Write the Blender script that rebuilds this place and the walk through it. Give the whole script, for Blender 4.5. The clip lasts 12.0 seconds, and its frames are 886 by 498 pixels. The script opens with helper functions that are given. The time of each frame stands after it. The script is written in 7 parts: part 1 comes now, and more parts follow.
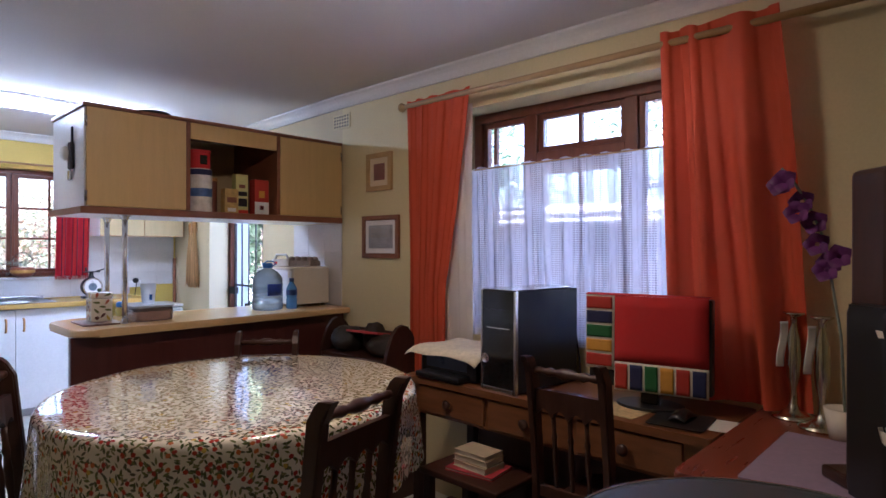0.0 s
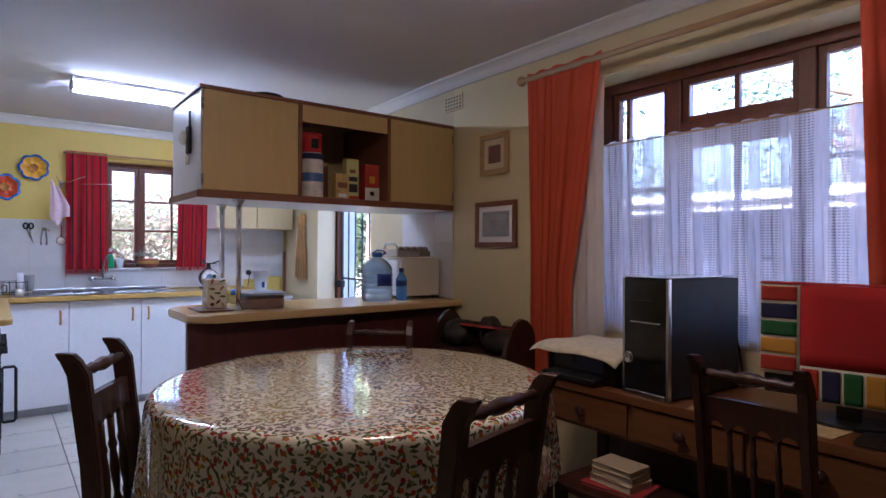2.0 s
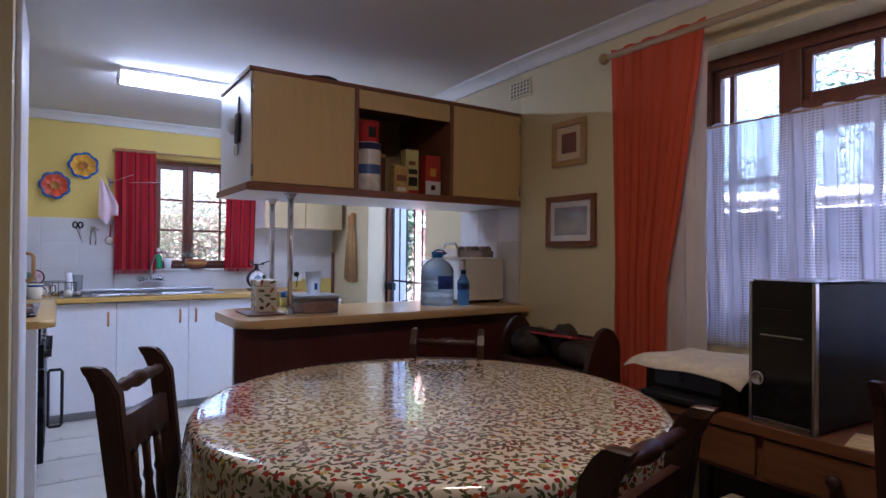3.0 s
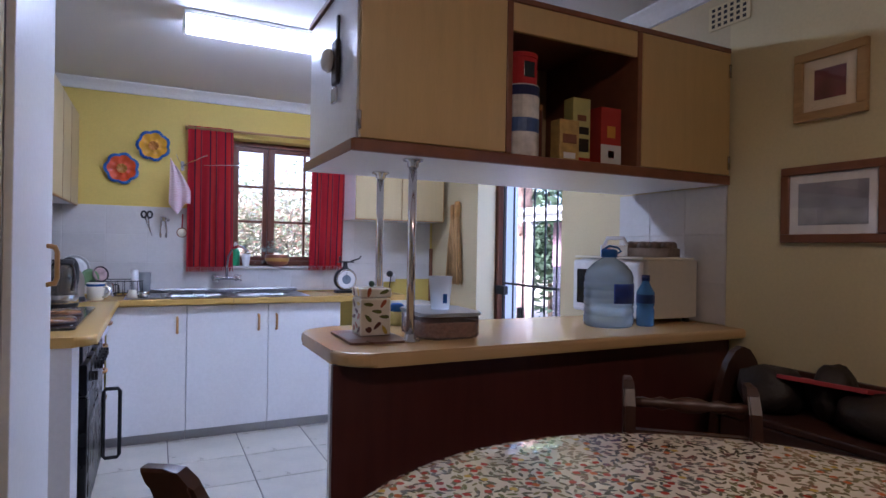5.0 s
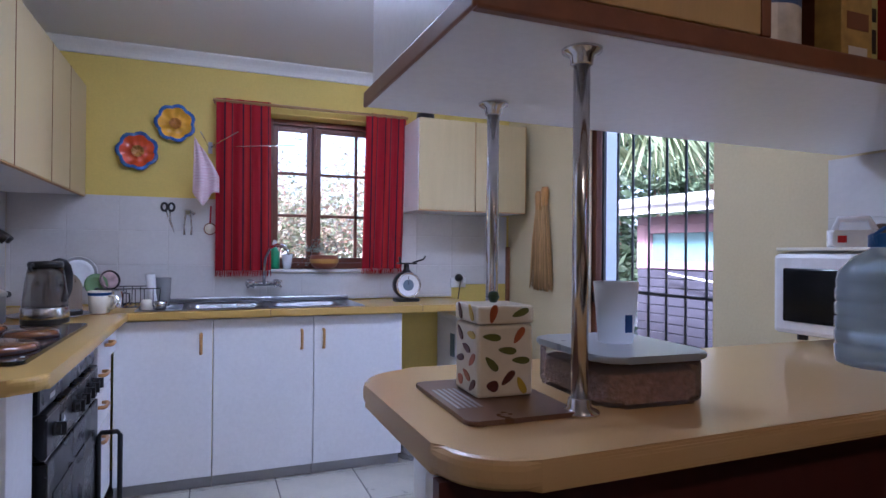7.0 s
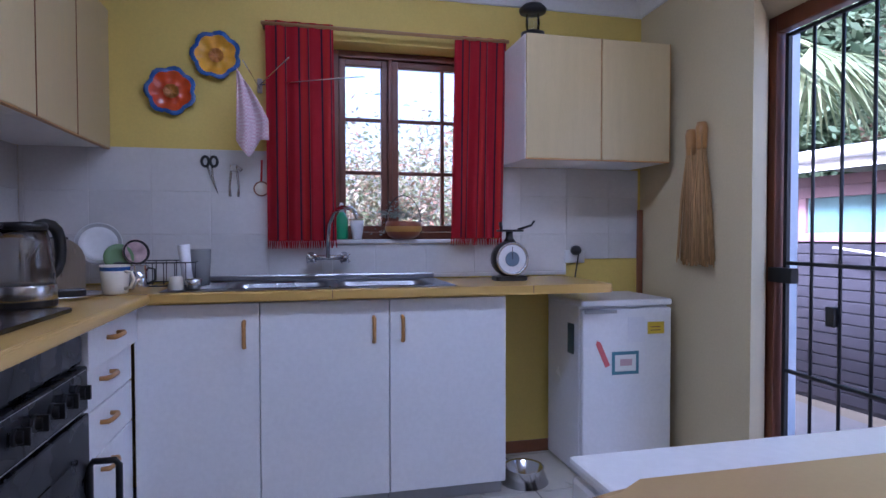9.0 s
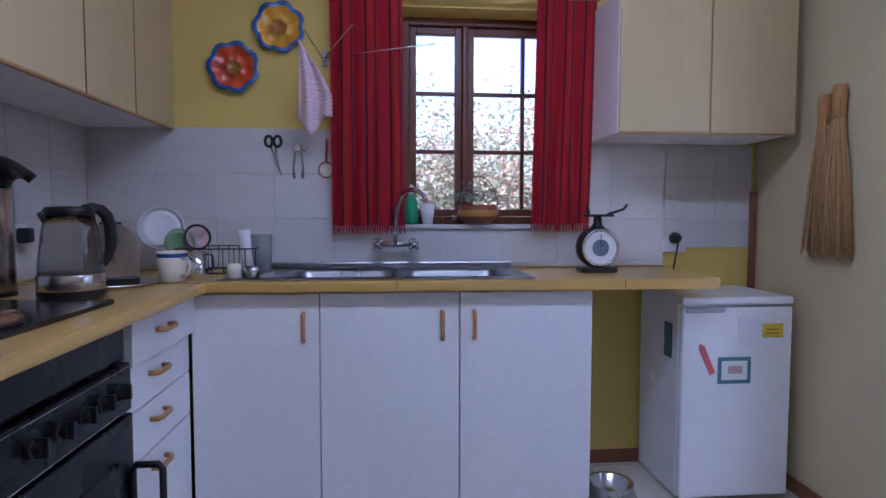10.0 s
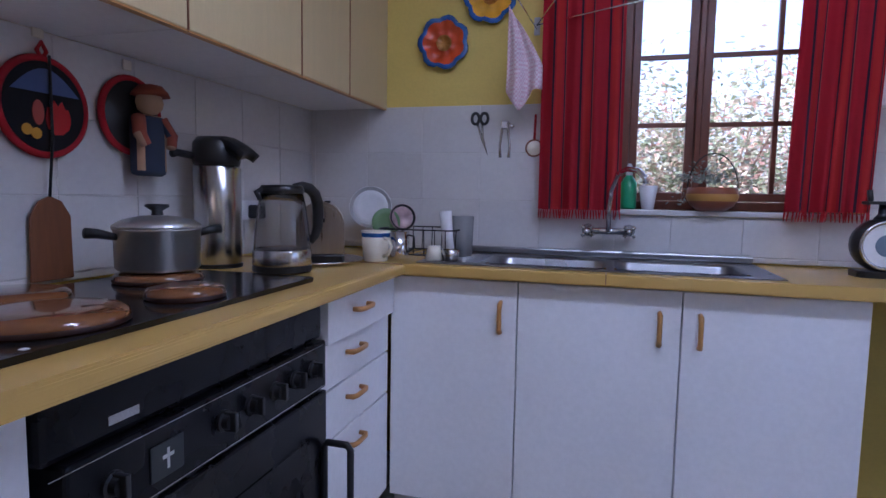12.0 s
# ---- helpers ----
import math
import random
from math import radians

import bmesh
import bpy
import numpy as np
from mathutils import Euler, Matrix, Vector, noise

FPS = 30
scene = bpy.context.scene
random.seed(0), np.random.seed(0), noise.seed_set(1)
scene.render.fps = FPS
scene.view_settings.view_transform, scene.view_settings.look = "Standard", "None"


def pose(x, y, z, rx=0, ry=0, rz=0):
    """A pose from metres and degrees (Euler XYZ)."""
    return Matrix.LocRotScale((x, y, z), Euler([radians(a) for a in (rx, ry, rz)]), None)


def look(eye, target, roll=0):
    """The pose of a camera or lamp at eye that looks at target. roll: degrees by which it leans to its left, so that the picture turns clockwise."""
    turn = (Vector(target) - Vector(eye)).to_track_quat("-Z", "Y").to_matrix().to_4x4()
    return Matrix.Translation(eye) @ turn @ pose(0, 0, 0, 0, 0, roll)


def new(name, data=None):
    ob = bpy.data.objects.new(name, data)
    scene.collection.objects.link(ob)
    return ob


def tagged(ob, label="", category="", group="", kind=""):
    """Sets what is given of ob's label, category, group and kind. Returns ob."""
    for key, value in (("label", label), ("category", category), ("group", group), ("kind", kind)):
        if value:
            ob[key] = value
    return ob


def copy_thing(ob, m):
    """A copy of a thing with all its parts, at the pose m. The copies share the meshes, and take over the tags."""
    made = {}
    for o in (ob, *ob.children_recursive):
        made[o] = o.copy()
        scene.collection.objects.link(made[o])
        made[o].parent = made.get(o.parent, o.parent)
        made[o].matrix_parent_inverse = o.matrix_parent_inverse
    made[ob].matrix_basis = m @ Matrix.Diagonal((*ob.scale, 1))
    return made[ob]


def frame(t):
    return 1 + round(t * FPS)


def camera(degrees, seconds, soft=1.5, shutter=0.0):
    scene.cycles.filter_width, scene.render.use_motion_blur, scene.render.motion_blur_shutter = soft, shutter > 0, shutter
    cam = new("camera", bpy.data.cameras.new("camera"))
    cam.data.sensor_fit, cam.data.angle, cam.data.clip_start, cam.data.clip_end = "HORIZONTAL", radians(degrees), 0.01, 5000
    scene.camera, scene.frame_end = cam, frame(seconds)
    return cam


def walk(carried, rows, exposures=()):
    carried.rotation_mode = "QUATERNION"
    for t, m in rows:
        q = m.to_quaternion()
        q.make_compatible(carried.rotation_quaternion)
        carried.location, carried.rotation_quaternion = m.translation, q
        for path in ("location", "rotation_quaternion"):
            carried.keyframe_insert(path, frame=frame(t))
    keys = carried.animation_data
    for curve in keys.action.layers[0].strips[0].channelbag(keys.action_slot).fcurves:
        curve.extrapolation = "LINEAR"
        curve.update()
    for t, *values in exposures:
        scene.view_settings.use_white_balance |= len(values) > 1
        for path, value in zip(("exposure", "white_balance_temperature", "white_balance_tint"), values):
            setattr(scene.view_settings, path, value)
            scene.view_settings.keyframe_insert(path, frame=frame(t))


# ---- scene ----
cam = camera(74.5, 12.0)
PATH = [
    (0, (0.97, 1.109, 1.34), (2.428, 2.479, 1.339), 0.1),
    (0.5, (0.983, 1.128, 1.313), (2.385, 2.555, 1.313), 0.1),
    (1, (0.997, 1.177, 1.298), (2.339, 2.66, 1.295), 0.2),
    (1.5, (1.022, 1.263, 1.282), (2.294, 2.807, 1.282), 0.2),
    (2, (1.062, 1.386, 1.269), (2.278, 2.974, 1.27), 0.3),
    (2.5, (1.112, 1.555, 1.265), (2.265, 3.189, 1.27), 0.4),
    (3, (1.139, 1.709, 1.248), (2.24, 3.379, 1.26), 0.5),
    (3.5, (1.199, 1.937, 1.231), (2.241, 3.644, 1.243), 0.6),
    (5.5, (1.366, 2.894, 1.244), (2.205, 4.709, 1.245), 0.9),
    (6, (1.422, 3.12, 1.23), (2.222, 4.953, 1.237), 0.7),
    (6.5, (1.453, 3.333, 1.219), (2.226, 5.177, 1.224), 0.7),
    (7, (1.49, 3.522, 1.202), (2.229, 5.381, 1.212), 0.5),
    (9, (1.674, 4.343, 1.113), (2.134, 6.288, 1.063), -0.1),
    (9.5, (1.712, 4.478, 1.124), (2.053, 6.447, 1.031), 0.0),
    (10, (1.75, 4.587, 1.128), (1.932, 6.576, 1.014), 0.1),
    (10.5, (1.763, 4.692, 1.129), (1.725, 6.687, 0.995), 0.3),
    (11, (1.762, 4.758, 1.118), (1.526, 6.739, 0.969), 0.5),
    (11.5, (1.774, 4.789, 1.126), (1.356, 6.738, 0.955), 0.8),
    (12, (1.777, 4.793, 1.128), (1.233, 6.709, 0.947), 1.0),
]
walk(cam, [(t, look(a, b, r)) for t, a, b, r in PATH],
     [(0, 3.64, 5050, 22), (2, 3.14, 5050, 25), (3.5, 2.99, 5000, 25), (5.5, 2.93, 5120, 26), (7.0, 2.79, 5060, 27), (9.5, 2.41, 4950, 30), (12, 2.41, 5050, 30)])

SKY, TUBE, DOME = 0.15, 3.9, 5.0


# ---- world, light, exposure ----
world = bpy.data.worlds.new("sky")
scene.world = world
world.use_nodes = True
_n, _l = world.node_tree.nodes, world.node_tree.links
_sky = _n.new("ShaderNodeTexSky")
_sky.sky_type, _sky.sun_disc = "NISHITA", False
_sky.sun_elevation, _sky.sun_rotation = radians(38), radians(250)
_sky.air_density, _sky.dust_density = 1.0, 5.0
_l.new(_sky.outputs[0], _n["Background"].inputs[0])
_n["Background"].inputs[1].default_value = SKY
_sun = bpy.data.lights.new("sun", "SUN")
_sun.energy, _sun.angle, _sun.color = 4.5, radians(9), (1.0, 0.95, 0.88)
sun = new("sun", _sun)
# the sun stands behind the house, so that no beam falls into the rooms
sun.matrix_basis = look((-6, -3, 9), (3, 5, 0))

# ---- building helpers ----
W = {}


def thing(name, label, category, m=None, group="", kind=""):
    """An Empty that holds the parts of one thing; m is its pose in the world."""
    ob = new(name)
    ob.empty_display_size = 0.1
    m = m or Matrix()
    ob.matrix_basis = m
    W[ob] = m.copy()
    return tagged(ob, label, category, group, kind)


def part(name, bm, material, parent=None, label="", smooth=False):
    """Links a bmesh, in the coordinates of its thing, as one mesh object."""
    if isinstance(bm, bmesh.types.BMesh):
        me = bpy.data.meshes.new(name)
        bm.normal_update()
        bm.to_mesh(me)
        bm.free()
    else:
        me = bm
    if smooth:
        for p in me.polygons:
            p.use_smooth = True
    if material and not me.materials:
        me.materials.append(material)
    ob = new(name, me)
    if parent:
        ob.parent = parent
    return tagged(ob, label)


def single(name, bm, material, label, category, m=None, group="", kind="", smooth=False):
    """A thing of one mesh."""
    ob = part(name, bm, material, None, label, smooth)
    if m:
        ob.matrix_basis = m
    return tagged(ob, label, category, group, kind)


def box(x0, x1, y0, y1, z0, z1, bevel=0.0, bm=None, seg=2):
    """An axis-aligned box with rounded edges, added to bm."""
    out = bm or bmesh.new()
    r = bmesh.ops.create_cube(out, size=1.0)
    vs = r["verts"]
    bmesh.ops.scale(out, vec=(abs(x1 - x0), abs(y1 - y0), abs(z1 - z0)), verts=vs)
    bmesh.ops.translate(out, vec=((x0 + x1) / 2, (y0 + y1) / 2, (z0 + z1) / 2), verts=vs)
    if bevel > 0:
        es = list({e for v in vs for e in v.link_edges})
        bmesh.ops.bevel(out, geom=es, offset=bevel, segments=seg, affect="EDGES", profile=0.5)
    return out


def lathe(profile, seg=24, bm=None, m=None, cap=True):
    """Turns (radius, height) pairs round z."""
    out = bm or bmesh.new()
    m = m or Matrix()
    rings = []
    for r, z in profile:
        r = max(r, 1e-4)
        rings.append([out.verts.new(m @ Vector((r * math.cos(2 * math.pi * i / seg), r * math.sin(2 * math.pi * i / seg), z))) for i in range(seg)])
    for a, b in zip(rings, rings[1:]):
        for i in range(seg):
            j = (i + 1) % seg
            out.faces.new((a[i], a[j], b[j], b[i]))
    if cap:
        out.faces.new(list(reversed(rings[0])))
        out.faces.new(rings[-1])
    return out


def tube(points, r, seg=8, bm=None, closed=False):
    """A round bar along points; r is a number or one radius a point."""
    out = bm or bmesh.new()
    pts = [Vector(p) for p in points]
    n = len(pts)
    rad = r if isinstance(r, (list, tuple)) else [r] * n
    rings = []
    up, last_u = Vector((0, 0, 1)), None
    for i, p in enumerate(pts):
        a = pts[(i - 1) % n] if (closed or i > 0) else p
        b = pts[(i + 1) % n] if (closed or i < n - 1) else p
        d = (b - a).normalized()
        u = last_u - d * last_u.dot(d) if last_u else d.cross(up)
        if u.length < 0.05:
            u = d.cross(up)
        if u.length < 0.05:
            u = d.cross(Vector((1, 0, 0)))
        u.normalize()
        last_u = u
        v = d.cross(u)
        rings.append([out.verts.new(p + rad[i] * (math.cos(2 * math.pi * k / seg) * u + math.sin(2 * math.pi * k / seg) * v)) for k in range(seg)])
    pairs = list(zip(rings, rings[1:])) + ([(rings[-1], rings[0])] if closed else [])
    for a, b in pairs:
        for k in range(seg):
            j = (k + 1) % seg
            out.faces.new((a[k], b[k], b[j], a[j]))
    if not closed:
        out.faces.new(rings[0])
        out.faces.new(list(reversed(rings[-1])))
    bmesh.ops.recalc_face_normals(out, faces=out.faces)
    return out


def slab(outline, z0, z1, bevel=0.0, bm=None):
    """A plate with the given outline (x, y), standing from z0 to z1."""
    out = bm or bmesh.new()
    a = [out.verts.new((x, y, z0)) for x, y in outline]
    b = [out.verts.new((x, y, z1)) for x, y in outline]
    bot, top = out.faces.new(list(reversed(a))), out.faces.new(b)
    n = len(a)
    for i in range(n):
        j = (i + 1) % n
        out.faces.new((a[i], a[j], b[j], b[i]))
    if bevel:
        es = list(top.edges) + list(bot.edges)
        bmesh.ops.bevel(out, geom=es, offset=bevel, segments=3, affect="EDGES", profile=0.5)
    return out


def rounded(x0, x1, y0, y1, radii, n=8):
    """The outline of a rectangle with its own radius at each corner, from (x0, y0) anticlockwise."""
    out = []
    for (cx, cy, a0), r in zip(((x0, y0, 180), (x1, y0, 270), (x1, y1, 0), (x0, y1, 90)), radii):
        ox = cx + (r if cx == x0 else -r)
        oy = cy + (r if cy == y0 else -r)
        if r == 0:
            out.append((cx, cy))
            continue
        for i in range(n + 1):
            a = radians(a0 + 90 * i / n)
            out.append((ox + r * math.cos(a), oy + r * math.sin(a)))
    return out


def sheet(nu, nv, f, thick=0.0, bm=None):
    """A surface f(u, v) over the unit square, with thickness."""
    out = bm or bmesh.new()
    g = [[out.verts.new(f(i / nu, j / nv)) for j in range(nv + 1)] for i in range(nu + 1)]
    fs = []
    for i in range(nu):
        for j in range(nv):
            fs.append(out.faces.new((g[i][j], g[i + 1][j], g[i + 1][j + 1], g[i][j + 1])))
    if thick:
        out.normal_update()
        bmesh.ops.solidify(out, geom=fs, thickness=thick)
    return out


# ---- materials ----
def material(name, rgb, rough=0.5, metal=0.0, var=0.08, scale=6.0, bump=0.0, bscale=60.0, coat=0.0, spec=0.5, grain=None, fine=0.04):
    """A painted, wooden, stone or metal surface: two scales of colour variation and fine relief."""
    mt = bpy.data.materials.new(name)
    mt.use_nodes = True
    nt = mt.node_tree
    p = nt.nodes["Principled BSDF"]
    tc = nt.nodes.new("ShaderNodeTexCoord")
    mp = nt.nodes.new("ShaderNodeMapping")
    nt.links.new(tc.outputs["Object"], mp.inputs[0])
    if grain:
        mp.inputs["Scale"].default_value = grain
    n1 = nt.nodes.new("ShaderNodeTexNoise")
    n1.inputs["Scale"].default_value, n1.inputs["Detail"].default_value = scale, 4
    n2 = nt.nodes.new("ShaderNodeTexNoise")
    n2.inputs["Scale"].default_value, n2.inputs["Detail"].default_value = bscale, 3
    for n in (n1, n2):
        nt.links.new(mp.outputs[0], n.inputs["Vector"])
    add = nt.nodes.new("ShaderNodeMath")
    add.operation = "MULTIPLY_ADD"
    nt.links.new(n2.outputs[0], add.inputs[0])
    add.inputs[1].default_value = fine / max(var, 1e-3)
    nt.links.new(n1.outputs[0], add.inputs[2])
    ramp = nt.nodes.new("ShaderNodeMapRange")
    mid = 0.5 + 0.5 * fine / max(var, 1e-3)
    ramp.inputs["From Min"].default_value, ramp.inputs["From Max"].default_value = mid - 0.3, mid + 0.3
    ramp.inputs["To Min"].default_value, ramp.inputs["To Max"].default_value = 1 - var, 1 + var
    nt.links.new(add.outputs[0], ramp.inputs[0])
    mul = nt.nodes.new("ShaderNodeVectorMath")
    mul.operation = "SCALE"
    mul.inputs[0].default_value = rgb
    nt.links.new(ramp.outputs[0], mul.inputs["Scale"])
    nt.links.new(mul.outputs[0], p.inputs["Base Color"])
    p.inputs["Metallic"].default_value = metal
    p.inputs["Coat Weight"].default_value = coat
    p.inputs["Specular IOR Level"].default_value = spec
    rr = nt.nodes.new("ShaderNodeMapRange")
    rr.inputs["From Min"].default_value, rr.inputs["From Max"].default_value = 0.25, 0.75
    rr.inputs["To Min"].default_value, rr.inputs["To Max"].default_value = rough * 0.85, min(1, rough * 1.15)
    nt.links.new(n1.outputs[0], rr.inputs[0])
    nt.links.new(rr.outputs[0], p.inputs["Roughness"])
    if bump:
        b = nt.nodes.new("ShaderNodeBump")
        b.inputs["Strength"].default_value, b.inputs["Distance"].default_value = bump, 0.01
        nt.links.new(n2.outputs[0], b.inputs["Height"])
        nt.links.new(b.outputs[0], p.inputs["Normal"])
    return mt


def vary(mt, amount):
    """Lets alike pieces differ a little in brightness, each by its own chance."""
    n, l, p = nodes_of(mt)
    src = p.inputs["Base Color"].links[0].from_socket
    oi = n.new("ShaderNodeObjectInfo")
    mr = n.new("ShaderNodeMapRange")
    mr.inputs["To Min"].default_value, mr.inputs["To Max"].default_value = 1 - amount, 1 + amount
    l.new(oi.outputs["Random"], mr.inputs[0])
    sc = n.new("ShaderNodeVectorMath")
    sc.operation = "SCALE"
    l.new(src, sc.inputs[0])
    l.new(mr.outputs[0], sc.inputs["Scale"])
    l.new(sc.outputs[0], p.inputs["Base Color"])


def nodes_of(mt):
    return mt.node_tree.nodes, mt.node_tree.links, mt.node_tree.nodes["Principled BSDF"]


def glass(name, rgb=(1, 1, 1), rough=0.0, ior=1.45):
    mt = bpy.data.materials.new(name)
    mt.use_nodes = True
    p = mt.node_tree.nodes["Principled BSDF"]
    p.inputs["Base Color"].default_value = (*rgb, 1)
    p.inputs["Transmission Weight"].default_value = 1
    p.inputs["Roughness"].default_value = rough
    p.inputs["IOR"].default_value = ior
    return mt


def clear(name, tint, body=0.06, rough=0.05):
    """Thin clear plastic or glass: tinted see-through, a little milky, with a glossy surface."""
    mt = bpy.data.materials.new(name)
    mt.use_nodes = True
    n, l = mt.node_tree.nodes, mt.node_tree.links
    n.remove(n["Principled BSDF"])
    tp, df, tl, gl = (n.new("ShaderNodeBsdf" + k) for k in ("Transparent", "Diffuse", "Translucent", "Glossy"))
    for nd in (tp, df, tl):
        nd.inputs[0].default_value = (*tint, 1)
    gl.inputs["Roughness"].default_value = rough
    m1, m2, m3 = (n.new("ShaderNodeMixShader") for _ in range(3))
    m1.inputs[0].default_value = 0.5
    m2.inputs[0].default_value = body
    l.new(df.outputs[0], m1.inputs[1]), l.new(tl.outputs[0], m1.inputs[2])
    l.new(tp.outputs[0], m2.inputs[1]), l.new(m1.outputs[0], m2.inputs[2])
    f = n.new("ShaderNodeFresnel")
    f.inputs[0].default_value = 1.4
    l.new(f.outputs[0], m3.inputs[0])
    l.new(m2.outputs[0], m3.inputs[1]), l.new(gl.outputs[0], m3.inputs[2])
    l.new(m3.outputs[0], n["Material Output"].inputs["Surface"])
    return mt


def glowing(name, rgb, strength):
    mt = bpy.data.materials.new(name)
    mt.use_nodes = True
    p = mt.node_tree.nodes["Principled BSDF"]
    p.inputs["Base Color"].default_value = (0.9, 0.9, 0.9, 1)
    p.inputs["Emission Color"].default_value = (*rgb, 1)
    p.inputs["Emission Strength"].default_value = strength
    return mt


M_WALL = material("cream_wall_paint", (0.70, 0.61, 0.35), 0.7, var=0.05, scale=2, bump=0.06, bscale=90)
M_WALL_K = material("cream_kitchen_paint", (0.62, 0.52, 0.31), 0.7, var=0.05, scale=2, bump=0.06, bscale=90)
M_YEL = material("yellow_wall_paint", (0.72, 0.55, 0.13), 0.65, var=0.06, scale=2, bump=0.06, bscale=90)
M_CEIL = material("ceiling_paint", (0.74, 0.73, 0.73), 0.8, var=0.03, scale=1.5, bump=0.05, bscale=120)
M_CORN = material("cornice_plaster", (0.80, 0.79, 0.78), 0.7, var=0.03)
M_TILE = material("white_wall_tile", (0.66, 0.64, 0.63), 0.22, var=0.04, scale=5)
M_GROUT = material("tile_grout", (0.64, 0.62, 0.60), 0.9, var=0.1, scale=20)
M_FLOOR = material("floor_tile", (0.62, 0.58, 0.50), 0.3, var=0.10, scale=7, bump=0.03, bscale=40)
M_FGROUT = material("floor_grout", (0.22, 0.20, 0.18), 0.9, var=0.1)
M_WHITE = material("white_melamine", (0.85, 0.84, 0.85), 0.35, var=0.025, scale=3)
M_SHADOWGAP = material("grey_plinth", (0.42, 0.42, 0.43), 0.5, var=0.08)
M_MAPLE = material("pale_maple_laminate", (0.58, 0.46, 0.25), 0.42, var=0.05, scale=2.5, grain=(12, 12, 1), bscale=30)
M_HONEY = material("honey_maple_laminate", (0.60, 0.42, 0.17), 0.4, var=0.06, scale=2.5, grain=(12, 12, 1), bscale=30)
M_TOP = material("ochre_worktop", (0.60, 0.38, 0.10), 0.24, var=0.02, scale=1.5, bscale=260, fine=0.02)
M_BAR = material("beige_bar_top", (0.62, 0.42, 0.19), 0.24, var=0.02, scale=1.5, bscale=260, fine=0.02)
M_MAHOG = material("mahogany_panel", (0.085, 0.022, 0.018), 0.38, var=0.2, scale=3, grain=(10, 10, 1))
M_TRIM = material("red_brown_wood_trim", (0.22, 0.085, 0.04), 0.4, var=0.18, scale=6, grain=(3, 3, 3))
M_DARKWOOD = material("dark_stained_wood", (0.045, 0.017, 0.011), 0.4, var=0.3, scale=8, grain=(8, 8, 1.5), coat=0.04)
M_OAK = material("orange_brown_desk_wood", (0.17, 0.066, 0.024), 0.35, var=0.22, scale=5, grain=(12, 1.5, 12))
M_RAIL = material("golden_wood", (0.42, 0.23, 0.09), 0.4, var=0.2, scale=8, grain=(1, 8, 8))
M_HANDLE = material("varnished_wood_handle", (0.48, 0.24, 0.07), 0.35, var=0.12, scale=30)
M_FRAME = material("meranti_window_frame", (0.17, 0.055, 0.028), 0.4, var=0.2, scale=6, grain=(6, 6, 1.5))
M_CHROME = material("chrome", (0.72, 0.72, 0.74), 0.16, 1.0, var=0.04, scale=20)
M_STEEL = material("brushed_steel", (0.56, 0.55, 0.54), 0.24, 1.0, var=0.04, scale=6)
M_SINK = material("sink_steel", (0.30, 0.30, 0.31), 0.3, 1.0, var=0.04, scale=6)
M_BLACK = material("black_plastic", (0.012, 0.012, 0.013), 0.35, var=0.1, scale=20)
M_GLOSSBLK = material("black_enamel", (0.008, 0.008, 0.009), 0.12, var=0.1, scale=10)
M_OVEN = material("black_oven_enamel", (0.007, 0.007, 0.009), 0.28, var=0.1, scale=10, spec=0.25)
M_IRON = material("black_painted_iron", (0.012, 0.012, 0.014), 0.5, var=0.1, scale=30)
M_GLASS = glass("window_glass")
M_BROWNGL = material("amber_glazed_cover", (0.19, 0.075, 0.026), 0.12, var=0.2, scale=9, coat=0.6)
M_ENAMEL = material("white_enamel", (0.82, 0.82, 0.84), 0.25, var=0.02, scale=3)
M_CERAM = material("cream_ceramic", (0.80, 0.75, 0.62), 0.2, var=0.04, scale=10)
M_TUBE = glowing("fluorescent_diffuser", (0.86, 0.94, 1.0), TUBE)
vary(M_TILE, 0.035)
vary(M_FLOOR, 0.06)

# ---- the large structure ----
XL, XR = 0.50, 3.29          # kitchen's left wall, right wall
YB, YF = 7.13, -1.6          # sink wall, the wall behind the walk's start
XD = -0.9                    # dining room's left wall
ZC = 2.317
T = 0.20
YK = 4.19                    # from here the right-hand wall leans out slightly
LEAN = pose(XR, YK, 0, 0, 0, -2.4)
KLEN = 3.30


def structure(name, bm, mt, label, m=None, category="wall"):
    return single(name, bm, mt, label, category, m, kind="structure")


structure("floor", box(XD - T, 4.1, YF - T, YB + 0.5, -0.12, -0.006), M_FGROUT, "floor screed with dark grout under pale tiles", category="floor")
SLOPE = 0.0                  # the ceiling lies level


def zc(y):
    """The ceiling's height at y."""
    return ZC + (y - 6.5) * math.tan(radians(SLOPE))


structure("ceiling", box(XD - T, 3.9, YF - T - 6.5, YB + 0.5 - 6.5, 0, 0.15), M_CEIL, "plain white painted ceiling", pose(0, 6.5, ZC, SLOPE, 0, 0), "ceiling")
# sink wall with its window opening
WK = (1.80, 2.62, 1.09, 2.02)
bm = box(XL - T, WK[0], YB, YB + 0.28, 0, ZC)
box(WK[1], 3.75, YB, YB + 0.28, 0, ZC, bm=bm)
box(WK[0], WK[1], YB, YB + 0.28, 0, WK[2], bm=bm)
box(WK[0], WK[1], YB, YB + 0.28, WK[3], ZC, bm=bm)
structure("wall_north", bm, M_YEL, "yellow painted kitchen wall above white tiles")
structure("wall_west", box(XL - T, XL, 4.3, YB, 0, ZC), M_YEL, "yellow painted kitchen wall behind the stove")
structure("wall_west_dining", box(XD - T, XD, YF, 4.3, 0, ZC), M_WALL, "plain cream dining room wall")
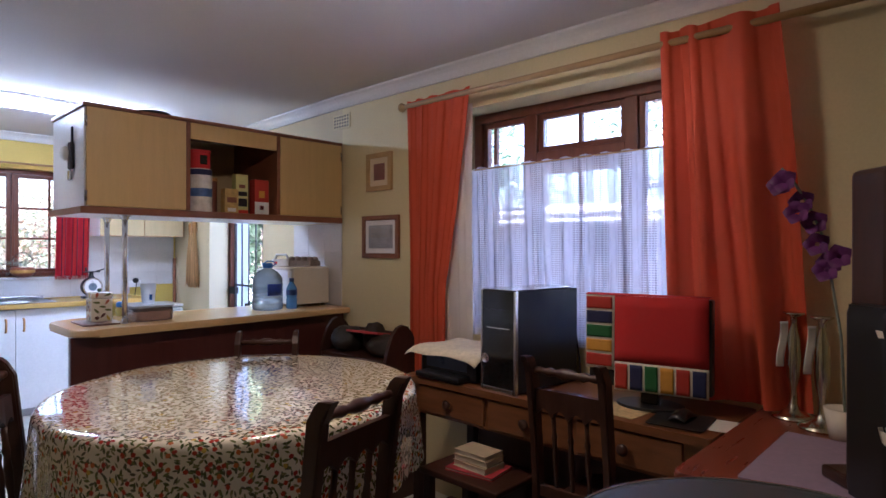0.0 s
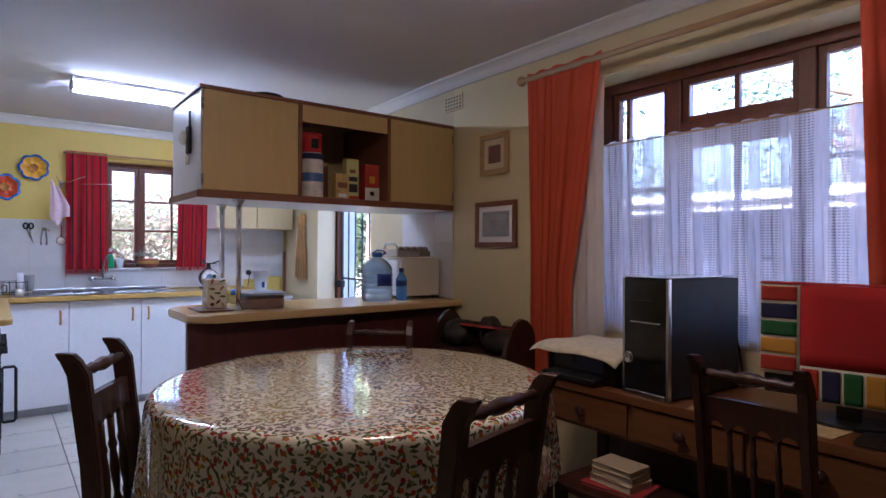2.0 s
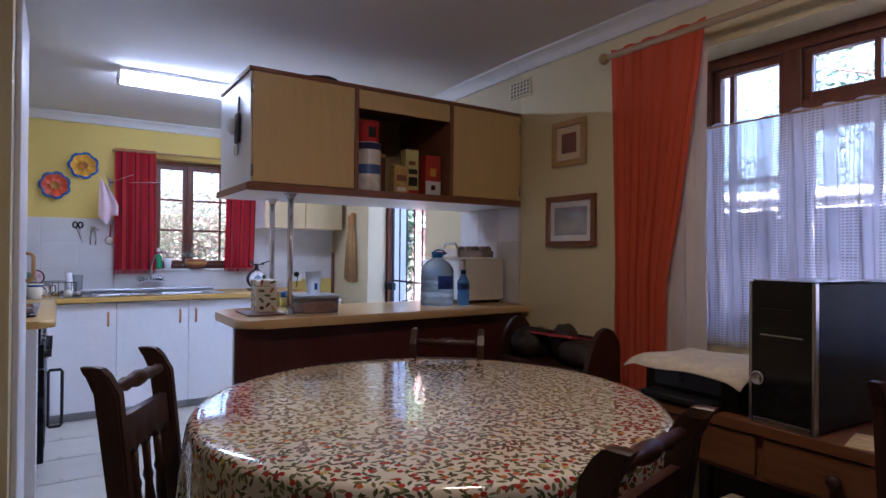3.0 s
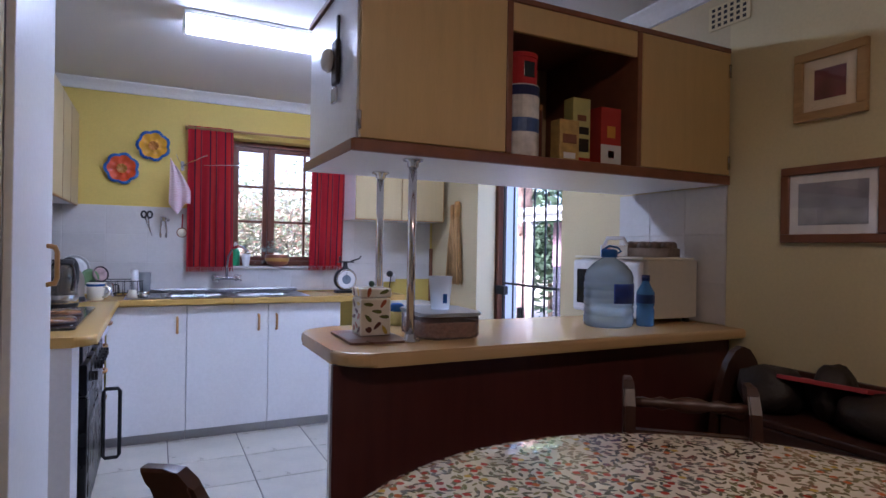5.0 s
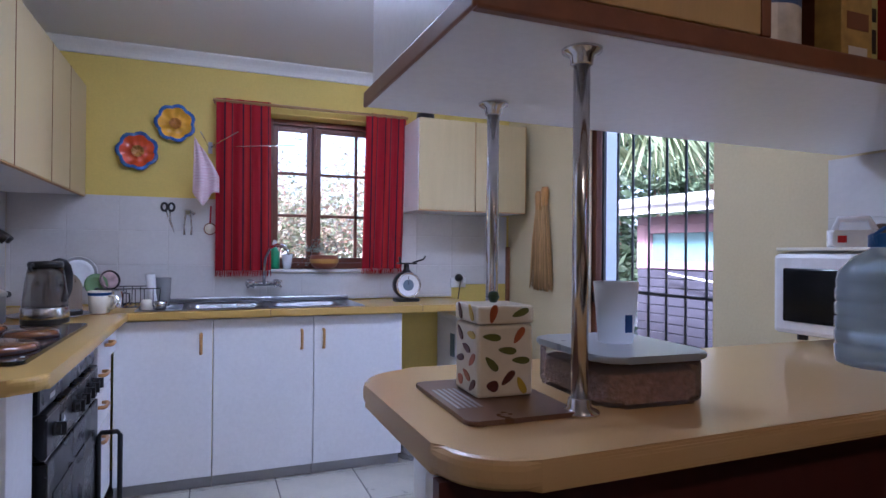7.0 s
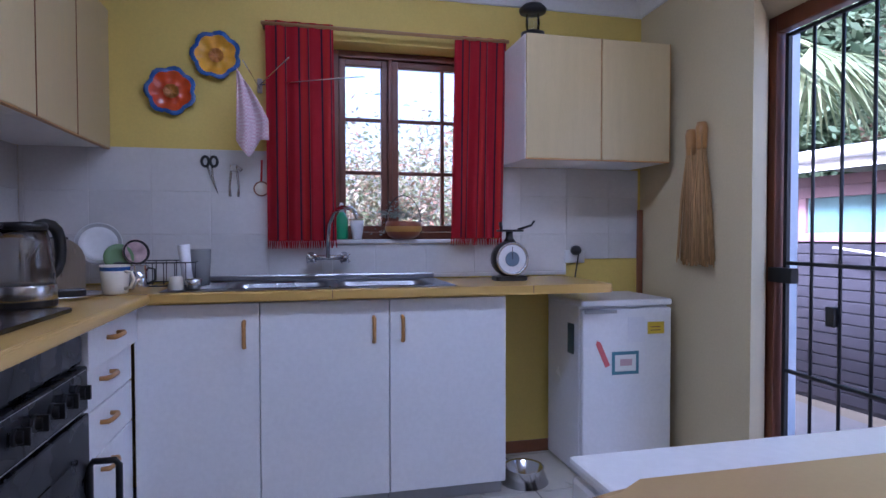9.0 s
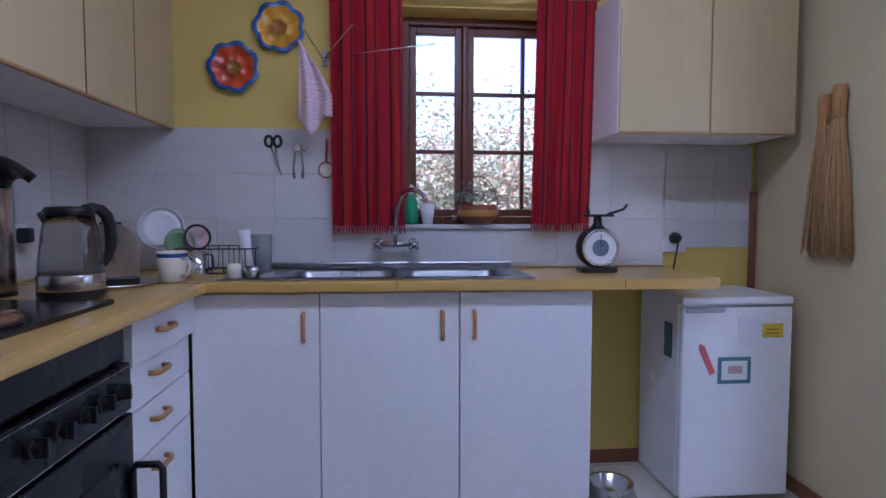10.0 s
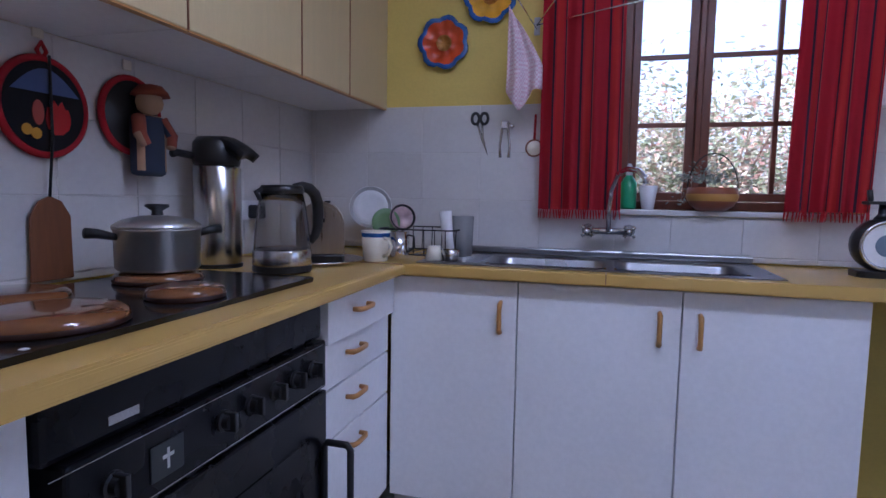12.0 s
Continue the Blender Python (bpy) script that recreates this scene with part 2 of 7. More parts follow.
structure("wall_partition", box(XD - T, 1.0, 4.17, 4.31, 0, ZC), M_WALL, "plain cream wall beside the tall cupboard")
structure("wall_south", box(XD - T, XR + T, YF - T, YF, 0, ZC), M_WALL, "plain cream dining room wall")
# dining window wall
WD = (1.68, 3.20, 0.93, 2.075)
bm = box(XR, XR + 0.27, YF, WD[0], 0, ZC)
box(XR, XR + 0.27, WD[1], YK, 0, ZC, bm=bm)
box(XR, XR + 0.27, WD[0], WD[1], 0, WD[2], bm=bm)
box(XR, XR + 0.27, WD[0], WD[1], WD[3], ZC, bm=bm)
structure("wall_east", bm, M_WALL, "cream painted dining room wall with a deep window")
# kitchen right-hand wall with the door opening, in its own slightly turned frame
DO = (1.08, 2.10, 2.07, 2.39)   # near edge, far edge inside, height, far edge at the frame
DOX = 0.31
bm = box(0, DOX, 0, DO[0], 0, ZC)
slab([(0, DO[1]), (DOX, DO[3]), (DOX, KLEN), (0, KLEN)], 0, ZC, bm=bm)
slab([(0, DO[0]), (DOX, DO[0]), (DOX, DO[3]), (0, DO[1])], DO[2], ZC, bm=bm)
structure("wall_east_kitchen", bm, M_WALL_K, "cream painted kitchen wall with the back door", LEAN)


def cornice(name, length, m):
    prof = [(0, 0), (0.07, 0), (0.067, -0.008), (0.062, -0.011), (0.046, -0.018), (0.031, -0.029), (0.02, -0.043), (0.014, -0.056), (0.012, -0.063), (0, -0.066)]
    out = bmesh.new()
    a = [out.verts.new((x, 0, z)) for x, z in prof]
    b = [out.verts.new((x, length, z)) for x, z in prof]
    n = len(prof)
    for i in range(n):
        j = (i + 1) % n
        out.faces.new((a[i], a[j], b[j], b[i]))
    out.faces.new(a), out.faces.new(list(reversed(b)))
    bmesh.ops.recalc_face_normals(out, faces=out.faces)
    structure(name, out, M_CORN, "white coved plaster cornice", m, "cornice")


cornice("cornice_north", 3.1, pose(XL, YB - 0.002, zc(YB) - 0.003, 0, 0, -90))
cornice("cornice_east", YK - YF, pose(XR - 0.002, YK, zc(YK) - 0.001, 0, 0, 180) @ pose(0, 0, 0, -SLOPE, 0, 0))
cornice("cornice_east_kitchen", KLEN - 0.3, LEAN @ pose(-0.002, KLEN - 0.3, zc(YK + KLEN - 0.3) - 0.001, 0, 0, 180) @ pose(0, 0, 0, -SLOPE, 0, 0))
cornice("cornice_west", YB - 4.5, pose(XL + 0.002, 4.5, zc(4.5) - 0.001, SLOPE, 0, 0))

# baseboards
structure("baseboard_north", box(2.52, 3.40, YB - 0.015, YB - 0.001, 0, 0.06, 0.003), M_TRIM, "low dark wooden skirting", category="baseboard")
structure("baseboard_east", box(-0.015, -0.001, DO[1] + 0.06, KLEN - 0.37, 0, 0.06, 0.003), M_TRIM, "low dark wooden skirting", LEAN, "baseboard")


# ---- kitchen window ----
def casement(parent, x0, x1, z0, z1, nx, nz, y, mt, cuts=None):
    """A sash in the x-z plane at depth y, with glazing bars and single panes."""
    s, b = 0.032, 0.018
    for nm, bb in (("stile", (x0, x0 + s, z0, z1)), ("stile", (x1 - s, x1, z0, z1)), ("rail", (x0 + s, x1 - s, z0, z0 + s)), ("rail", (x0 + s, x1 - s, z1 - s, z1))):
        part(nm, box(bb[0], bb[1], y - 0.02, y + 0.02, bb[2], bb[3], 0.004), mt, parent)
    xs = [x0 + s] + [c for c in (cuts or [x0 + s + (x1 - x0 - 2 * s) * i / nx for i in range(1, nx)])] + [x1 - s]
    zs = [z0 + s + (z1 - z0 - 2 * s) * i / nz for i in range(nz + 1)]
    for x in xs[1:-1]:
        part("glazing_bar", box(x - b / 2, x + b / 2, y - 0.014, y + 0.014, z0 + s, z1 - s, 0.003), mt, parent)
    for z in zs[1:-1]:
        part("glazing_bar", box(x0 + s, x1 - s, y - 0.012, y + 0.012, z - b / 2, z + b / 2, 0.003), mt, parent)
    for xa, xb in zip(xs, xs[1:]):
        for za, zb in zip(zs, zs[1:]):
            pane = part("pane", box(xa, xb, y - 0.002, y + 0.002, za, zb), M_GLASS, parent)
            pane.visible_shadow = False


win = thing("window_1", "brown hardwood kitchen window with small panes", "window", kind="structure")
y = 7.30
for bb in ((WK[0], WK[0] + 0.04, WK[2], WK[3]), (WK[1] - 0.04, WK[1], WK[2], WK[3]), (WK[0] + 0.04, WK[1] - 0.04, WK[2], WK[2] + 0.035), (WK[0] + 0.04, WK[1] - 0.04, WK[3] - 0.035, WK[3])):
    part("window_frame", box(bb[0], bb[1], y - 0.04, y + 0.04, bb[2], bb[3], 0.004), M_FRAME, win)
part("mullion", box(2.083, 2.105, y - 0.04, y + 0.04, WK[2] + 0.035, WK[3] - 0.035, 0.004), M_FRAME, win)
casement(win, WK[0] + 0.041, 2.082, WK[2] + 0.036, WK[3] - 0.036, 1, 3, y, M_FRAME)
casement(win, 2.106, WK[1] - 0.041, WK[2] + 0.036, WK[3] - 0.036, 2, 3, y, M_FRAME, cuts=[2.368])
structure("sill", box(WK[0] - 0.02, WK[1] + 0.02, YB - 0.025, y - 0.041, WK[2] - 0.02, WK[2], 0.004), M_TILE, "white tiled inner window sill", category="sill")

# ---- dining window ----
win = thing("window_2", "dark brown hardwood dining window with top lights", "window", kind="structure")
x = 3.49


def wbar(nm, y0, y1, z0, z1, d=0.04):
    part(nm, box(x - d, x + d, y0, y1, z0, z1, 0.004), M_FRAME, win)


wbar("window_frame", WD[0], WD[1], WD[3] - 0.05, WD[3])
wbar("window_frame", WD[0], WD[1], WD[2], WD[2] + 0.05)
wbar("window_frame", WD[0], WD[0] + 0.05, WD[2] + 0.05, WD[3] - 0.05)
wbar("window_frame", WD[1] - 0.05, WD[1], WD[2] + 0.05, WD[3] - 0.05)
for a, b in ((2.255, 2.315), (2.79, 2.855)):
    wbar("mullion", a, b, WD[2] + 0.05, WD[3] - 0.05)
wbar("transom", 2.315, 2.79, 1.745, 1.83, 0.038)
ZT = WD[3] - 0.05
for y0, y1, z0, z1, cuts, hz in ((WD[0] + 0.05, 2.255, WD[2] + 0.05, ZT, [1.90], [1.26, 1.62]), (2.315, 2.79, 1.83, ZT, [2.556], []),
                                 (2.315, 2.79, WD[2] + 0.05, 1.745, [2.556], [1.24]), (2.855, WD[1] - 0.05, WD[2] + 0.05, ZT, [3.075], [1.24, 1.55])):
    s = 0.028
    part("stile", box(x - 0.02, x + 0.02, y0, y0 + s, z0, z1, 0.003), M_FRAME, win)
    part("stile", box(x - 0.02, x + 0.02, y1 - s, y1, z0, z1, 0.003), M_FRAME, win)
    part("rail", box(x - 0.02, x + 0.02, y0 + s, y1 - s, z0, z0 + s, 0.003), M_FRAME, win)
    part("rail", box(x - 0.02, x + 0.02, y0 + s, y1 - s, z1 - s, z1, 0.003), M_FRAME, win)
    for c in cuts:
        part("glazing_bar", box(x - 0.014, x + 0.014, c - 0.01, c + 0.01, z0 + s, z1 - s, 0.002), M_FRAME, win)
    for h in hz:
        part("glazing_bar", box(x - 0.012, x + 0.012, y0 + s, y1 - s, h - 0.01, h + 0.01, 0.002), M_FRAME, win)
    ys = [y0 + s] + cuts + [y1 - s]
    for ya, yb in zip(ys, ys[1:]):
        pane = part("pane", box(x - 0.002, x + 0.002, ya, yb, z0 + s, z1 - s), M_GLASS, win)
        pane.visible_shadow = False
structure("sill_dining", box(XR + 0.004, x - 0.041, WD[0], WD[1], WD[2] - 0.001, WD[2] + 0.012, 0.003), M_CORN, "white painted inner window sill", category="sill")

# ---- back door with its security gate ----
door = thing("door_1", "dark brown wooden frame of the back door", "door frame", LEAN, kind="structure")
part("jamb", box(DOX + 0.002, 0.368, 2.347, 2.50, 0, 2.10, 0.005), M_FRAME, door)
part("jamb", box(DOX + 0.002, 0.368, 1.03, 1.11, 0, 2.10, 0.005), M_FRAME, door)
part("head", box(DOX + 0.002, 0.368, 1.11, 2.347, 2.00, 2.10, 0.005), M_FRAME, door)
part("latch_plate", box(0.30, 0.34, 2.235, 2.37, 0.90, 0.965, 0.004), M_IRON, door)
leaf = thing("trim_outer_reveal", "white painted outer reveal of the back door", "trim", LEAN, kind="structure")
part("lining", box(0.37, 0.585, 2.513, 2.70, -0.15, 2.30, 0.004), material("pale_door_paint", (0.62, 0.70, 0.78), 0.45, var=0.05), leaf)
gate = thing("security_gate", "black iron security gate closing the back door", "gate", LEAN)
g0, g1 = 1.115, 2.33
for yy in (g0 + 0.012, g1 - 0.012):
    part("gate_post", box(0.34, 0.36, yy - 0.010, yy + 0.010, 0.03, 1.99, 0.002), M_IRON, gate)
for zz in (0.05, 0.51, 0.985, 1.98):
    part("cross_bar", box(0.341, 0.359, g0 + 0.022, g1 - 0.022, zz - 0.008, zz + 0.008, 0.002), M_IRON, gate)
for i in range(8):
    yy = 2.18 - 0.14 * i
    part("bar", tube([(0.35, yy, 0.05), (0.35, yy, 1.98)], 0.007, 6), M_IRON, gate, smooth=True)
part("lock_box", box(0.33, 0.37, 2.048, 2.09, 0.74, 0.82, 0.004), M_IRON, gate)
structure("door_step", box(DOX, 0.70, DO[0] - 0.1, 2.512, -0.10, -0.02, 0.01), M_GROUT, "grey concrete back door step", LEAN, "step")

# ---- fitted kitchen ----
def dhandle(parent, m, length=0.10):
    """A bow handle of varnished wood; it stands off along local -y and runs along local z."""
    h = length / 2
    pts = [(0, 0, -h), (0, -0.022, -h + 0.004), (0, -0.028, -h + 0.02), (0, -0.028, h - 0.02), (0, -0.022, h - 0.004), (0, 0, h)]
    ob = part("handle", tube([m @ Vector(p) for p in pts], [0.007, 0.0085, 0.0075, 0.0075, 0.0085, 0.007], 8), M_HANDLE, parent, "varnished wooden bow handle", True)
    return ob


YS = 6.66
for i, (x0, x1, hx) in enumerate(((1.062, 1.502, 1.447), (1.502, 2.001, 1.937), (2.001, 2.495, 2.052))):
    cab = thing("base_cabinet", "white melamine base cupboard under the sink worktop", "cabinet", group="sink base cupboards")
    part("body", box(x0 + 0.002, x1 - 0.002, YS + 0.019, YB - 0.02, 0.07, 0.78), M_WHITE, cab)
    part("plinth", box(x0 + 0.002, x1 - 0.002, YS + 0.055, YS + 0.07, 0, 0.07), M_SHADOWGAP, cab)
    d = part("door", box(x0 + 0.002, x1 - 0.002, YS, YS + 0.017, 0.07, 0.853, 0.002), M_WHITE, cab)
    dhandle(d, pose(hx, YS, 0.735))
wt = slab(rounded(XL + 0.002, 2.97, 6.615, 6.715, (0, 0.02, 0, 0)), 0.862, 0.90, 0.008)
for bb in ((XL + 0.002, 2.97, 7.005, YB - 0.002), (XL + 0.002, 1.37, 6.7085, 7.0045), (2.205, 2.97, 6.7085, 7.0045)):
    box(*bb, 0.862, 0.8998, bm=wt)
top_ = thing("worktop", "ochre laminate worktop holding the sink", "worktop")
part("surface", wt, M_TOP, top_)
for xx in (1.775, 2.60):
    part("joint_strip", box(xx - 0.0015, xx + 0.0015, 6.6142, 6.70, 0.868, 0.9004), M_OAK, top_, "thin dark joint line")
XS = 1.13
top_ = thing("worktop", "ochre laminate worktop holding the hob", "worktop")
part("surface", slab(rounded(XL + 0.002, XS, 5.12, 6.612, (0, 0.07, 0, 0)), 0.862, 0.90, 0.014), M_TOP, top_)
part("joint_strip", box(XL + 0.01, XS - 0.01, 6.612, 6.6149, 0.866, 0.9003), M_OAK, top_, "thin dark joint line")
# stove side
XO = 1.055
for y0, y1, lab in ((5.14, 5.355, "narrow white cupboard beside the oven"),):
    cab = thing("base_cabinet", lab, "cabinet")
    part("body", box(XL + 0.01, XO, y0, y1, 0.0, 0.86, 0.002), M_WHITE, cab)
dr = thing("drawer_unit", "white four-drawer unit between oven and sink cupboards", "drawer unit")
part("body", box(XL + 0.01, XO - 0.02, 6.16, 6.60, 0.07, 0.86), M_WHITE, dr)
part("plinth", box(XO - 0.09, XO - 0.07, 6.16, 6.655, 0, 0.07), M_SHADOWGAP, dr)
for i, (z0, z1, pr) in enumerate(((0.727, 0.848, 0.022), (0.592, 0.721, 0.0), (0.445, 0.586, 0.0), (0.09, 0.439, 0.0))):
    d = part("drawer_front", box(XO - 0.02, XO + pr, 6.165, 6.655, z0, z1, 0.002), M_WHITE, dr)
    dhandle(d, Matrix.Translation((XO + pr, 6.37, z1 - 0.05)) @ Matrix(((0, -1, 0, 0), (0, 0, 1, 0), (1, 0, 0, 0), (0, 0, 0, 1))))

# oven
ov = thing("oven", "black built-in oven with a row of knobs", "oven")
part("trim", box(XO - 0.4, XO + 0.012, 5.36, 6.15, 0.752, 0.848, 0.012), M_OVEN, ov)
part("control_panel", box(XO - 0.4, XO + 0.026, 5.385, 6.145, 0.625, 0.75, 0.006), M_OVEN, ov)
dr_ = part("door", box(XO - 0.4, XO + 0.028, 5.385, 6.145, 0.13, 0.618, 0.006), M_OVEN, ov)
part("base", box(XO - 0.4, XO - 0.01, 5.33, 6.15, 0.0, 0.12, 0.003), M_BLACK, ov)
part("body", box(XL + 0.02, XO - 0.41, 5.33, 6.15, 0.02, 0.84), M_BLACK, ov)
part("door_glass", box(XO + 0.0285, XO + 0.031, 5.44, 6.05, 0.20, 0.52, 0.001), M_OVEN, dr_)
pts = [(XO + 0.036, 6.115, 0.475), (XO + 0.045, 6.115, 0.488), (XO + 0.10, 6.115, 0.488), (XO + 0.11, 6.115, 0.475), (XO + 0.11, 6.115, 0.145), (XO + 0.10, 6.115, 0.132), (XO + 0.045, 6.115, 0.132), (XO + 0.036, 6.115, 0.145)]
part("handle", tube(pts, 0.0095, 8, closed=True), M_BLACK, dr_, "black loop handle standing off the door", True)
for yk in (5.46, 5.72, 5.81, 5.90, 5.985, 6.07):
    kn = part("knob", lathe([(0.021, 0), (0.021, 0.006), (0.016, 0.008), (0.015, 0.02), (0.0, 0.021)], 20, m=pose(XO + 0.026, yk, 0.692, 0, 90, 0)), M_BLACK, ov, smooth=False)
    part("grip", box(XO + 0.03, XO + 0.058, yk - 0.005, yk + 0.005, 0.673, 0.711, 0.002), M_BLACK, kn)
M_MARK = material("white_marking", (0.75, 0.75, 0.72), 0.5, var=0.02)
M_DIAL = material("dark_clock_face", (0.03, 0.035, 0.035), 0.3, var=0.05)
part("clock", box(XO + 0.0265, XO + 0.029, 5.535, 5.61, 0.654, 0.714, 0.001), M_DIAL, ov)
part("clock_hand", box(XO + 0.0292, XO + 0.0305, 5.570, 5.575, 0.667, 0.702), M_MARK, ov)
part("clock_hand", box(XO + 0.0292, XO + 0.0305, 5.560, 5.585, 0.686, 0.692), M_MARK, ov)
part("badge", box(XO + 0.0125, XO + 0.014, 5.47, 5.53, 0.775, 0.79, 0.0005), M_STEEL, ov)
part("seam", box(XO + 0.0265, XO + 0.0275, 5.36, 6.13, 0.632, 0.634), M_STEEL, ov)
part("seam", box(XO + 0.0265, XO + 0.0275, 5.36, 6.13, 0.741, 0.7425), M_STEEL, ov)

# hob
hob = thing("hob", "black glass hob set into the worktop", "hob")
part("plate", slab(rounded(0.58, 1.045, 5.31, 6.16, (0.02,) * 4), 0.9005, 0.912, 0.004), M_GLOSSBLK, hob)
part("marking", box(1.02, 1.03, 5.375, 5.385, 0.9122, 0.9128), M_MARK, hob)

# upper cupboards over the stove
XU = 0.86
for i, (y0, y1) in enumerate(((4.96, 5.44), (5.44, 5.92), (5.92, 6.42), (6.42, 6.76), (6.76, 7.128))):
    cab = thing("wall_cabinet", "pale maple wall cupboard above the stove", "cabinet", group="cupboards over the stove")
    part("body", box(XL + 0.003, XU - 0.018, y0 + 0.001, y1 - 0.001, 1.49, 2.075, 0.001), M_WHITE, cab)
    part("door", box(XU - 0.017, XU, y0 + 0.003, y1 - 0.003, 1.487, 2.075, 0.003), M_MAPLE, cab)
    part("edge_strip", box(XU - 0.019, XU + 0.0006, y0 + 0.0005, y0 + 0.0025, 1.487, 2.075), M_TRIM, cab)
    part("bottom_strip", box(XU - 0.019, XU - 0.001, y0 + 0.003, y1 - 0.003, 1.482, 1.4865), M_HANDLE, cab)
# upper cupboard over the fridge
for x0, x1 in ((2.625, 2.992), (2.992, 3.345)):
    cab = thing("wall_cabinet", "pale maple wall cupboard above the fridge", "cabinet", group="cupboards over the fridge")
    part("body", box(x0 + 0.001, x1 - 0.001, 6.787, YB - 0.003, 1.45, 2.0, 0.001), M_WHITE, cab)
    part("door", box(x0 + 0.003, x1 - 0.003, 6.77, 6.786, 1.453, 2.0, 0.003), M_MAPLE, cab)
    part("bottom_strip", box(x0 + 0.003, x1 - 0.003, 6.772, 6.786, 1.447, 1.4525), M_HANDLE, cab)
    part("edge_strip", box(x1 - 0.0025, x1 - 0.0005, 6.769, 6.787, 1.453, 2.0), M_HANDLE, cab)

# tall cupboard by the passage
tc_ = thing("tall_cupboard", "tall white cupboard with a wooden handle", "cupboard")
part("body", box(0.503, 0.998, 4.32, 4.90, 0, 2.2, 0.002), M_WHITE, tc_)
d = part("door", box(1.0, 1.02, 4.325, 4.897, 0.08, 2.2, 0.003), M_WHITE, tc_)
dhandle(d, pose(1.02, 4.80, 1.17, 0, 0, 90), 0.12)

# peninsula with bar top
bar = thing("breakfast_bar", "beige laminate breakfast bar on a mahogany panel", "bar counter")
part("top", slab(rounded(1.745, 3.285, 4.10, 4.655, (0.10, 0, 0, 0.125)), 0.927, 0.965, 0.012), M_BAR, bar, "beige laminate bar top with rounded corners")
part("front_panel", box(1.745, 3.285, 4.17, 4.19, 0.0, 0.926), M_MAHOG, bar, "dark mahogany front panel")
part("backing_panel", box(1.748, 3.27, 4.192, 4.225, 0.0, 0.926, 0.002), M_WHITE, bar, "white backing panel")
part("support", box(2.55, 3.27, 4.227, 4.62, 0.0, 0.926), M_WHITE, bar)

# hanging cupboard
HC0, HC1, HF, HB, HZ0, HZ1 = 1.803, 3.275, 4.17, 4.72, 1.505, 2.022
hc = thing("hanging_cupboard", "maple cupboard with brown edging hung over the bar", "cupboard")
part("bottom_board", box(HC0 - 0.012, HC1, HF + 0.02, HB, HZ0, HZ0 + 0.02, 0.002), M_WHITE, hc, "white underside board")
part("bottom_edge", box(HC0 - 0.014, HC1, HF - 0.002, HF + 0.018, HZ0 - 0.002, HZ0 + 0.032, 0.004), M_TRIM, hc)
part("bottom_edge", box(HC0 - 0.02, HC0 - 0.0125, HF - 0.002, HB, HZ0 - 0.002, HZ0 + 0.03, 0.003), M_TRIM, hc)
part("top_board", box(HC0 - 0.01, HC1, HF + 0.002, HB, HZ1 - 0.018, HZ1, 0.002), M_TRIM, hc)
part("end_board", box(HC0, HC0 + 0.018, HF + 0.02, HB - 0.002, HZ0 + 0.021, HZ1 - 0.019, 0.001), M_WHITE, hc, "white end board")
part("back_board", box(HC0 + 0.02, HC1, HB - 0.018, HB - 0.003, HZ0 + 0.021, HZ1 - 0.019), M_MAPLE, hc)
part("divider", box(2.272, 2.292, HF + 0.001, HB - 0.02, HZ0 + 0.033, HZ1 - 0.02, 0.002), M_TRIM, hc)
part("divider", box(2.802, 2.822, HF + 0.001, HB - 0.02, HZ0 + 0.033, HZ1 - 0.02, 0.002), M_TRIM, hc)
d = part("door", box(HC0 + 0.005, 2.270, HF + 0.001, HF + 0.018, HZ0 + 0.034, HZ1 - 0.02, 0.003), M_HONEY, hc, "pale maple cupboard door")
for z in (HZ0 + 0.08, HZ1 - 0.09):
    part("hinge", tube([(HC0 + 0.002, HF - 0.004, z - 0.025), (HC0 + 0.002, HF - 0.004, z + 0.025)], 0.006, 8), M_STEEL, d, "small metal hinge", True)
d = part("door", box(2.824, HC1 - 0.004, HF + 0.001, HF + 0.018, HZ0 + 0.034, HZ1 - 0.02, 0.003), M_HONEY, hc, "pale maple cupboard door")
for z in (HZ0 + 0.08, HZ1 - 0.09):
    part("hinge", tube([(HC1 - 0.012, HF - 0.003, z - 0.025), (HC1 - 0.012, HF - 0.003, z + 0.025)], 0.005, 8), M_STEEL, d, "small metal hinge", True)
part("fascia", box(2.294, 2.80, HF + 0.003, HF + 0.018, 1.915, HZ1 - 0.02, 0.002), M_HONEY, hc, "maple fascia over the open shelf")
for px, py in ((1.999, 4.25), (2.02, 4.585)):
    pole = thing("chrome_pole", "chrome tube between bar top and hanging cupboard", "pole", pose(px, py, 0.965), group="bar poles")
    part("tube", tube([(0, 0, 0.001), (0, 0, HZ0 - 0.966)], 0.0125, 16), M_CHROME, pole, smooth=True)
    part("flange", lathe([(0.03, 0.0005), (0.03, 0.004), (0.018, 0.010), (0.0165, 0.022), (0.013, 0.024)], 20), M_CHROME, pole, smooth=True)
    part("flange", lathe([(0.013, HZ0 - 0.990), (0.0165, HZ0 - 0.988), (0.018, HZ0 - 0.976), (0.03, HZ0 - 0.970), (0.03, HZ0 - 0.9655)], 20), M_CHROME, pole, smooth=True)

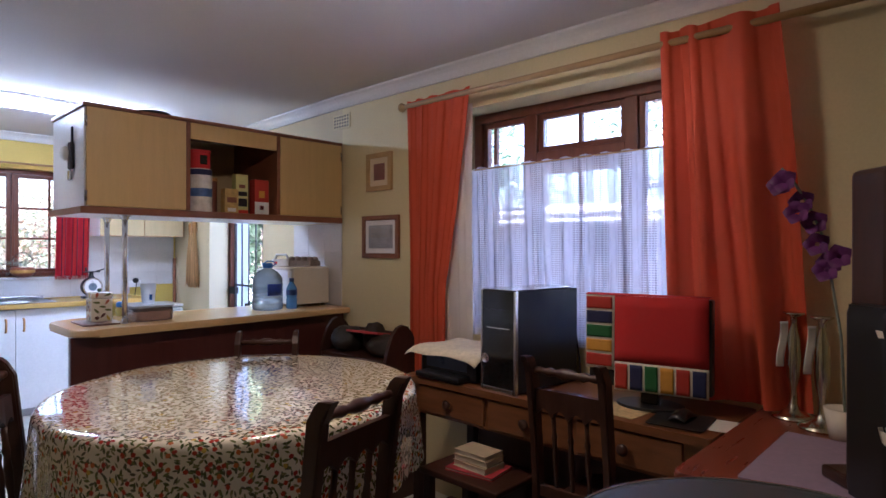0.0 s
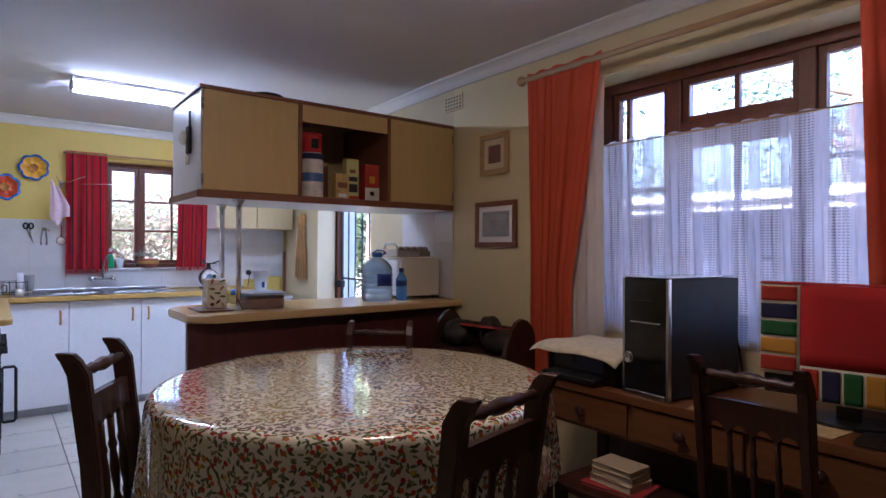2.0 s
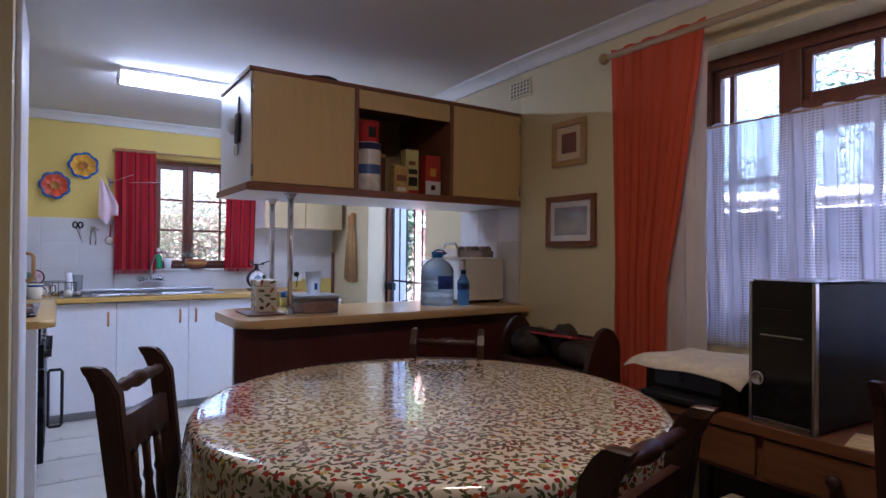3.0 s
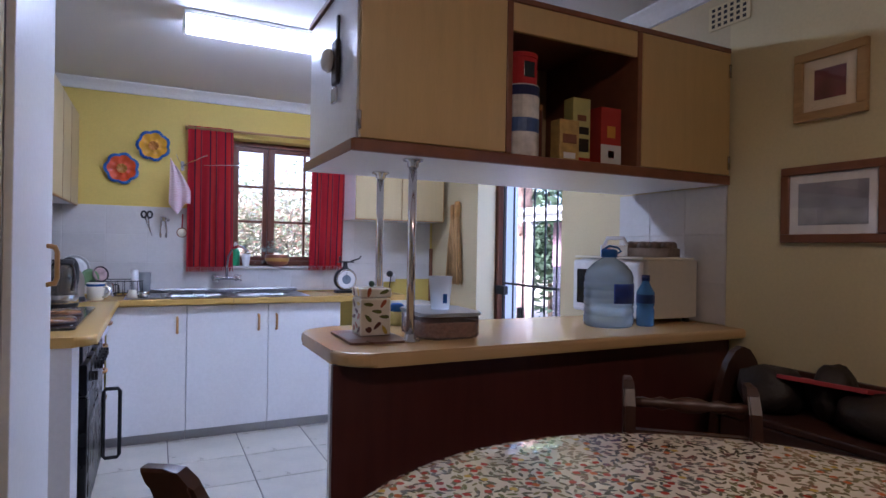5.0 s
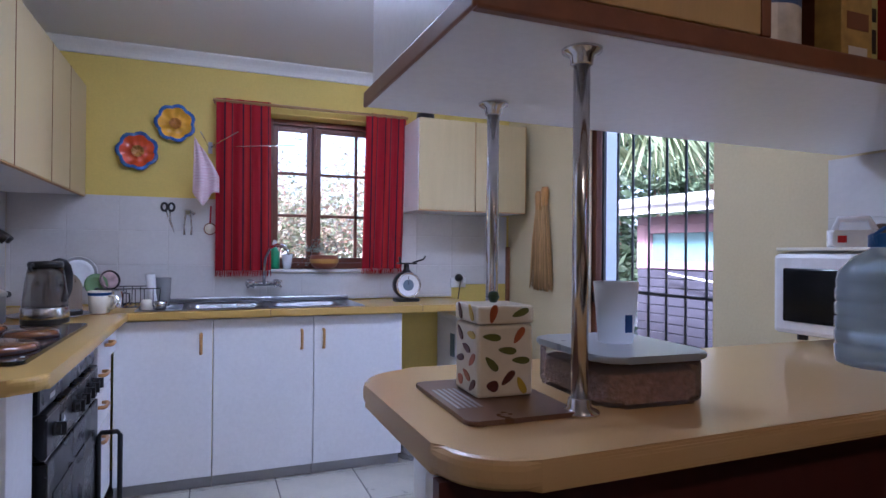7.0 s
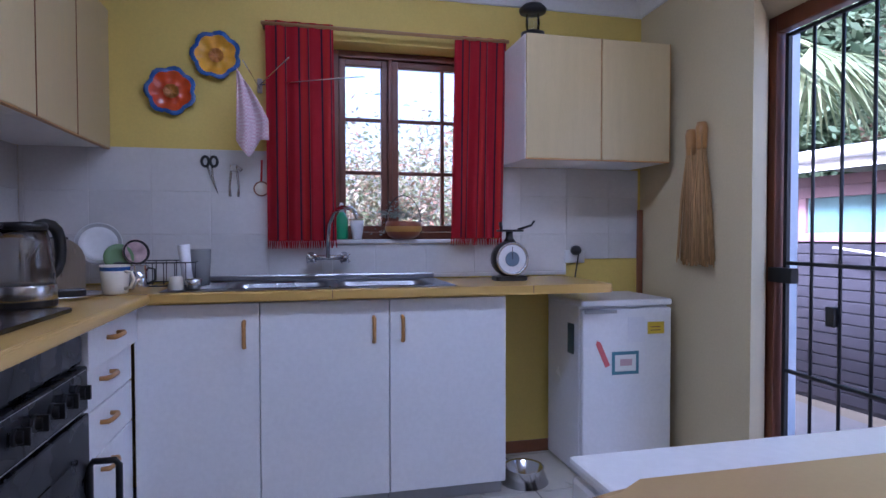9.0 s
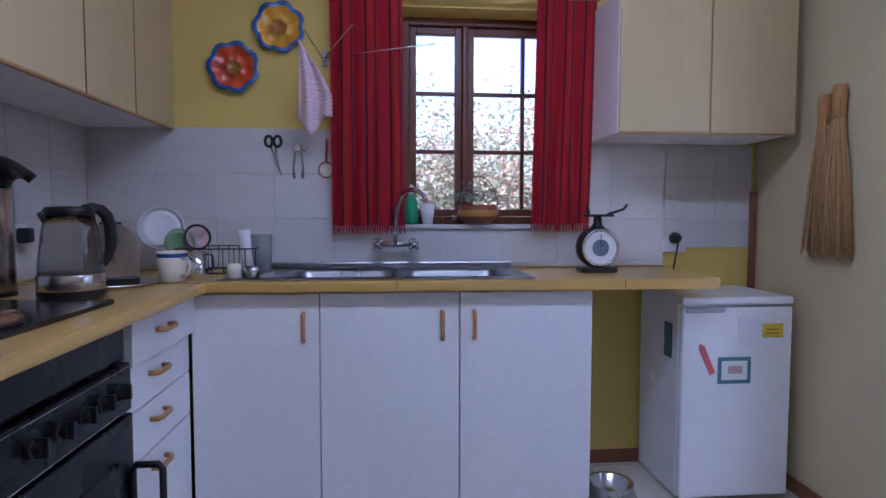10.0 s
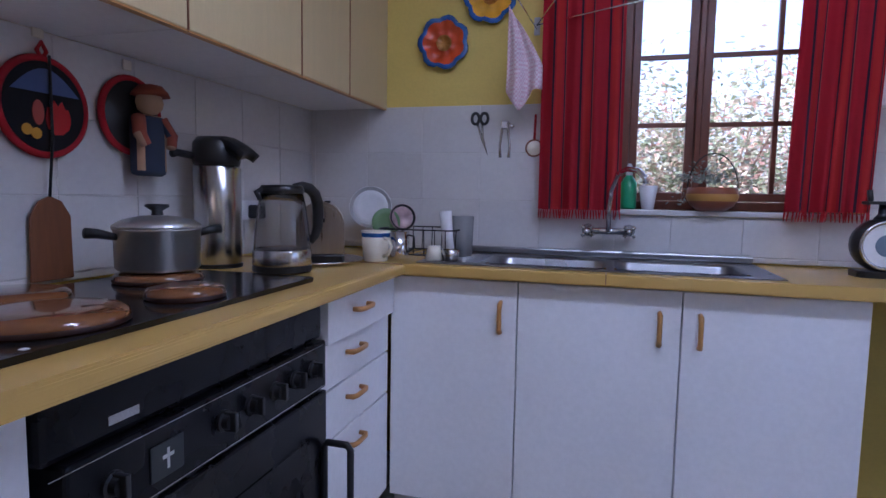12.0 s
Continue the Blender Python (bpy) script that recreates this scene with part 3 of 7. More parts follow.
# fridge
fr = thing("fridge", "small white under-counter fridge with paper notes", "fridge")
FX0, FX1, FY = 2.875, 3.325, 6.72
part("body", box(FX0, FX1, FY + 0.035, YB - 0.03, 0.012, 0.80, 0.006), M_ENAMEL, fr)
d = part("door", box(FX0, FX1, FY, FY + 0.032, 0.02, 0.775, 0.008), M_ENAMEL, fr)
part("top", box(FX0 - 0.003, FX1 + 0.003, FY - 0.002, YB - 0.03, 0.785, 0.815, 0.008), M_ENAMEL, fr)
part("grip", box(FX0 + 0.01, FX0 + 0.17, FY - 0.004, FY + 0.01, 0.755, 0.772, 0.003), M_SHADOWGAP, d)
part("foot", lathe([(0.015, 0), (0.015, 0.012)], 12, m=pose(FX0 + 0.03, FY + 0.06, 0)), M_BLACK, fr)
part("foot", lathe([(0.015, 0), (0.015, 0.012)], 12, m=pose(FX1 - 0.03, FY + 0.06, 0)), M_BLACK, fr)

# ceiling light
ZL = zc(5.635)
lamp = thing("fluorescent_light", "long white fluorescent ceiling light switched on", "ceiling light")
part("housing", box(1.42, 2.66, 5.555, 5.715, ZL - 0.025, ZL - 0.002, 0.003), M_ENAMEL, lamp)
part("diffuser", box(1.43, 2.65, 5.565, 5.705, ZL - 0.075, ZL - 0.026, 0.015), M_TUBE, lamp, "glowing white diffuser")
part("end_cap", box(1.416, 1.4295, 5.56, 5.71, ZL - 0.078, ZL - 0.024, 0.003), M_ENAMEL, lamp)
part("end_cap", box(2.6505, 2.664, 5.56, 5.71, ZL - 0.078, ZL - 0.024, 0.003), M_ENAMEL, lamp)

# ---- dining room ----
# Assumed lamp, kept out of view: added to give the dining room warm light.
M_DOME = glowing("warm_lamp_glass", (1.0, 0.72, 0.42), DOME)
lamp = thing("ceiling_lamp", "assumed round ceiling lamp out of view, added to light the dining room warm", "ceiling light", pose(1.95, 2.55, zc(2.55)))
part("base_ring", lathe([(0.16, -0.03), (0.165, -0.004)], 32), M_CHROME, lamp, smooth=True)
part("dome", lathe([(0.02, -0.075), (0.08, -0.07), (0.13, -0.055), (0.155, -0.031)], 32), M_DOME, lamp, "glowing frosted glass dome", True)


def cloth_flowers():
    """Cream oilcloth printed with scattered pointed leaves, red buds and yellow dots."""
    mt = material("floral_oilcloth", (0.80, 0.75, 0.63), 0.16, var=0.03, scale=4, coat=1.0, bump=0.05, bscale=14)
    n, l, p = nodes_of(mt)
    last = p.inputs["Base Color"].links[0].from_socket
    at = n.new("ShaderNodeAttribute")
    at.attribute_name = "cloth"

    def math_node(kind, a, b=None):
        m = n.new("ShaderNodeMath")
        m.operation = kind
        for k, v in enumerate((a, b)):
            if isinstance(v, (int, float)):
                m.inputs[k].default_value = v
            elif v is not None:
                l.new(v, m.inputs[k])
        return m.outputs[0]

    green = [(0.0, (0.07, 0.09, 0.035)), (0.3, (0.15, 0.17, 0.06)), (0.6, (0.10, 0.10, 0.07)), (0.85, (0.24, 0.22, 0.10))]
    bud = [(0.0, (0.42, 0.045, 0.025)), (0.45, (0.34, 0.03, 0.03)), (0.75, (0.55, 0.15, 0.04)), (0.9, (0.58, 0.42, 0.08))]
    for sc, seed, rx, ry, share, cols in ((40, 0.0, 0.0112, 0.0042, 0.8, green), (44, 3.71, 0.0105, 0.0038, 0.75, green), (48, 8.13, 0.009, 0.003, 0.7, green), (38, 5.37, 0.0072, 0.0075, 0.62, bud)):
        mp = n.new("ShaderNodeVectorMath")
        mp.inputs[1].default_value = (seed, seed * 0.37, 0)
        l.new(at.outputs["Vector"], mp.inputs[0])
        v = n.new("ShaderNodeTexVoronoi")
        v.voronoi_dimensions = "2D"
        v.inputs["Scale"].default_value = sc
        v.inputs["Randomness"].default_value = 0.75
        l.new(mp.outputs[0], v.inputs["Vector"])
        sub = n.new("ShaderNodeVectorMath")
        sub.operation = "SUBTRACT"
        l.new(mp.outputs[0], sub.inputs[0])
        l.new(v.outputs["Position"], sub.inputs[1])
        sep = n.new("ShaderNodeSeparateColor")
        l.new(v.outputs["Color"], sep.inputs[0])
        rot = n.new("ShaderNodeVectorRotate")
        rot.rotation_type = "Z_AXIS"
        l.new(sub.outputs[0], rot.inputs["Vector"])
        l.new(math_node("MULTIPLY", sep.outputs[0], 6.283), rot.inputs["Angle"])
        xyz = n.new("ShaderNodeSeparateXYZ")
        l.new(rot.outputs[0], xyz.inputs[0])
        ex = math_node("MULTIPLY", xyz.outputs[0], 1 / rx)
        ey = math_node("MULTIPLY", math_node("ABSOLUTE", xyz.outputs[1]), 1 / ry)
        shape = math_node("ADD", math_node("MULTIPLY", ex, ex), ey)
        on = math_node("MULTIPLY", math_node("LESS_THAN", shape, 1.0), math_node("LESS_THAN", sep.outputs[2], share))
        ramp = n.new("ShaderNodeValToRGB")
        ramp.color_ramp.interpolation = "CONSTANT"
        els = ramp.color_ramp.elements
        els[0].color = (*cols[0][1], 1)
        els[1].position, els[1].color = cols[1][0], (*cols[1][1], 1)
        for pos, c in cols[2:]:
            e = els.new(pos)
            e.color = (*c, 1)
        l.new(sep.outputs[1], ramp.inputs[0])
        mix = n.new("ShaderNodeMix")
        mix.data_type = "RGBA"
        l.new(on, mix.inputs["Factor"])
        l.new(last, mix.inputs["A"])
        l.new(ramp.outputs[0], mix.inputs["B"])
        last = mix.outputs["Result"]
    l.new(last, p.inputs["Base Color"])
    return mt


M_CLOTH = cloth_flowers()
TC, TR, TZ = (2.003, 3.065), 0.622, 0.85
table = thing("dining_table", "round dark wooden dining table under a floral cloth", "table", pose(TC[0], TC[1], 0))
part("tabletop", slab([(0.595 * math.cos(2 * math.pi * i / 48), 0.595 * math.sin(2 * math.pi * i / 48)) for i in range(48)], 0.81, 0.845, 0.006), M_DARKWOOD, table)
part("pedestal", lathe([(0.10, 0.06), (0.13, 0.10), (0.07, 0.2), (0.09, 0.35), (0.06, 0.5), (0.10, 0.74), (0.14, 0.809)], 24), M_DARKWOOD, table, smooth=True)
for k in range(4):
    a = math.pi / 4 + k * math.pi / 2
    c, s = math.cos(a), math.sin(a)
    part("leg", tube([(0.08 * c, 0.08 * s, 0.12), (0.25 * c, 0.25 * s, 0.10), (0.42 * c, 0.42 * s, 0.03)], [0.04, 0.035, 0.028], 8), M_DARKWOOD, table, smooth=True)


def tablecloth():
    """The cloth's mesh, and for each corner of it where it lies on the cloth spread flat."""
    out = bmesh.new()
    rings, flat = [], []
    N = 192
    rows = [(0.03, 0), (0.3, 0), (0.6, 0), (0.85, 0), (0.95, 0), (0.975, 0.0015), (0.99, 0.006), (1.0, 0.015), (1.004, 0.03), (1.007, 0.06), (1.010, 0.12), (1.014, 0.19), (1.018, 0.26)]
    for f, d in rows:
        ring = []
        for i in range(N):
            a = 2 * math.pi * i / N
            w = d / 0.26
            fold = 1 + w * (0.016 * math.sin(13 * a) + 0.012 * math.sin(21 * a + 1.3) + 0.008 * math.sin(34 * a))
            hem = w * (0.012 * math.sin(17 * a) + 0.010 * math.sin(40 * a + 2))
            wr = 0.0007 * math.sin(9 * a + 14 * f) if d == 0 and f > 0 else 0
            ring.append(out.verts.new((f * TR * fold * math.cos(a), f * TR * fold * math.sin(a), TZ - d - hem + wr)))
            flat.append(((f * TR + d) * math.cos(a), (f * TR + d) * math.sin(a), 0.0))
        rings.append(ring)
    for a, b in zip(rings, rings[1:]):
        for i in range(N):
            j = (i + 1) % N
            out.faces.new((a[i], b[i], b[j], a[j]))
    out.faces.new(rings[0])
    bmesh.ops.recalc_face_normals(out, faces=out.faces)
    return out, flat


cloth_bm, cloth_flat = tablecloth()
cloth = single("tablecloth", cloth_bm, M_CLOTH, "glossy cream oilcloth with small red buds and leaves", "tablecloth", pose(TC[0], TC[1], 0), smooth=True)
cloth.data.attributes.new("cloth", "FLOAT_VECTOR", "POINT").data.foreach_set("vector", [c for v in cloth_flat for c in v])


def dining_chair():
    """Faces local +y; its back stands at y = -0.2."""
    ch = thing("dining_chair", "dark stained wooden chair with a turned spindle back", "chair", group="dining chairs")
    part("seat", slab(rounded(-0.20, 0.20, -0.19, 0.21, (0.03, 0.03, 0.04, 0.04)), 0.43, 0.46, 0.008), M_DARKWOOD, ch)
    for sx in (-1, 1):
        pts = [(sx * 0.185, -0.185, 0.0), (sx * 0.185, -0.195, 0.44), (sx * 0.185, -0.215, 0.70), (sx * 0.185, -0.243, 0.92), (sx * 0.185, -0.262, 0.955), (sx * 0.185, -0.276, 0.972), (sx * 0.185, -0.286, 0.975)]
        out = bmesh.new()
        prev = None
        for (x, y, z), hw, hd in zip(pts, (0.016, 0.02, 0.018, 0.019, 0.018, 0.015, 0.010), (0.02, 0.022, 0.023, 0.026, 0.024, 0.020, 0.012)):
            ring = [out.verts.new((x + a * hw, y + b * hd, z)) for a, b in ((-1, -1), (1, -1), (1, 1), (-1, 1))]
            if prev:
                for k in range(4):
                    out.faces.new((prev[k], prev[(k + 1) % 4], ring[(k + 1) % 4], ring[k]))
            else:
                out.faces.new(list(reversed(ring)))
            prev = ring
        out.faces.new(prev)
        es = [e for e in out.edges if abs(e.verts[0].co.z - e.verts[1].co.z) > 0.02]
        bmesh.ops.bevel(out, geom=es, offset=0.005, segments=2, affect="EDGES")
        part("back_post", out, M_DARKWOOD, ch)
        part("front_leg", lathe([(0.014, 0), (0.02, 0.05), (0.016, 0.08), (0.022, 0.2), (0.016, 0.34), (0.022, 0.36), (0.022, 0.43)], 14, m=pose(sx * 0.17, 0.175, 0)), M_DARKWOOD, ch, smooth=True)
        part("stretcher", tube([(sx * 0.178, -0.18, 0.18), (sx * 0.172, 0.17, 0.18)], 0.011, 8), M_DARKWOOD, ch, smooth=True)
    pr = [0.010, 0.013, 0.010, 0.016, 0.010, 0.017, 0.019, 0.017, 0.010, 0.016, 0.010, 0.013, 0.010]
    part("top_spindle", tube([(-0.172 + 0.344 * i / 12, -0.243, 0.925) for i in range(13)], pr, 10), M_DARKWOOD, ch, smooth=True)
    n = 36
    low = [(-0.172 + 0.344 * i / n, 0.775 + 0.026 * abs(math.sin(2 * math.pi * i / n * 2))) for i in range(n + 1)]
    out = bmesh.new()
    f0, f1 = [], []
    for x, z in low:
        for side, yy in ((f0, -0.236), (f1, -0.216)):
            side.append((out.verts.new((x, yy, z)), out.verts.new((x, yy - 0.008, 0.865))))
    for i in range(n):
        a, b = f0[i], f0[i + 1]
        c, d = f1[i], f1[i + 1]
        out.faces.new((a[0], b[0], b[1], a[1]))
        out.faces.new((d[0], c[0], c[1], d[1]))
        out.faces.new((a[1], b[1], d[1], c[1]))
        out.faces.new((b[0], a[0], c[0], d[0]))
    out.faces.new((f0[0][0], f0[0][1], f1[0][1], f1[0][0]))
    out.faces.new((f0[n][1], f0[n][0], f1[n][0], f1[n][1]))
    bmesh.ops.recalc_face_normals(out, faces=out.faces)
    part("back_rail", out, M_DARKWOOD, ch, "solid rail with a scalloped lower edge")
    part("lower_rail", box(-0.168, 0.168, -0.216, -0.196, 0.505, 0.545, 0.004), M_DARKWOOD, ch)
    sp = [(0.009, 0.545), (0.012, 0.57), (0.008, 0.585), (0.012, 0.62), (0.013, 0.66), (0.009, 0.70), (0.013, 0.715), (0.009, 0.73), (0.010, 0.785)]
    for xx in (-0.085, 0.0, 0.085):
        part("spindle", lathe(sp, 12, m=Matrix.Translation((xx, -0.128, 0)) @ Matrix.Shear("XY", 4, (0, 0)) @ pose(0, 0, 0, 5.5, 0, 0) @ Matrix.Translation((0, -0.02, 0))), M_DARKWOOD, ch, smooth=True)
    part("stretcher", tube([(-0.17, 0.0, 0.18), (0.17, 0.0, 0.18)], 0.011, 8), M_DARKWOOD, ch, smooth=True)
    part("stretcher", tube([(-0.165, 0.172, 0.26), (0.165, 0.172, 0.26)], 0.012, 8), M_DARKWOOD, ch, smooth=True)
    return ch


def chair_at(ob, bx, by, yaw, tall=1.008):
    """Puts a chair so that the middle of its back's top stands over (bx, by), facing yaw degrees from +y."""
    a = radians(yaw)
    return pose(bx - 0.26 * math.sin(a), by + 0.26 * math.cos(a), 0, 0, 0, yaw) @ Matrix.Diagonal((0.84, 1.0, tall, 1.0))


chair = dining_chair()
chair.matrix_basis = chair_at(chair, 1.93, 2.29, 13)
copy_thing(chair, chair_at(chair, 2.572, 2.09, -89))
tagged(copy_thing(chair, chair_at(chair, 1.28, 3.235, -120, 1.02)), "dark wooden spindle chair pushed under the table's passage side")
tagged(copy_thing(chair, chair_at(chair, 2.41, 3.60, 141, 0.965)), "dark wooden spindle chair standing against the breakfast bar")

# desk along the window wall
desk = thing("desk", "orange-brown wooden desk with three drawers under the window", "desk")
D0, D1, DX, DZ = 1.72, 3.07, 2.80, 0.765
part("desktop", slab(rounded(DX, 3.275, D0, D1, (0.01,) * 4), DZ - 0.028, DZ, 0.008), M_OAK, desk)
part("apron", box(DX + 0.022, 3.25, D0 + 0.03, D1 - 0.03, 0.60, DZ - 0.029, 0.002), M_OAK, desk)
for i in range(3):
    y0 = D0 + 0.09 + i * 0.40
    d = part("drawer_front", box(DX + 0.008, DX + 0.0215, y0, y0 + 0.375, 0.615, DZ - 0.035, 0.004), M_OAK, desk)
    part("knob", lathe([(0.008, 0), (0.009, 0.01), (0.019, 0.014), (0.021, 0.022), (0.012, 0.03), (0.001, 0.031)], 16, m=pose(DX + 0.008, y0 + 0.19, 0.672, 0, -90, 0)), M_DARKWOOD, d, "dark round wooden knob", True)
for xx in (DX + 0.045, 3.22):
    for yy in (D0 + 0.055, D1 - 0.055):
        part("leg", box(xx - 0.022, xx + 0.022, yy - 0.022, yy + 0.022, 0, 0.60, 0.004), M_DARKWOOD, desk)
# Added dark sheet before the wall, standing in for the shade under the desk.
part("back_or_shade_panel", box(3.235, 3.25, D0 + 0.08, D1 - 0.08, 0.05, 0.598, 0.002), M_DARKWOOD, desk)
part("foot_rail", box(3.0, 3.03, D0 + 0.08, D1 - 0.08, 0.12, 0.16, 0.004), M_DARKWOOD, desk)

# computer tower
pc = thing("computer_tower", "black desktop computer with a silver-edged front", "computer", pose(2.82, 2.545, DZ, 0, 0, -4))
part("case", box(0.02, 0.42, -0.088, 0.088, 0.004, 0.405, 0.004), material("black_case_paint", (0.007, 0.008, 0.012), 0.55, var=0.2, scale=6), pc)
part("front", box(0.0, 0.0195, -0.088, 0.088, 0.0, 0.41, 0.006), M_GLOSSBLK, pc)
for yy in (-0.088, 0.088):
    part("silver_strip", box(-0.003, 0.016, yy - 0.005, yy + 0.005, 0.004, 0.408, 0.002), M_STEEL, pc)
part("top_strip", box(-0.002, 0.40, -0.083, 0.083, 0.4105, 0.4135, 0.001), M_STEEL, pc)
part("power_ring", lathe([(0.021, 0), (0.021, 0.004), (0.015, 0.006), (0.014, 0.003), (0.001, 0.003)], 24, m=pose(0, 0.068, 0.13, 0, -90, 0)), M_CHROME, pc, smooth=True)
part("drive_line", box(-0.001, 0.003, -0.06, 0.06, 0.255, 0.259), M_STEEL, pc)
part("drive_line", box(-0.001, 0.003, -0.03, 0.06, 0.33, 0.333), M_BLACK, pc)
part("base_strip", box(-0.004, 0.014, -0.08, 0.08, 0.0, 0.02, 0.002), M_STEEL, pc)
single("cable", tube([(3.235, 2.49, 1.05), (3.255, 2.45, 0.98), (3.24, 2.42, 0.86), (3.22, 2.40, 0.77)], 0.004, 6), M_BLACK, "black cable hanging behind the computer", "cable", smooth=True)

# monitor under a cloth
mon = thing("monitor", "flat black monitor on a desk stand", "monitor", pose(3.02, 2.01, DZ, 0, 0, 10))
part("screen", box(-0.025, 0.025, -0.215, 0.215, 0.07, 0.40, 0.006), M_BLACK, mon)
part("neck", box(0.0, 0.03, -0.03, 0.03, 0.012, 0.12, 0.004), M_BLACK, mon)
part("foot", slab([(0.02 + 0.09 * math.cos(i * math.pi / 12), 0.12 * math.sin(i * math.pi / 12)) for i in range(24)], 0.0, 0.012, 0.003), M_BLACK, mon)
M_RED = material("red_cotton", (0.50, 0.022, 0.020), 0.85, var=0.1, scale=12, bump=0.15, bscale=300)
CL = [material(n_, c_, 0.85, var=0.08, scale=14) for n_, c_ in (("navy_cotton", (0.02, 0.025, 0.09)), ("green_cotton", (0.02, 0.12, 0.035)), ("yellow_cotton", (0.60, 0.30, 0.03)), ("brick_cotton", (0.42, 0.035, 0.02)), ("white_cotton", (0.66, 0.62, 0.52)))]
cl = thing("monitor_cloth", "red cloth with patchwork stripes draped over the monitor", "cloth", pose(3.02, 2.01, DZ, 0, 0, 10))


def drape(y0, y1, z0, z1, off):
    return sheet(6, 6, lambda u, v: Vector((-0.029 - off - 0.004 * math.sin(11 * (y0 + (y1 - y0) * u) + 7 * (z0 + (z1 - z0) * v)), y0 + (y1 - y0) * u, z0 + (z1 - z0) * v)), 0.0025)


part("red_panel", drape(-0.205, 0.115, 0.165, 0.404, 0), M_RED, cl, smooth=True)
part("top_fold", sheet(6, 4, lambda u, v: Vector((-0.031 + 0.066 * v, -0.205 + 0.43 * u, 0.4045 + 0.003 * math.sin(math.pi * v))), 0.0025), M_RED, cl, smooth=True)
part("white_ground", drape(0.117, 0.225, 0.13, 0.404, 0), CL[4], cl, smooth=True)
part("white_ground", drape(-0.205, 0.115, 0.06, 0.163, 0), CL[4], cl, smooth=True)
for i, c in enumerate((3, 0, 1, 2, 3)):
    z1 = 0.397 - i * 0.053
    part("patch", drape(0.125, 0.222, z1 - 0.044, z1, 0.003), CL[c], cl, smooth=True)
for i, c in enumerate((3, 0, 1, 2, 3, 0)):
    y1 = 0.112 - i * 0.053
    part("patch", drape(y1 - 0.044, y1, 0.066, 0.156, 0.003), CL[c], cl, smooth=True)

# printer with a lace-edged cloth
pr_ = thing("printer", "low black printer standing on the desk", "printer", pose(2.99, 2.86, DZ, 0, 0, 0))
part("body", box(-0.13, 0.16, -0.17, 0.17, 0.0, 0.125, 0.02), M_BLACK, pr_)
part("tray", box(-0.20, -0.10, -0.13, 0.13, 0.006, 0.03, 0.006), M_BLACK, pr_)
part("front_panel", box(-0.138, -0.131, -0.12, 0.12, 0.045, 0.10, 0.003), material("blue_grey_plastic", (0.08, 0.10, 0.16), 0.3, var=0.06), pr_)
M_DOILY = material("cream_crochet", (0.66, 0.60, 0.46), 0.9, var=0.16, scale=40, bump=0.4, bscale=160)


def doily(u, v):
    x, y = -0.19 + 0.40 * u, -0.21 + 0.42 * v
    ex = max(0, abs(x + 0.0) - 0.14) / 0.06
    ey = max(0, abs(y) - 0.16) / 0.05
    return Vector((x, y, 0.135 - 0.035 * min(1.4, ex) ** 1.5 - 0.02 * min(1.2, ey) ** 1.4 + 0.004 * math.sin(19 * x + 23 * y)))


single("printer_cloth", sheet(20, 20, doily, 0.003), M_DOILY, "cream crocheted cloth lying over the printer", "cloth", pose(2.99, 2.86, DZ), smooth=True)

# small things on the desk
M_CARD = material("cream_patterned_paper", (0.62, 0.48, 0.24), 0.7, var=0.35, scale=45, fine=0.1)
for i, (px, py, rz, lab) in enumerate(((2.90, 2.30, 12, "patterned cream card lying on the desk"), (2.92, 2.08, -6, "patterned cream card beside the monitor foot"))):
    single("card", box(-0.075, 0.075, -0.10, 0.10, 0, 0.002), M_CARD, lab, "card", pose(px, py, DZ + 0.0005, 0, 0, rz))
single("paper", box(-0.07, 0.07, -0.10, 0.10, 0, 0.001), material("white_paper", (0.75, 0.74, 0.70), 0.8, var=0.03), "white sheet of paper under the mouse mat", "paper", pose(2.96, 1.80, DZ + 0.0005, 0, 0, 8))
single("mouse_mat", slab(rounded(-0.10, 0.10, -0.09, 0.09, (0.015,) * 4), 0, 0.004, 0.001), M_BLACK, "black rectangular mouse mat", "mouse mat", pose(2.93, 1.86, DZ + 0.002, 0, 0, 6))
single("mouse", sheet(8, 8, lambda u, v: Vector((-0.055 + 0.11 * u, -0.03 + 0.06 * v, 0.001 + 0.034 * (max(0, math.sin(math.pi * (0.04 + 0.92 * u))) * max(0, math.sin(math.pi * (0.04 + 0.92 * v)))) ** 0.6)), 0.002), M_BLACK, "black computer mouse on its mat", "mouse", pose(2.94, 1.86, DZ + 0.0062, 0, 0, 0), smooth=True)
st = thing("stool", "low dark wooden stool under the desk", "stool", pose(2.80, 2.62, 0))
part("seat", box(-0.15, 0.15, -0.20, 0.20, 0.42, 0.445, 0.006), M_DARKWOOD, st)
for xx in (-0.12, 0.12):
    for yy in (-0.17, 0.17):
        part("leg", box(xx - 0.018, xx + 0.018, yy - 0.018, yy + 0.018, 0, 0.42, 0.003), M_DARKWOOD, st)
BK = [material("book_cover_" + n_, c_, 0.6, var=0.1, scale=12) for n_, c_ in (("red", (0.40, 0.04, 0.05)), ("cream", (0.60, 0.52, 0.38)), ("brown", (0.36, 0.26, 0.14)), ("tan", (0.50, 0.42, 0.28)))]
M_PAGES = material("page_edges", (0.66, 0.60, 0.48), 0.9, var=0.1, scale=200, grain=(1, 1, 30))
z = 0.4455
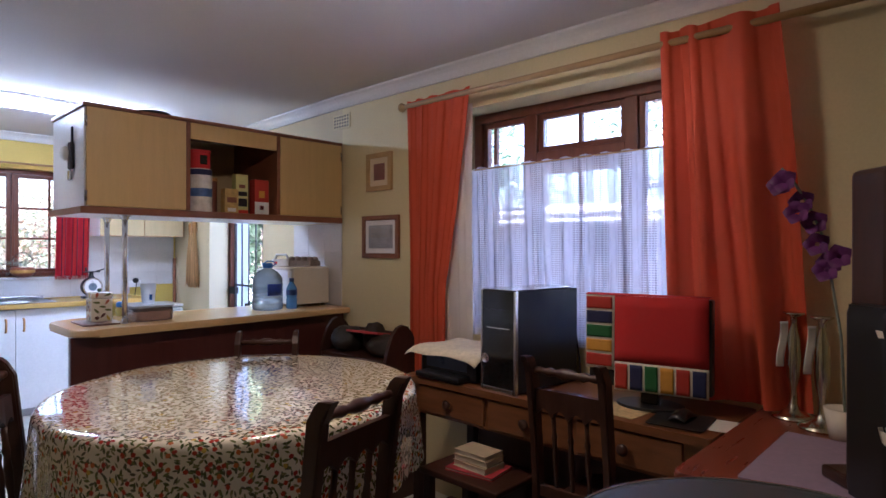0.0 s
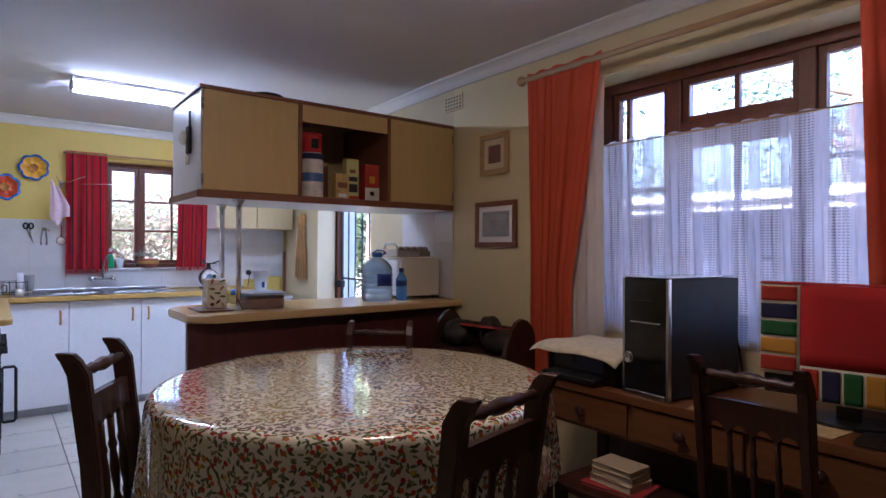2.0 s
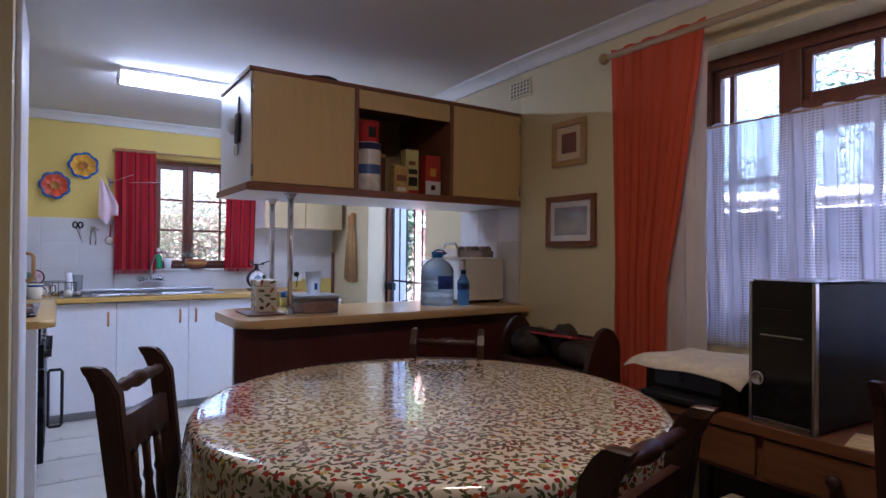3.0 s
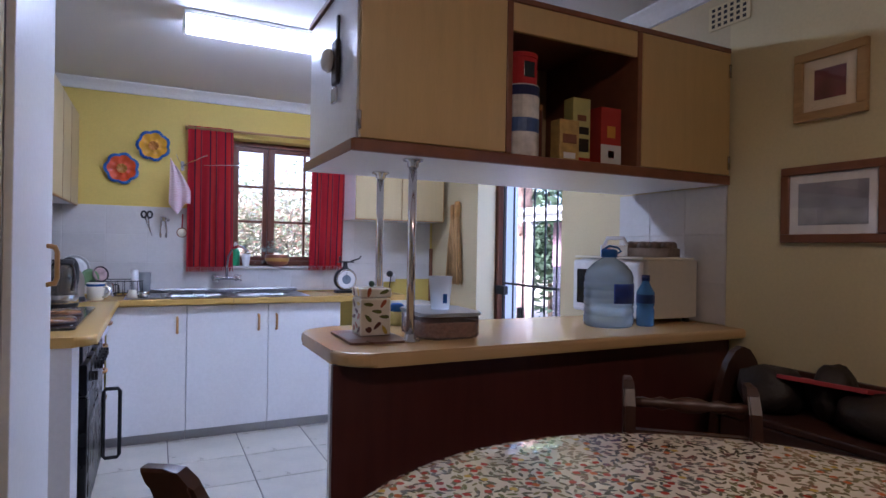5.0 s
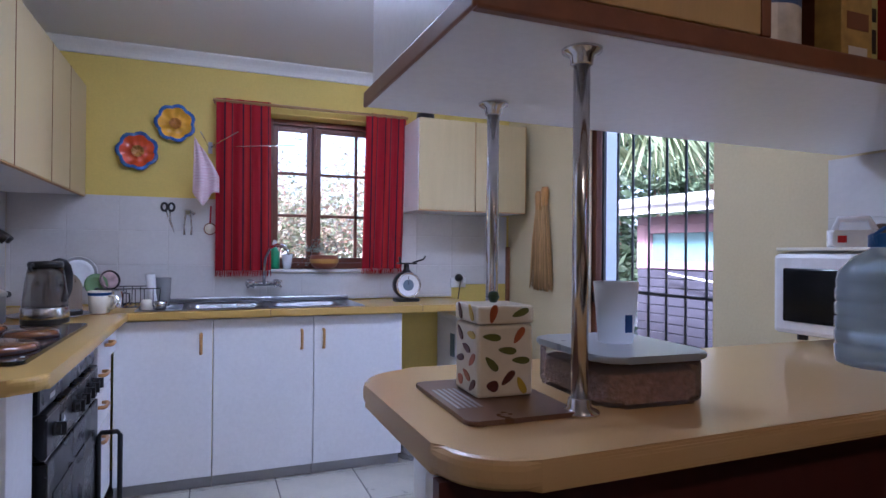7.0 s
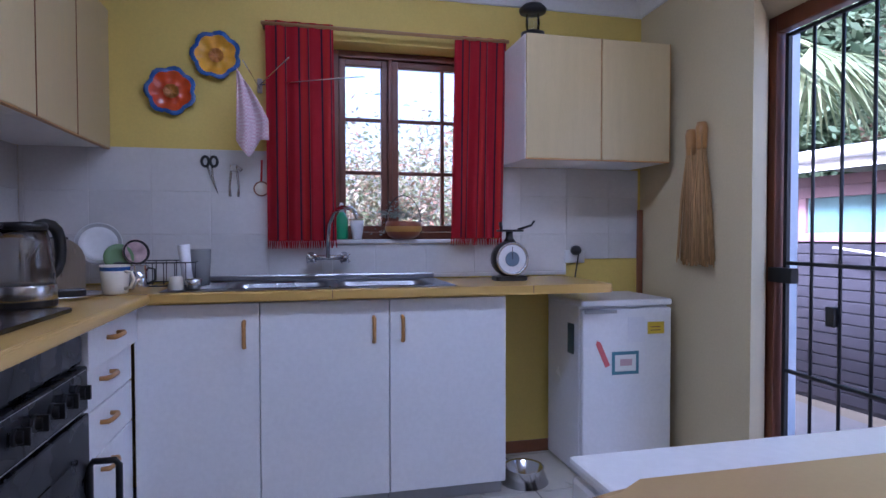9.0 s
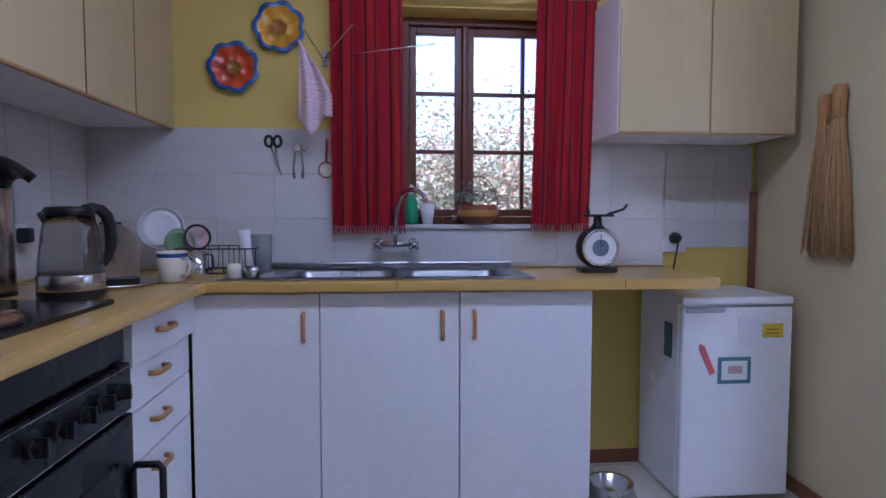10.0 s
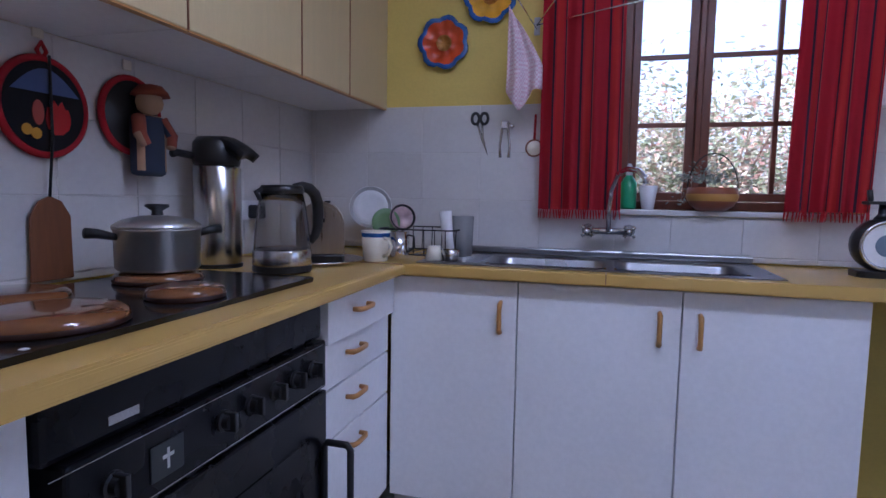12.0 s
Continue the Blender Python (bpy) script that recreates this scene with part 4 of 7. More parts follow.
for i, (w, d, h, rz) in enumerate(((0.16, 0.22, 0.012, 8), (0.12, 0.17, 0.024, -2), (0.115, 0.165, 0.024, 3), (0.115, 0.16, 0.02, 0))):
    b = thing("book", ("red magazine at the bottom of a stack", "thick cream paperback in a stack under the desk", "brown paperback in a stack under the desk", "tan paperback on top of a stack")[i], "book", pose(2.79, 2.62, z, 0, 0, rz), group="books under the desk")
    part("page_block", box(-w / 2 + 0.004, w / 2 - 0.002, -d / 2 + 0.003, d / 2 - 0.003, 0.002, h - 0.002), M_PAGES, b)
    part("cover", box(-w / 2, w / 2, -d / 2, d / 2, 0, 0.0018), BK[i], b)
    part("cover", box(-w / 2, w / 2, -d / 2, d / 2, h - 0.0018, h), BK[i], b)
    part("spine", box(w / 2 - 0.0018, w / 2, -d / 2, d / 2, 0.002, h - 0.002), BK[i], b)
    z += h + 0.0006


# curtains
def curtain(name, label, y0, y1, yb0, yb1, ztop, zbot, xx, folds, mt, amp=0.03, ax="y", swing=None, crease=0.0):
    """Hanging cloth with rounded folds, gathered to y0..y1 at the top and yb0..yb1 below; swing(v) says how
    far the edges have gone over at v, crease how pinched and uneven the pleats are."""
    def f(u, v):
        w = swing(v) if swing else v
        a, b = y0 + (yb0 - y0) * w, y1 + (yb1 - y1) * w
        uu = u + crease * 0.06 * math.sin(2 * math.pi * u + 0.7) + crease * 0.025 * math.sin(9 * u + 3 * v)
        ph = uu * folds * 2 * math.pi
        soft = math.sin(ph + 0.8 * math.sin(2.2 * v)) + 0.35 * math.sin(2.3 * ph + 1.0 + v)
        hard = 1.9 * abs(math.sin(0.5 * ph + 0.5 * v)) ** 0.75 - 1.1 + 0.3 * math.sin(1.7 * ph + 2.5 * v)
        d = amp * (0.3 + 0.7 * min(1, v * (3 - 0.8 * crease))) * (soft * (1 - crease) + hard * crease)
        s = a + (b - a) * u + 0.006 * math.sin(3 * ph + 4 * v)
        z = ztop + (zbot - ztop) * v + (0.006 * math.sin(ph) if v < 0.02 else 0)
        return Vector((xx + d, s, z)) if ax == "y" else Vector((s, xx + d, z))
    return single(name, sheet(folds * 16, 34, f), mt, label, "curtain", smooth=True)


def cloth_mat(name, rgb, translucent=0.25):
    mt = material(name, rgb, 0.9, var=0.06, scale=3, bump=0.12, bscale=400)
    n, l, p = nodes_of(mt)
    tr = n.new("ShaderNodeBsdfTranslucent")
    l.new(p.inputs["Base Color"].links[0].from_socket, tr.inputs[0])
    mx = n.new("ShaderNodeMixShader")
    mx.inputs[0].default_value = translucent
    l.new(p.outputs[0], mx.inputs[1])
    l.new(tr.outputs[0], mx.inputs[2])
    l.new(mx.outputs[0], n["Material Output"].inputs["Surface"])
    return mt


M_CURT = cloth_mat("orange_red_curtain_cotton", (0.62, 0.095, 0.035))
curtain("curtain", "orange-red cotton curtain drawn to the window's far side", 3.0, 3.455, 3.185, 3.425, 2.15, 0.62, 3.18, 4, M_CURT, 0.024, swing=lambda v: min(1.0, 1.5 * v), crease=0.55)
curtain("curtain", "orange-red cotton curtain gathered beside the orchid", 1.625, 2.035, 1.53, 2.0, 2.17, 0.80, 3.175, 3, M_CURT, 0.048, crease=0.9)
curtain("curtain_lining", "pale cream lining hanging behind the orange curtain", 3.03, 3.40, 3.03, 3.40, 2.08, 0.64, 3.232, 3, cloth_mat("cream_lining", (0.66, 0.60, 0.52), 0.15), 0.006)
rod = thing("curtain_rod", "pale wooden curtain rod on brackets", "curtain rod")
M_PALE = material("pale_varnished_wood", (0.46, 0.30, 0.13), 0.45, var=0.15, scale=10, grain=(8, 1, 8))
part("rod", tube([(3.18, 1.10, 2.125), (3.18, 3.47, 2.125)], 0.014, 12), M_PALE, rod, smooth=True)
for yy in (3.44, 1.78, 1.30):
    part("bracket", tube([(3.285, yy, 2.10), (3.22, yy, 2.10), (3.18, yy, 2.108)], 0.012, 8), M_PALE, rod, smooth=True)
part("finial", lathe([(0.014, 0), (0.01, 0.008), (0.022, 0.02), (0.026, 0.032), (0.02, 0.045), (0.004, 0.052)], 16, m=pose(3.18, 3.47, 2.125, -90, 0, 0)), M_PALE, rod, smooth=True)


def lace_mat():
    """White net: threads with holes, denser bands across."""
    mt = bpy.data.materials.new("white_lace_net")
    mt.use_nodes = True
    n, l, p = nodes_of(mt)
    p.inputs["Base Color"].default_value = (0.72, 0.72, 0.78, 1)
    p.inputs["Roughness"].default_value = 0.9
    tr = n.new("ShaderNodeBsdfTranslucent")
    tr.inputs[0].default_value = (0.62, 0.63, 0.74, 1)
    m1 = n.new("ShaderNodeMixShader")
    m1.inputs[0].default_value = 0.6
    l.new(p.outputs[0], m1.inputs[1])
    l.new(tr.outputs[0], m1.inputs[2])
    tp = n.new("ShaderNodeBsdfTransparent")
    tc = n.new("ShaderNodeTexCoord")
    sx = n.new("ShaderNodeSeparateXYZ")
    l.new(tc.outputs["Object"], sx.inputs[0])

    def wave(sock, freq, lo):
        a = n.new("ShaderNodeMath")
        a.operation = "MULTIPLY"
        a.inputs[1].default_value = freq
        l.new(sock, a.inputs[0])
        b = n.new("ShaderNodeMath")
        b.operation = "SINE"
        l.new(a.outputs[0], b.inputs[0])
        c = n.new("ShaderNodeMath")
        c.operation = "GREATER_THAN"
        c.inputs[1].default_value = lo
        l.new(b.outputs[0], c.inputs[0])
        return c.outputs[0]

    rows = wave(sx.outputs["Z"], 2 * math.pi / 0.010, 0.0)
    cols = wave(sx.outputs["Y"], 2 * math.pi / 0.013, -0.5)
    bands = wave(sx.outputs["Y"], 2 * math.pi / 0.11, -0.25)
    nz = n.new("ShaderNodeTexNoise")
    nz.inputs["Scale"].default_value = 9
    l.new(tc.outputs["Object"], nz.inputs["Vector"])

    def op(kind, a, b, v=None):
        m = n.new("ShaderNodeMath")
        m.operation = kind
        l.new(a, m.inputs[0])
        if b is not None:
            l.new(b, m.inputs[1])
        else:
            m.inputs[1].default_value = v
        m.use_clamp = True
        return m.outputs[0]

    hole = op("MULTIPLY", op("MULTIPLY", rows, cols), bands)
    base = op("MULTIPLY", nz.outputs[0], None, 0.22)
    hs = op("MULTIPLY", hole, None, 0.36)
    tot = op("ADD", base, hs)
    mx = n.new("ShaderNodeMixShader")
    l.new(tot, mx.inputs[0])
    l.new(m1.outputs[0], mx.inputs[1])
    l.new(tp.outputs[0], mx.inputs[2])
    l.new(mx.outputs[0], n["Material Output"].inputs["Surface"])
    return mt


M_LACE = lace_mat()
lace = curtain("lace_curtain", "white lace half-curtain hung across the window", 1.70, 3.185, 1.70, 3.17, 1.755, 0.90, 3.275, 15, M_LACE, 0.009)
wire = single("curtain_wire", tube([(3.275, 1.69, 1.752), (3.275, 3.215, 1.745)], 0.004, 6), M_PALE, "thin wire carrying the lace curtain", "curtain wire", smooth=True)


# pictures and vent on the wall
def picture(label, y0, y1, z0, z1, fw, mt, inner, cols):
    pc_ = thing("picture", label, "picture", group="pictures on the dining wall")
    xf = XR - 0.002
    for bb in ((y0, y1, z1 - fw, z1), (y0, y1, z0, z0 + fw), (y0, y0 + fw, z0 + fw, z1 - fw), (y1 - fw, y1, z0 + fw, z1 - fw)):
        part("frame", box(xf - 0.02, xf, *bb, 0.003), mt, pc_)
    part("mount", box(xf - 0.008, xf - 0.004, y0 + fw, y1 - fw, z0 + fw, z1 - fw), material("picture_mount", cols[0], 0.8, var=0.04), pc_)
    part("print", box(xf - 0.0095, xf - 0.0082, y0 + fw + inner, y1 - fw - inner, z0 + fw + inner, z1 - fw - inner), material("picture_print", cols[1], 0.6, var=0.45, scale=14), pc_)
    g_ = part("glass", box(xf - 0.0125, xf - 0.0105, y0 + fw, y1 - fw, z0 + fw, z1 - fw), M_GLASS, pc_)
    g_.visible_shadow = False


picture("small picture in a pale wooden frame", 3.695, 3.925, 1.69, 1.92, 0.03, M_PALE, 0.035, ((0.62, 0.52, 0.36), (0.16, 0.05, 0.06)))
picture("landscape picture in a brown wooden frame", 3.63, 3.965, 1.283, 1.54, 0.028, M_TRIM, 0.03, ((0.66, 0.64, 0.66), (0.22, 0.22, 0.27)))
vent = thing("wall_vent", "cream perforated air brick high on the wall", "vent")
part("plate", box(XR - 0.006, XR - 0.001, 4.105, 4.285, 2.12, 2.215, 0.001), M_WALL, vent)
for i in range(6):
    for j in range(4):
        yy, zz = 4.127 + i * 0.0272, 2.136 + j * 0.021
        # Plate stays uncut: black pieces paint the shade inside each hole.
        part("hole", box(XR - 0.0072, XR - 0.0061, yy - 0.007, yy + 0.007, zz - 0.006, zz + 0.006), M_BLACK, vent)

# ---- kitchen things ----
def striped(name):
    mt = cloth_mat(name, (0.45, 0.012, 0.022), 0.3)
    n, l, p = nodes_of(mt)
    src = p.inputs["Base Color"].links[0].from_socket
    uv = n.new("ShaderNodeAttribute")
    uv.attribute_name = "across"
    ramp = n.new("ShaderNodeValToRGB")
    ramp.color_ramp.interpolation = "CONSTANT"
    els = ramp.color_ramp.elements
    red, navy, orange, grey = (0.42, 0.010, 0.022, 1), (0.025, 0.012, 0.03, 1), (0.49, 0.022, 0.02, 1), (0.30, 0.07, 0.07, 1)
    els[0].color = red
    els[1].position, els[1].color = 0.42, navy
    for pos, c in ((0.50, red), (0.55, orange), (0.78, red), (0.84, navy), (0.88, grey), (0.91, red)):
        e = els.new(pos)
        e.color = c
    m = n.new("ShaderNodeMath")
    m.operation = "FRACT"
    m0 = n.new("ShaderNodeMath")
    m0.operation = "MULTIPLY"
    m0.inputs[1].default_value = 3.0
    l.new(uv.outputs["Fac"], m0.inputs[0])
    l.new(m0.outputs[0], m.inputs[0])
    l.new(m.outputs[0], ramp.inputs[0])
    mix = n.new("ShaderNodeMix")
    mix.data_type, mix.blend_type = "RGBA", "MULTIPLY"
    mix.inputs["Factor"].default_value = 0.0
    l.new(ramp.outputs[0], mix.inputs["A"])
    l.new(src, mix.inputs["B"])
    for s in list(p.inputs["Base Color"].links):
        l.remove(s)
    l.new(mix.outputs["Result"], p.inputs["Base Color"])
    for nd in n:
        if nd.bl_idname == "ShaderNodeBsdfTranslucent":
            l.new(mix.outputs["Result"], nd.inputs[0])
    return mt


M_STRIPE = striped("red_striped_cotton")
M_FRINGE = material("red_fringe", (0.40, 0.012, 0.02), 0.9, var=0.2, scale=30)


def kitchen_curtain(label, x0, x1, xb0, xb1, zt, zb):
    cu = thing("curtain", label, "curtain", group="kitchen curtains")
    nu, nv, folds = 60, 24, 4

    def f(u, v):
        a, b = x0 + (xb0 - x0) * v, x1 + (xb1 - x1) * v
        d = 0.012 * (0.4 + v) * (math.sin(u * folds * 2 * math.pi + v) + 0.3 * math.sin(u * 21 + 2 * v))
        return Vector((a + (b - a) * u, 7.055 + d, zt + (zb - zt) * v))
    me_bm = sheet(nu, nv, f)
    ob = part("cloth", me_bm, M_STRIPE, cu, smooth=True)
    at = ob.data.attributes.new("across", "FLOAT", "POINT")
    at.data.foreach_set("value", [(i // (nv + 1)) / nu for i in range(len(ob.data.vertices))])
    out = bmesh.new()
    rnd = random.Random(4)
    k = int((xb1 - xb0) / 0.009)
    for i in range(k):
        u = (i + 0.5) / k
        p0 = f(u, 1.0)
        dx = rnd.uniform(-0.006, 0.006)
        tube([p0 + Vector((0, 0, 0.004)), p0 + Vector((dx * 0.5, 0, -0.014)), p0 + Vector((dx, 0.002, -0.034))], [0.0022, 0.0032, 0.0016], 5, out)
    part("fringe", out, M_FRINGE, cu, "short red knotted fringe")


kitchen_curtain("red striped curtain with a fringed hem beside the towel rack", 1.508, 1.805, 1.51, 1.815, 2.065, 1.085)
kitchen_curtain("red striped curtain with a fringed hem beside the cupboard", 2.375, 2.635, 2.36, 2.615, 2.06, 1.095)
rod = thing("curtain_rod", "thin grey-brown kitchen curtain rod", "curtain rod")
part("rod", tube([(1.49, 7.055, 2.05), (2.645, 7.055, 2.05)], 0.009, 8), M_RAIL, rod, smooth=True)
for xx in (1.50, 2.638):
    part("bracket", tube([(xx, 7.055, 2.05), (xx, 7.128, 2.05)], 0.006, 6), M_RAIL, rod, smooth=True)


# flower-shaped plates on the wall
def flower_plate(label, px, pz, main, rim):
    pl = thing("wall_plate", label, "plate", pose(px, YB - 0.002, pz, 90, 0, 0), group="flower plates")
    prof = [(0.0, 0.012, 1), (0.018, 0.012, 1), (0.022, 0.018, 0), (0.032, 0.018, 0), (0.036, 0.010, 0), (0.058, 0.014, 0), (0.074, 0.022, 0), (0.084, 0.027, 2), (0.101, 0.032, 2), (0.103, 0.028, 2), (0.06, 0.004, 2), (0.0, 0.002, 2)]
    for nm, idx, mt in (("bowl", (2, 7), main), ("rim", (7, 12), rim), ("centre", (0, 3), material("plate_centre", (0.55, 0.22, 0.03), 0.25, var=0.1))):
        out = bmesh.new()
        rings = []
        for r, h, _ in prof[idx[0]:idx[1] + 0 if idx[1] == 12 else idx[1] + 1]:
            ring = []
            for k in range(72):
                a = 2 * math.pi * k / 72
                w = 1 + (0.13 * abs(math.sin(3.5 * a)) + 0.012 * math.sin(28 * a)) * min(1, r / 0.09) - 0.07 * min(1, r / 0.09)
                rr = max(r, 0.0008) * w
                ring.append(out.verts.new((rr * math.cos(a), rr * math.sin(a), h + 0.004 * math.sin(7 * a) * min(1, r / 0.09))))
            rings.append(ring)
        for a_, b_ in zip(rings, rings[1:]):
            for k in range(72):
                out.faces.new((a_[k], a_[(k + 1) % 72], b_[(k + 1) % 72], b_[k]))
        bmesh.ops.recalc_face_normals(out, faces=out.faces)
        part(nm, out, mt, pl, smooth=True)


M_BLUEGL = material("blue_glaze", (0.035, 0.11, 0.33), 0.2, var=0.25, scale=30, coat=0.3)
flower_plate("orange-red glazed flower plate with a blue rim", 1.108, 1.742, material("orange_glaze", (0.62, 0.075, 0.015), 0.2, var=0.2, scale=24, coat=0.3), M_BLUEGL)
flower_plate("yellow glazed flower plate with a blue rim", 1.295, 1.91, material("yellow_glaze", (0.72, 0.36, 0.02), 0.2, var=0.2, scale=24, coat=0.3), M_BLUEGL)

# towel rack and towel
rk = thing("towel_rack", "small wall rack with thin swinging steel arms", "towel rack")
part("wall_plate", box(1.468, 1.49, YB - 0.014, YB - 0.002, 1.755, 1.82, 0.002), M_SHADOWGAP, rk)
part("arm", tube([(1.479, YB - 0.016, 1.79), (1.93, 6.90, 1.80)], 0.0028, 6), M_CHROME, rk, smooth=True)
part("arm", tube([(1.479, YB - 0.016, 1.79), (1.615, 6.80, 1.83)], 0.0028, 6), M_CHROME, rk, smooth=True)
part("arm", tube([(1.479, YB - 0.016, 1.775), (1.43, 6.88, 1.83)], 0.0028, 6), M_CHROME, rk, smooth=True)
M_TOWEL = material("white_pink_check_cotton", (0.74, 0.62, 0.66), 0.95, var=0.10, scale=60, bump=0.3, bscale=220)
_n, _l, _p = nodes_of(M_TOWEL)
_src = _p.inputs["Base Color"].links[0].from_socket
_tc, _ck, _mx = _n.new("ShaderNodeTexCoord"), _n.new("ShaderNodeTexChecker"), _n.new("ShaderNodeMix")
_ck.inputs["Scale"].default_value = 125.0
_mx.data_type, _mx.blend_type = "RGBA", "MULTIPLY"
_mx.inputs["Factor"].default_value = 0.55
_ck.inputs["Color1"].default_value, _ck.inputs["Color2"].default_value = (1, 1, 1, 1), (0.82, 0.45, 0.55, 1)
_l.new(_tc.outputs["Object"], _ck.inputs["Vector"])
_l.new(_src, _mx.inputs["A"])
_l.new(_ck.outputs["Color"], _mx.inputs["B"])
_l.new(_mx.outputs["Result"], _p.inputs["Base Color"])


def towel(u, v):
    """Pinned by one corner at its top; it opens to one side and ends in a point."""
    left = 1.398 - 0.006 * v
    right = 1.412 + 0.112 * min(1.0, 1.45 * v) ** 0.8
    low = 0.30 + 0.075 * max(0.0, 1 - abs(u - 0.38) / 0.38)
    return Vector((left + (right - left) * u, 6.945 + 0.016 * math.sin(u * 11 + 1.5 * v) * (0.25 + v), 1.815 - low * v - 0.03 * u * (1 - v)))


single("dish_towel", sheet(28, 22, towel, 0.004), M_TOWEL, "pale pink checked dish towel hanging from the rack", "towel", smooth=True)

# hanging utensils
yw = YB - 0.012
sc_ = thing("scissors", "kitchen scissors with black handles hung on the tiles", "scissors", pose(1.262, yw, 1.395, 0, 0, 0))
for sx in (-1, 1):
    ring = [(sx * 0.018 + 0.015 * math.cos(a), 0, 0.045 + 0.022 * math.sin(a)) for a in [i * 2 * math.pi / 14 for i in range(14)]]
    part("handle", tube(ring, 0.0065, 8, closed=True), M_BLACK, sc_, smooth=True)
    part("blade", tube([(sx * 0.010, 0, 0.025), (0.010 + sx * 0.003, 0, -0.03), (0.034, 0, -0.10)], [0.004, 0.005, 0.001], 6), M_STEEL, sc_, smooth=True)
tg = thing("can_opener", "steel hand can opener hung on the tiles", "can opener", pose(1.365, yw, 1.37, 0, 0, 0))
for sx in (-1, 1):
    part("arm", tube([(0, 0, 0.055), (sx * 0.012, 0, 0.03), (sx * 0.020, 0, -0.04), (sx * 0.017, 0, -0.085)], [0.004, 0.006, 0.005, 0.007], 6), M_STEEL, tg, smooth=True)
part("head", box(-0.018, 0.016, -0.010, 0.006, 0.025, 0.06, 0.006), M_CHROME, tg)
part("turn_key", tube([(0.012, -0.012, 0.05), (0.034, -0.02, 0.032)], [0.004, 0.009], 8), M_CHROME, tg, smooth=True)
ss = thing("strainer", "small tea strainer with a red handle", "strainer", pose(1.482, yw, 1.352))
part("ring", tube([(0.032 * math.cos(i * math.pi / 10), 0, -0.03 + 0.032 * math.sin(i * math.pi / 10)) for i in range(20)], 0.0035, 6, closed=True), M_TRIM, ss, smooth=True)
part("mesh", lathe([(0.0, 0.012), (0.018, 0.008), (0.03, 0.0)], 16, m=pose(0, 0.004, -0.03, 90, 0, 0), cap=False), M_CERAM, ss, smooth=True)
part("handle", tube([(0, 0, 0.003), (0.003, 0, 0.10)], 0.005, 6), M_FRINGE, ss, "red handle", True)

# sink and tap
sk = thing("sink", "stainless steel double-bowl sink with drainer", "sink")
SX0, SX1, SY0, SY1 = 1.15, 2.28, 6.665, 7.10
out = bmesh.new()
xs = [SX0, 1.375, 1.775, 1.80, 2.20, SX1]
ys = [SY0, 6.72, 7.0, SY1]
for i in range(5):
    for j in range(3):
        if j == 1 and i in (1, 3):
            continue
        out.faces.new([out.verts.new((x_, y_, 0.9035)) for x_, y_ in ((xs[i], ys[j]), (xs[i + 1], ys[j]), (xs[i + 1], ys[j + 1]), (xs[i], ys[j + 1]))])
bmesh.ops.remove_doubles(out, verts=out.verts, dist=0.0005)
bmesh.ops.solidify(out, geom=out.faces[:], thickness=0.003)
part("rim", out, M_SINK, sk)
for x0, x1 in ((1.375, 1.775), (1.80, 2.20)):
    out = bmesh.new()
    rings = []
    for ins, z in ((-0.004, 0.9055), (0.004, 0.9045), (0.010, 0.895), (0.016, 0.82), (0.04, 0.795)):
        rings.append([out.verts.new((x_, y_, z)) for x_, y_ in rounded(x0 + ins, x1 - ins, 6.72 + ins, 7.0 - ins, (0.05,) * 4, 5)])
    for a_, b_ in zip(rings, rings[1:]):
        n_ = len(a_)
        for k in range(n_):
            out.faces.new((a_[k], a_[(k + 1) % n_], b_[(k + 1) % n_], b_[k]))
    out.faces.new(rings[-1])
    part("bowl", out, M_SINK, sk, smooth=True)
part("upstand", box(SX0, SX1, SY1 - 0.008, SY1 + 0.018, 0.9045, 0.93, 0.006), M_SINK, sk)
for i in range(6):
    part("drain_rib", tube([(1.17, 6.74 + i * 0.045, 0.9045), (1.355, 6.74 + i * 0.045, 0.9045)], 0.004, 6), M_SINK, sk, smooth=True)
tp = thing("mixer_tap", "chrome wall mixer tap with a swan-neck spout", "tap")
part("body", tube([(1.70, 7.06, 1.008), (1.85, 7.06, 1.008)], 0.013, 12), M_CHROME, tp, smooth=True)
for xx in (1.70, 1.85):
    part("wall_union", lathe([(0.025, 0), (0.025, 0.006), (0.014, 0.012), (0.014, 0.07)], 16, m=pose(xx, YB - 0.002, 1.008, 90, 0, 0)), M_CHROME, tp, smooth=True)
    hd = part("handle", lathe([(0.012, 0), (0.016, 0.01), (0.01, 0.03), (0.013, 0.04), (0.004, 0.046)], 12, m=pose(xx, 7.05, 1.008, 90, 0, 0)), M_CHROME, tp, smooth=True)
    for k in range(4):
        a = math.pi / 4 + k * math.pi / 2
        part("spoke", tube([(xx, 7.018, 1.008), (xx + 0.028 * math.cos(a), 7.018, 1.008 + 0.028 * math.sin(a))], [0.005, 0.007], 6), M_CHROME, hd, smooth=True)
sp_ = [(1.775, 7.05, 1.008), (1.775, 7.045, 1.09), (1.78, 7.03, 1.16), (1.80, 6.98, 1.215), (1.83, 6.92, 1.232), (1.865, 6.87, 1.225), (1.885, 6.845, 1.20), (1.89, 6.84, 1.18)]
part("spout", tube(sp_, 0.0095, 10), M_CHROME, tp, smooth=True)

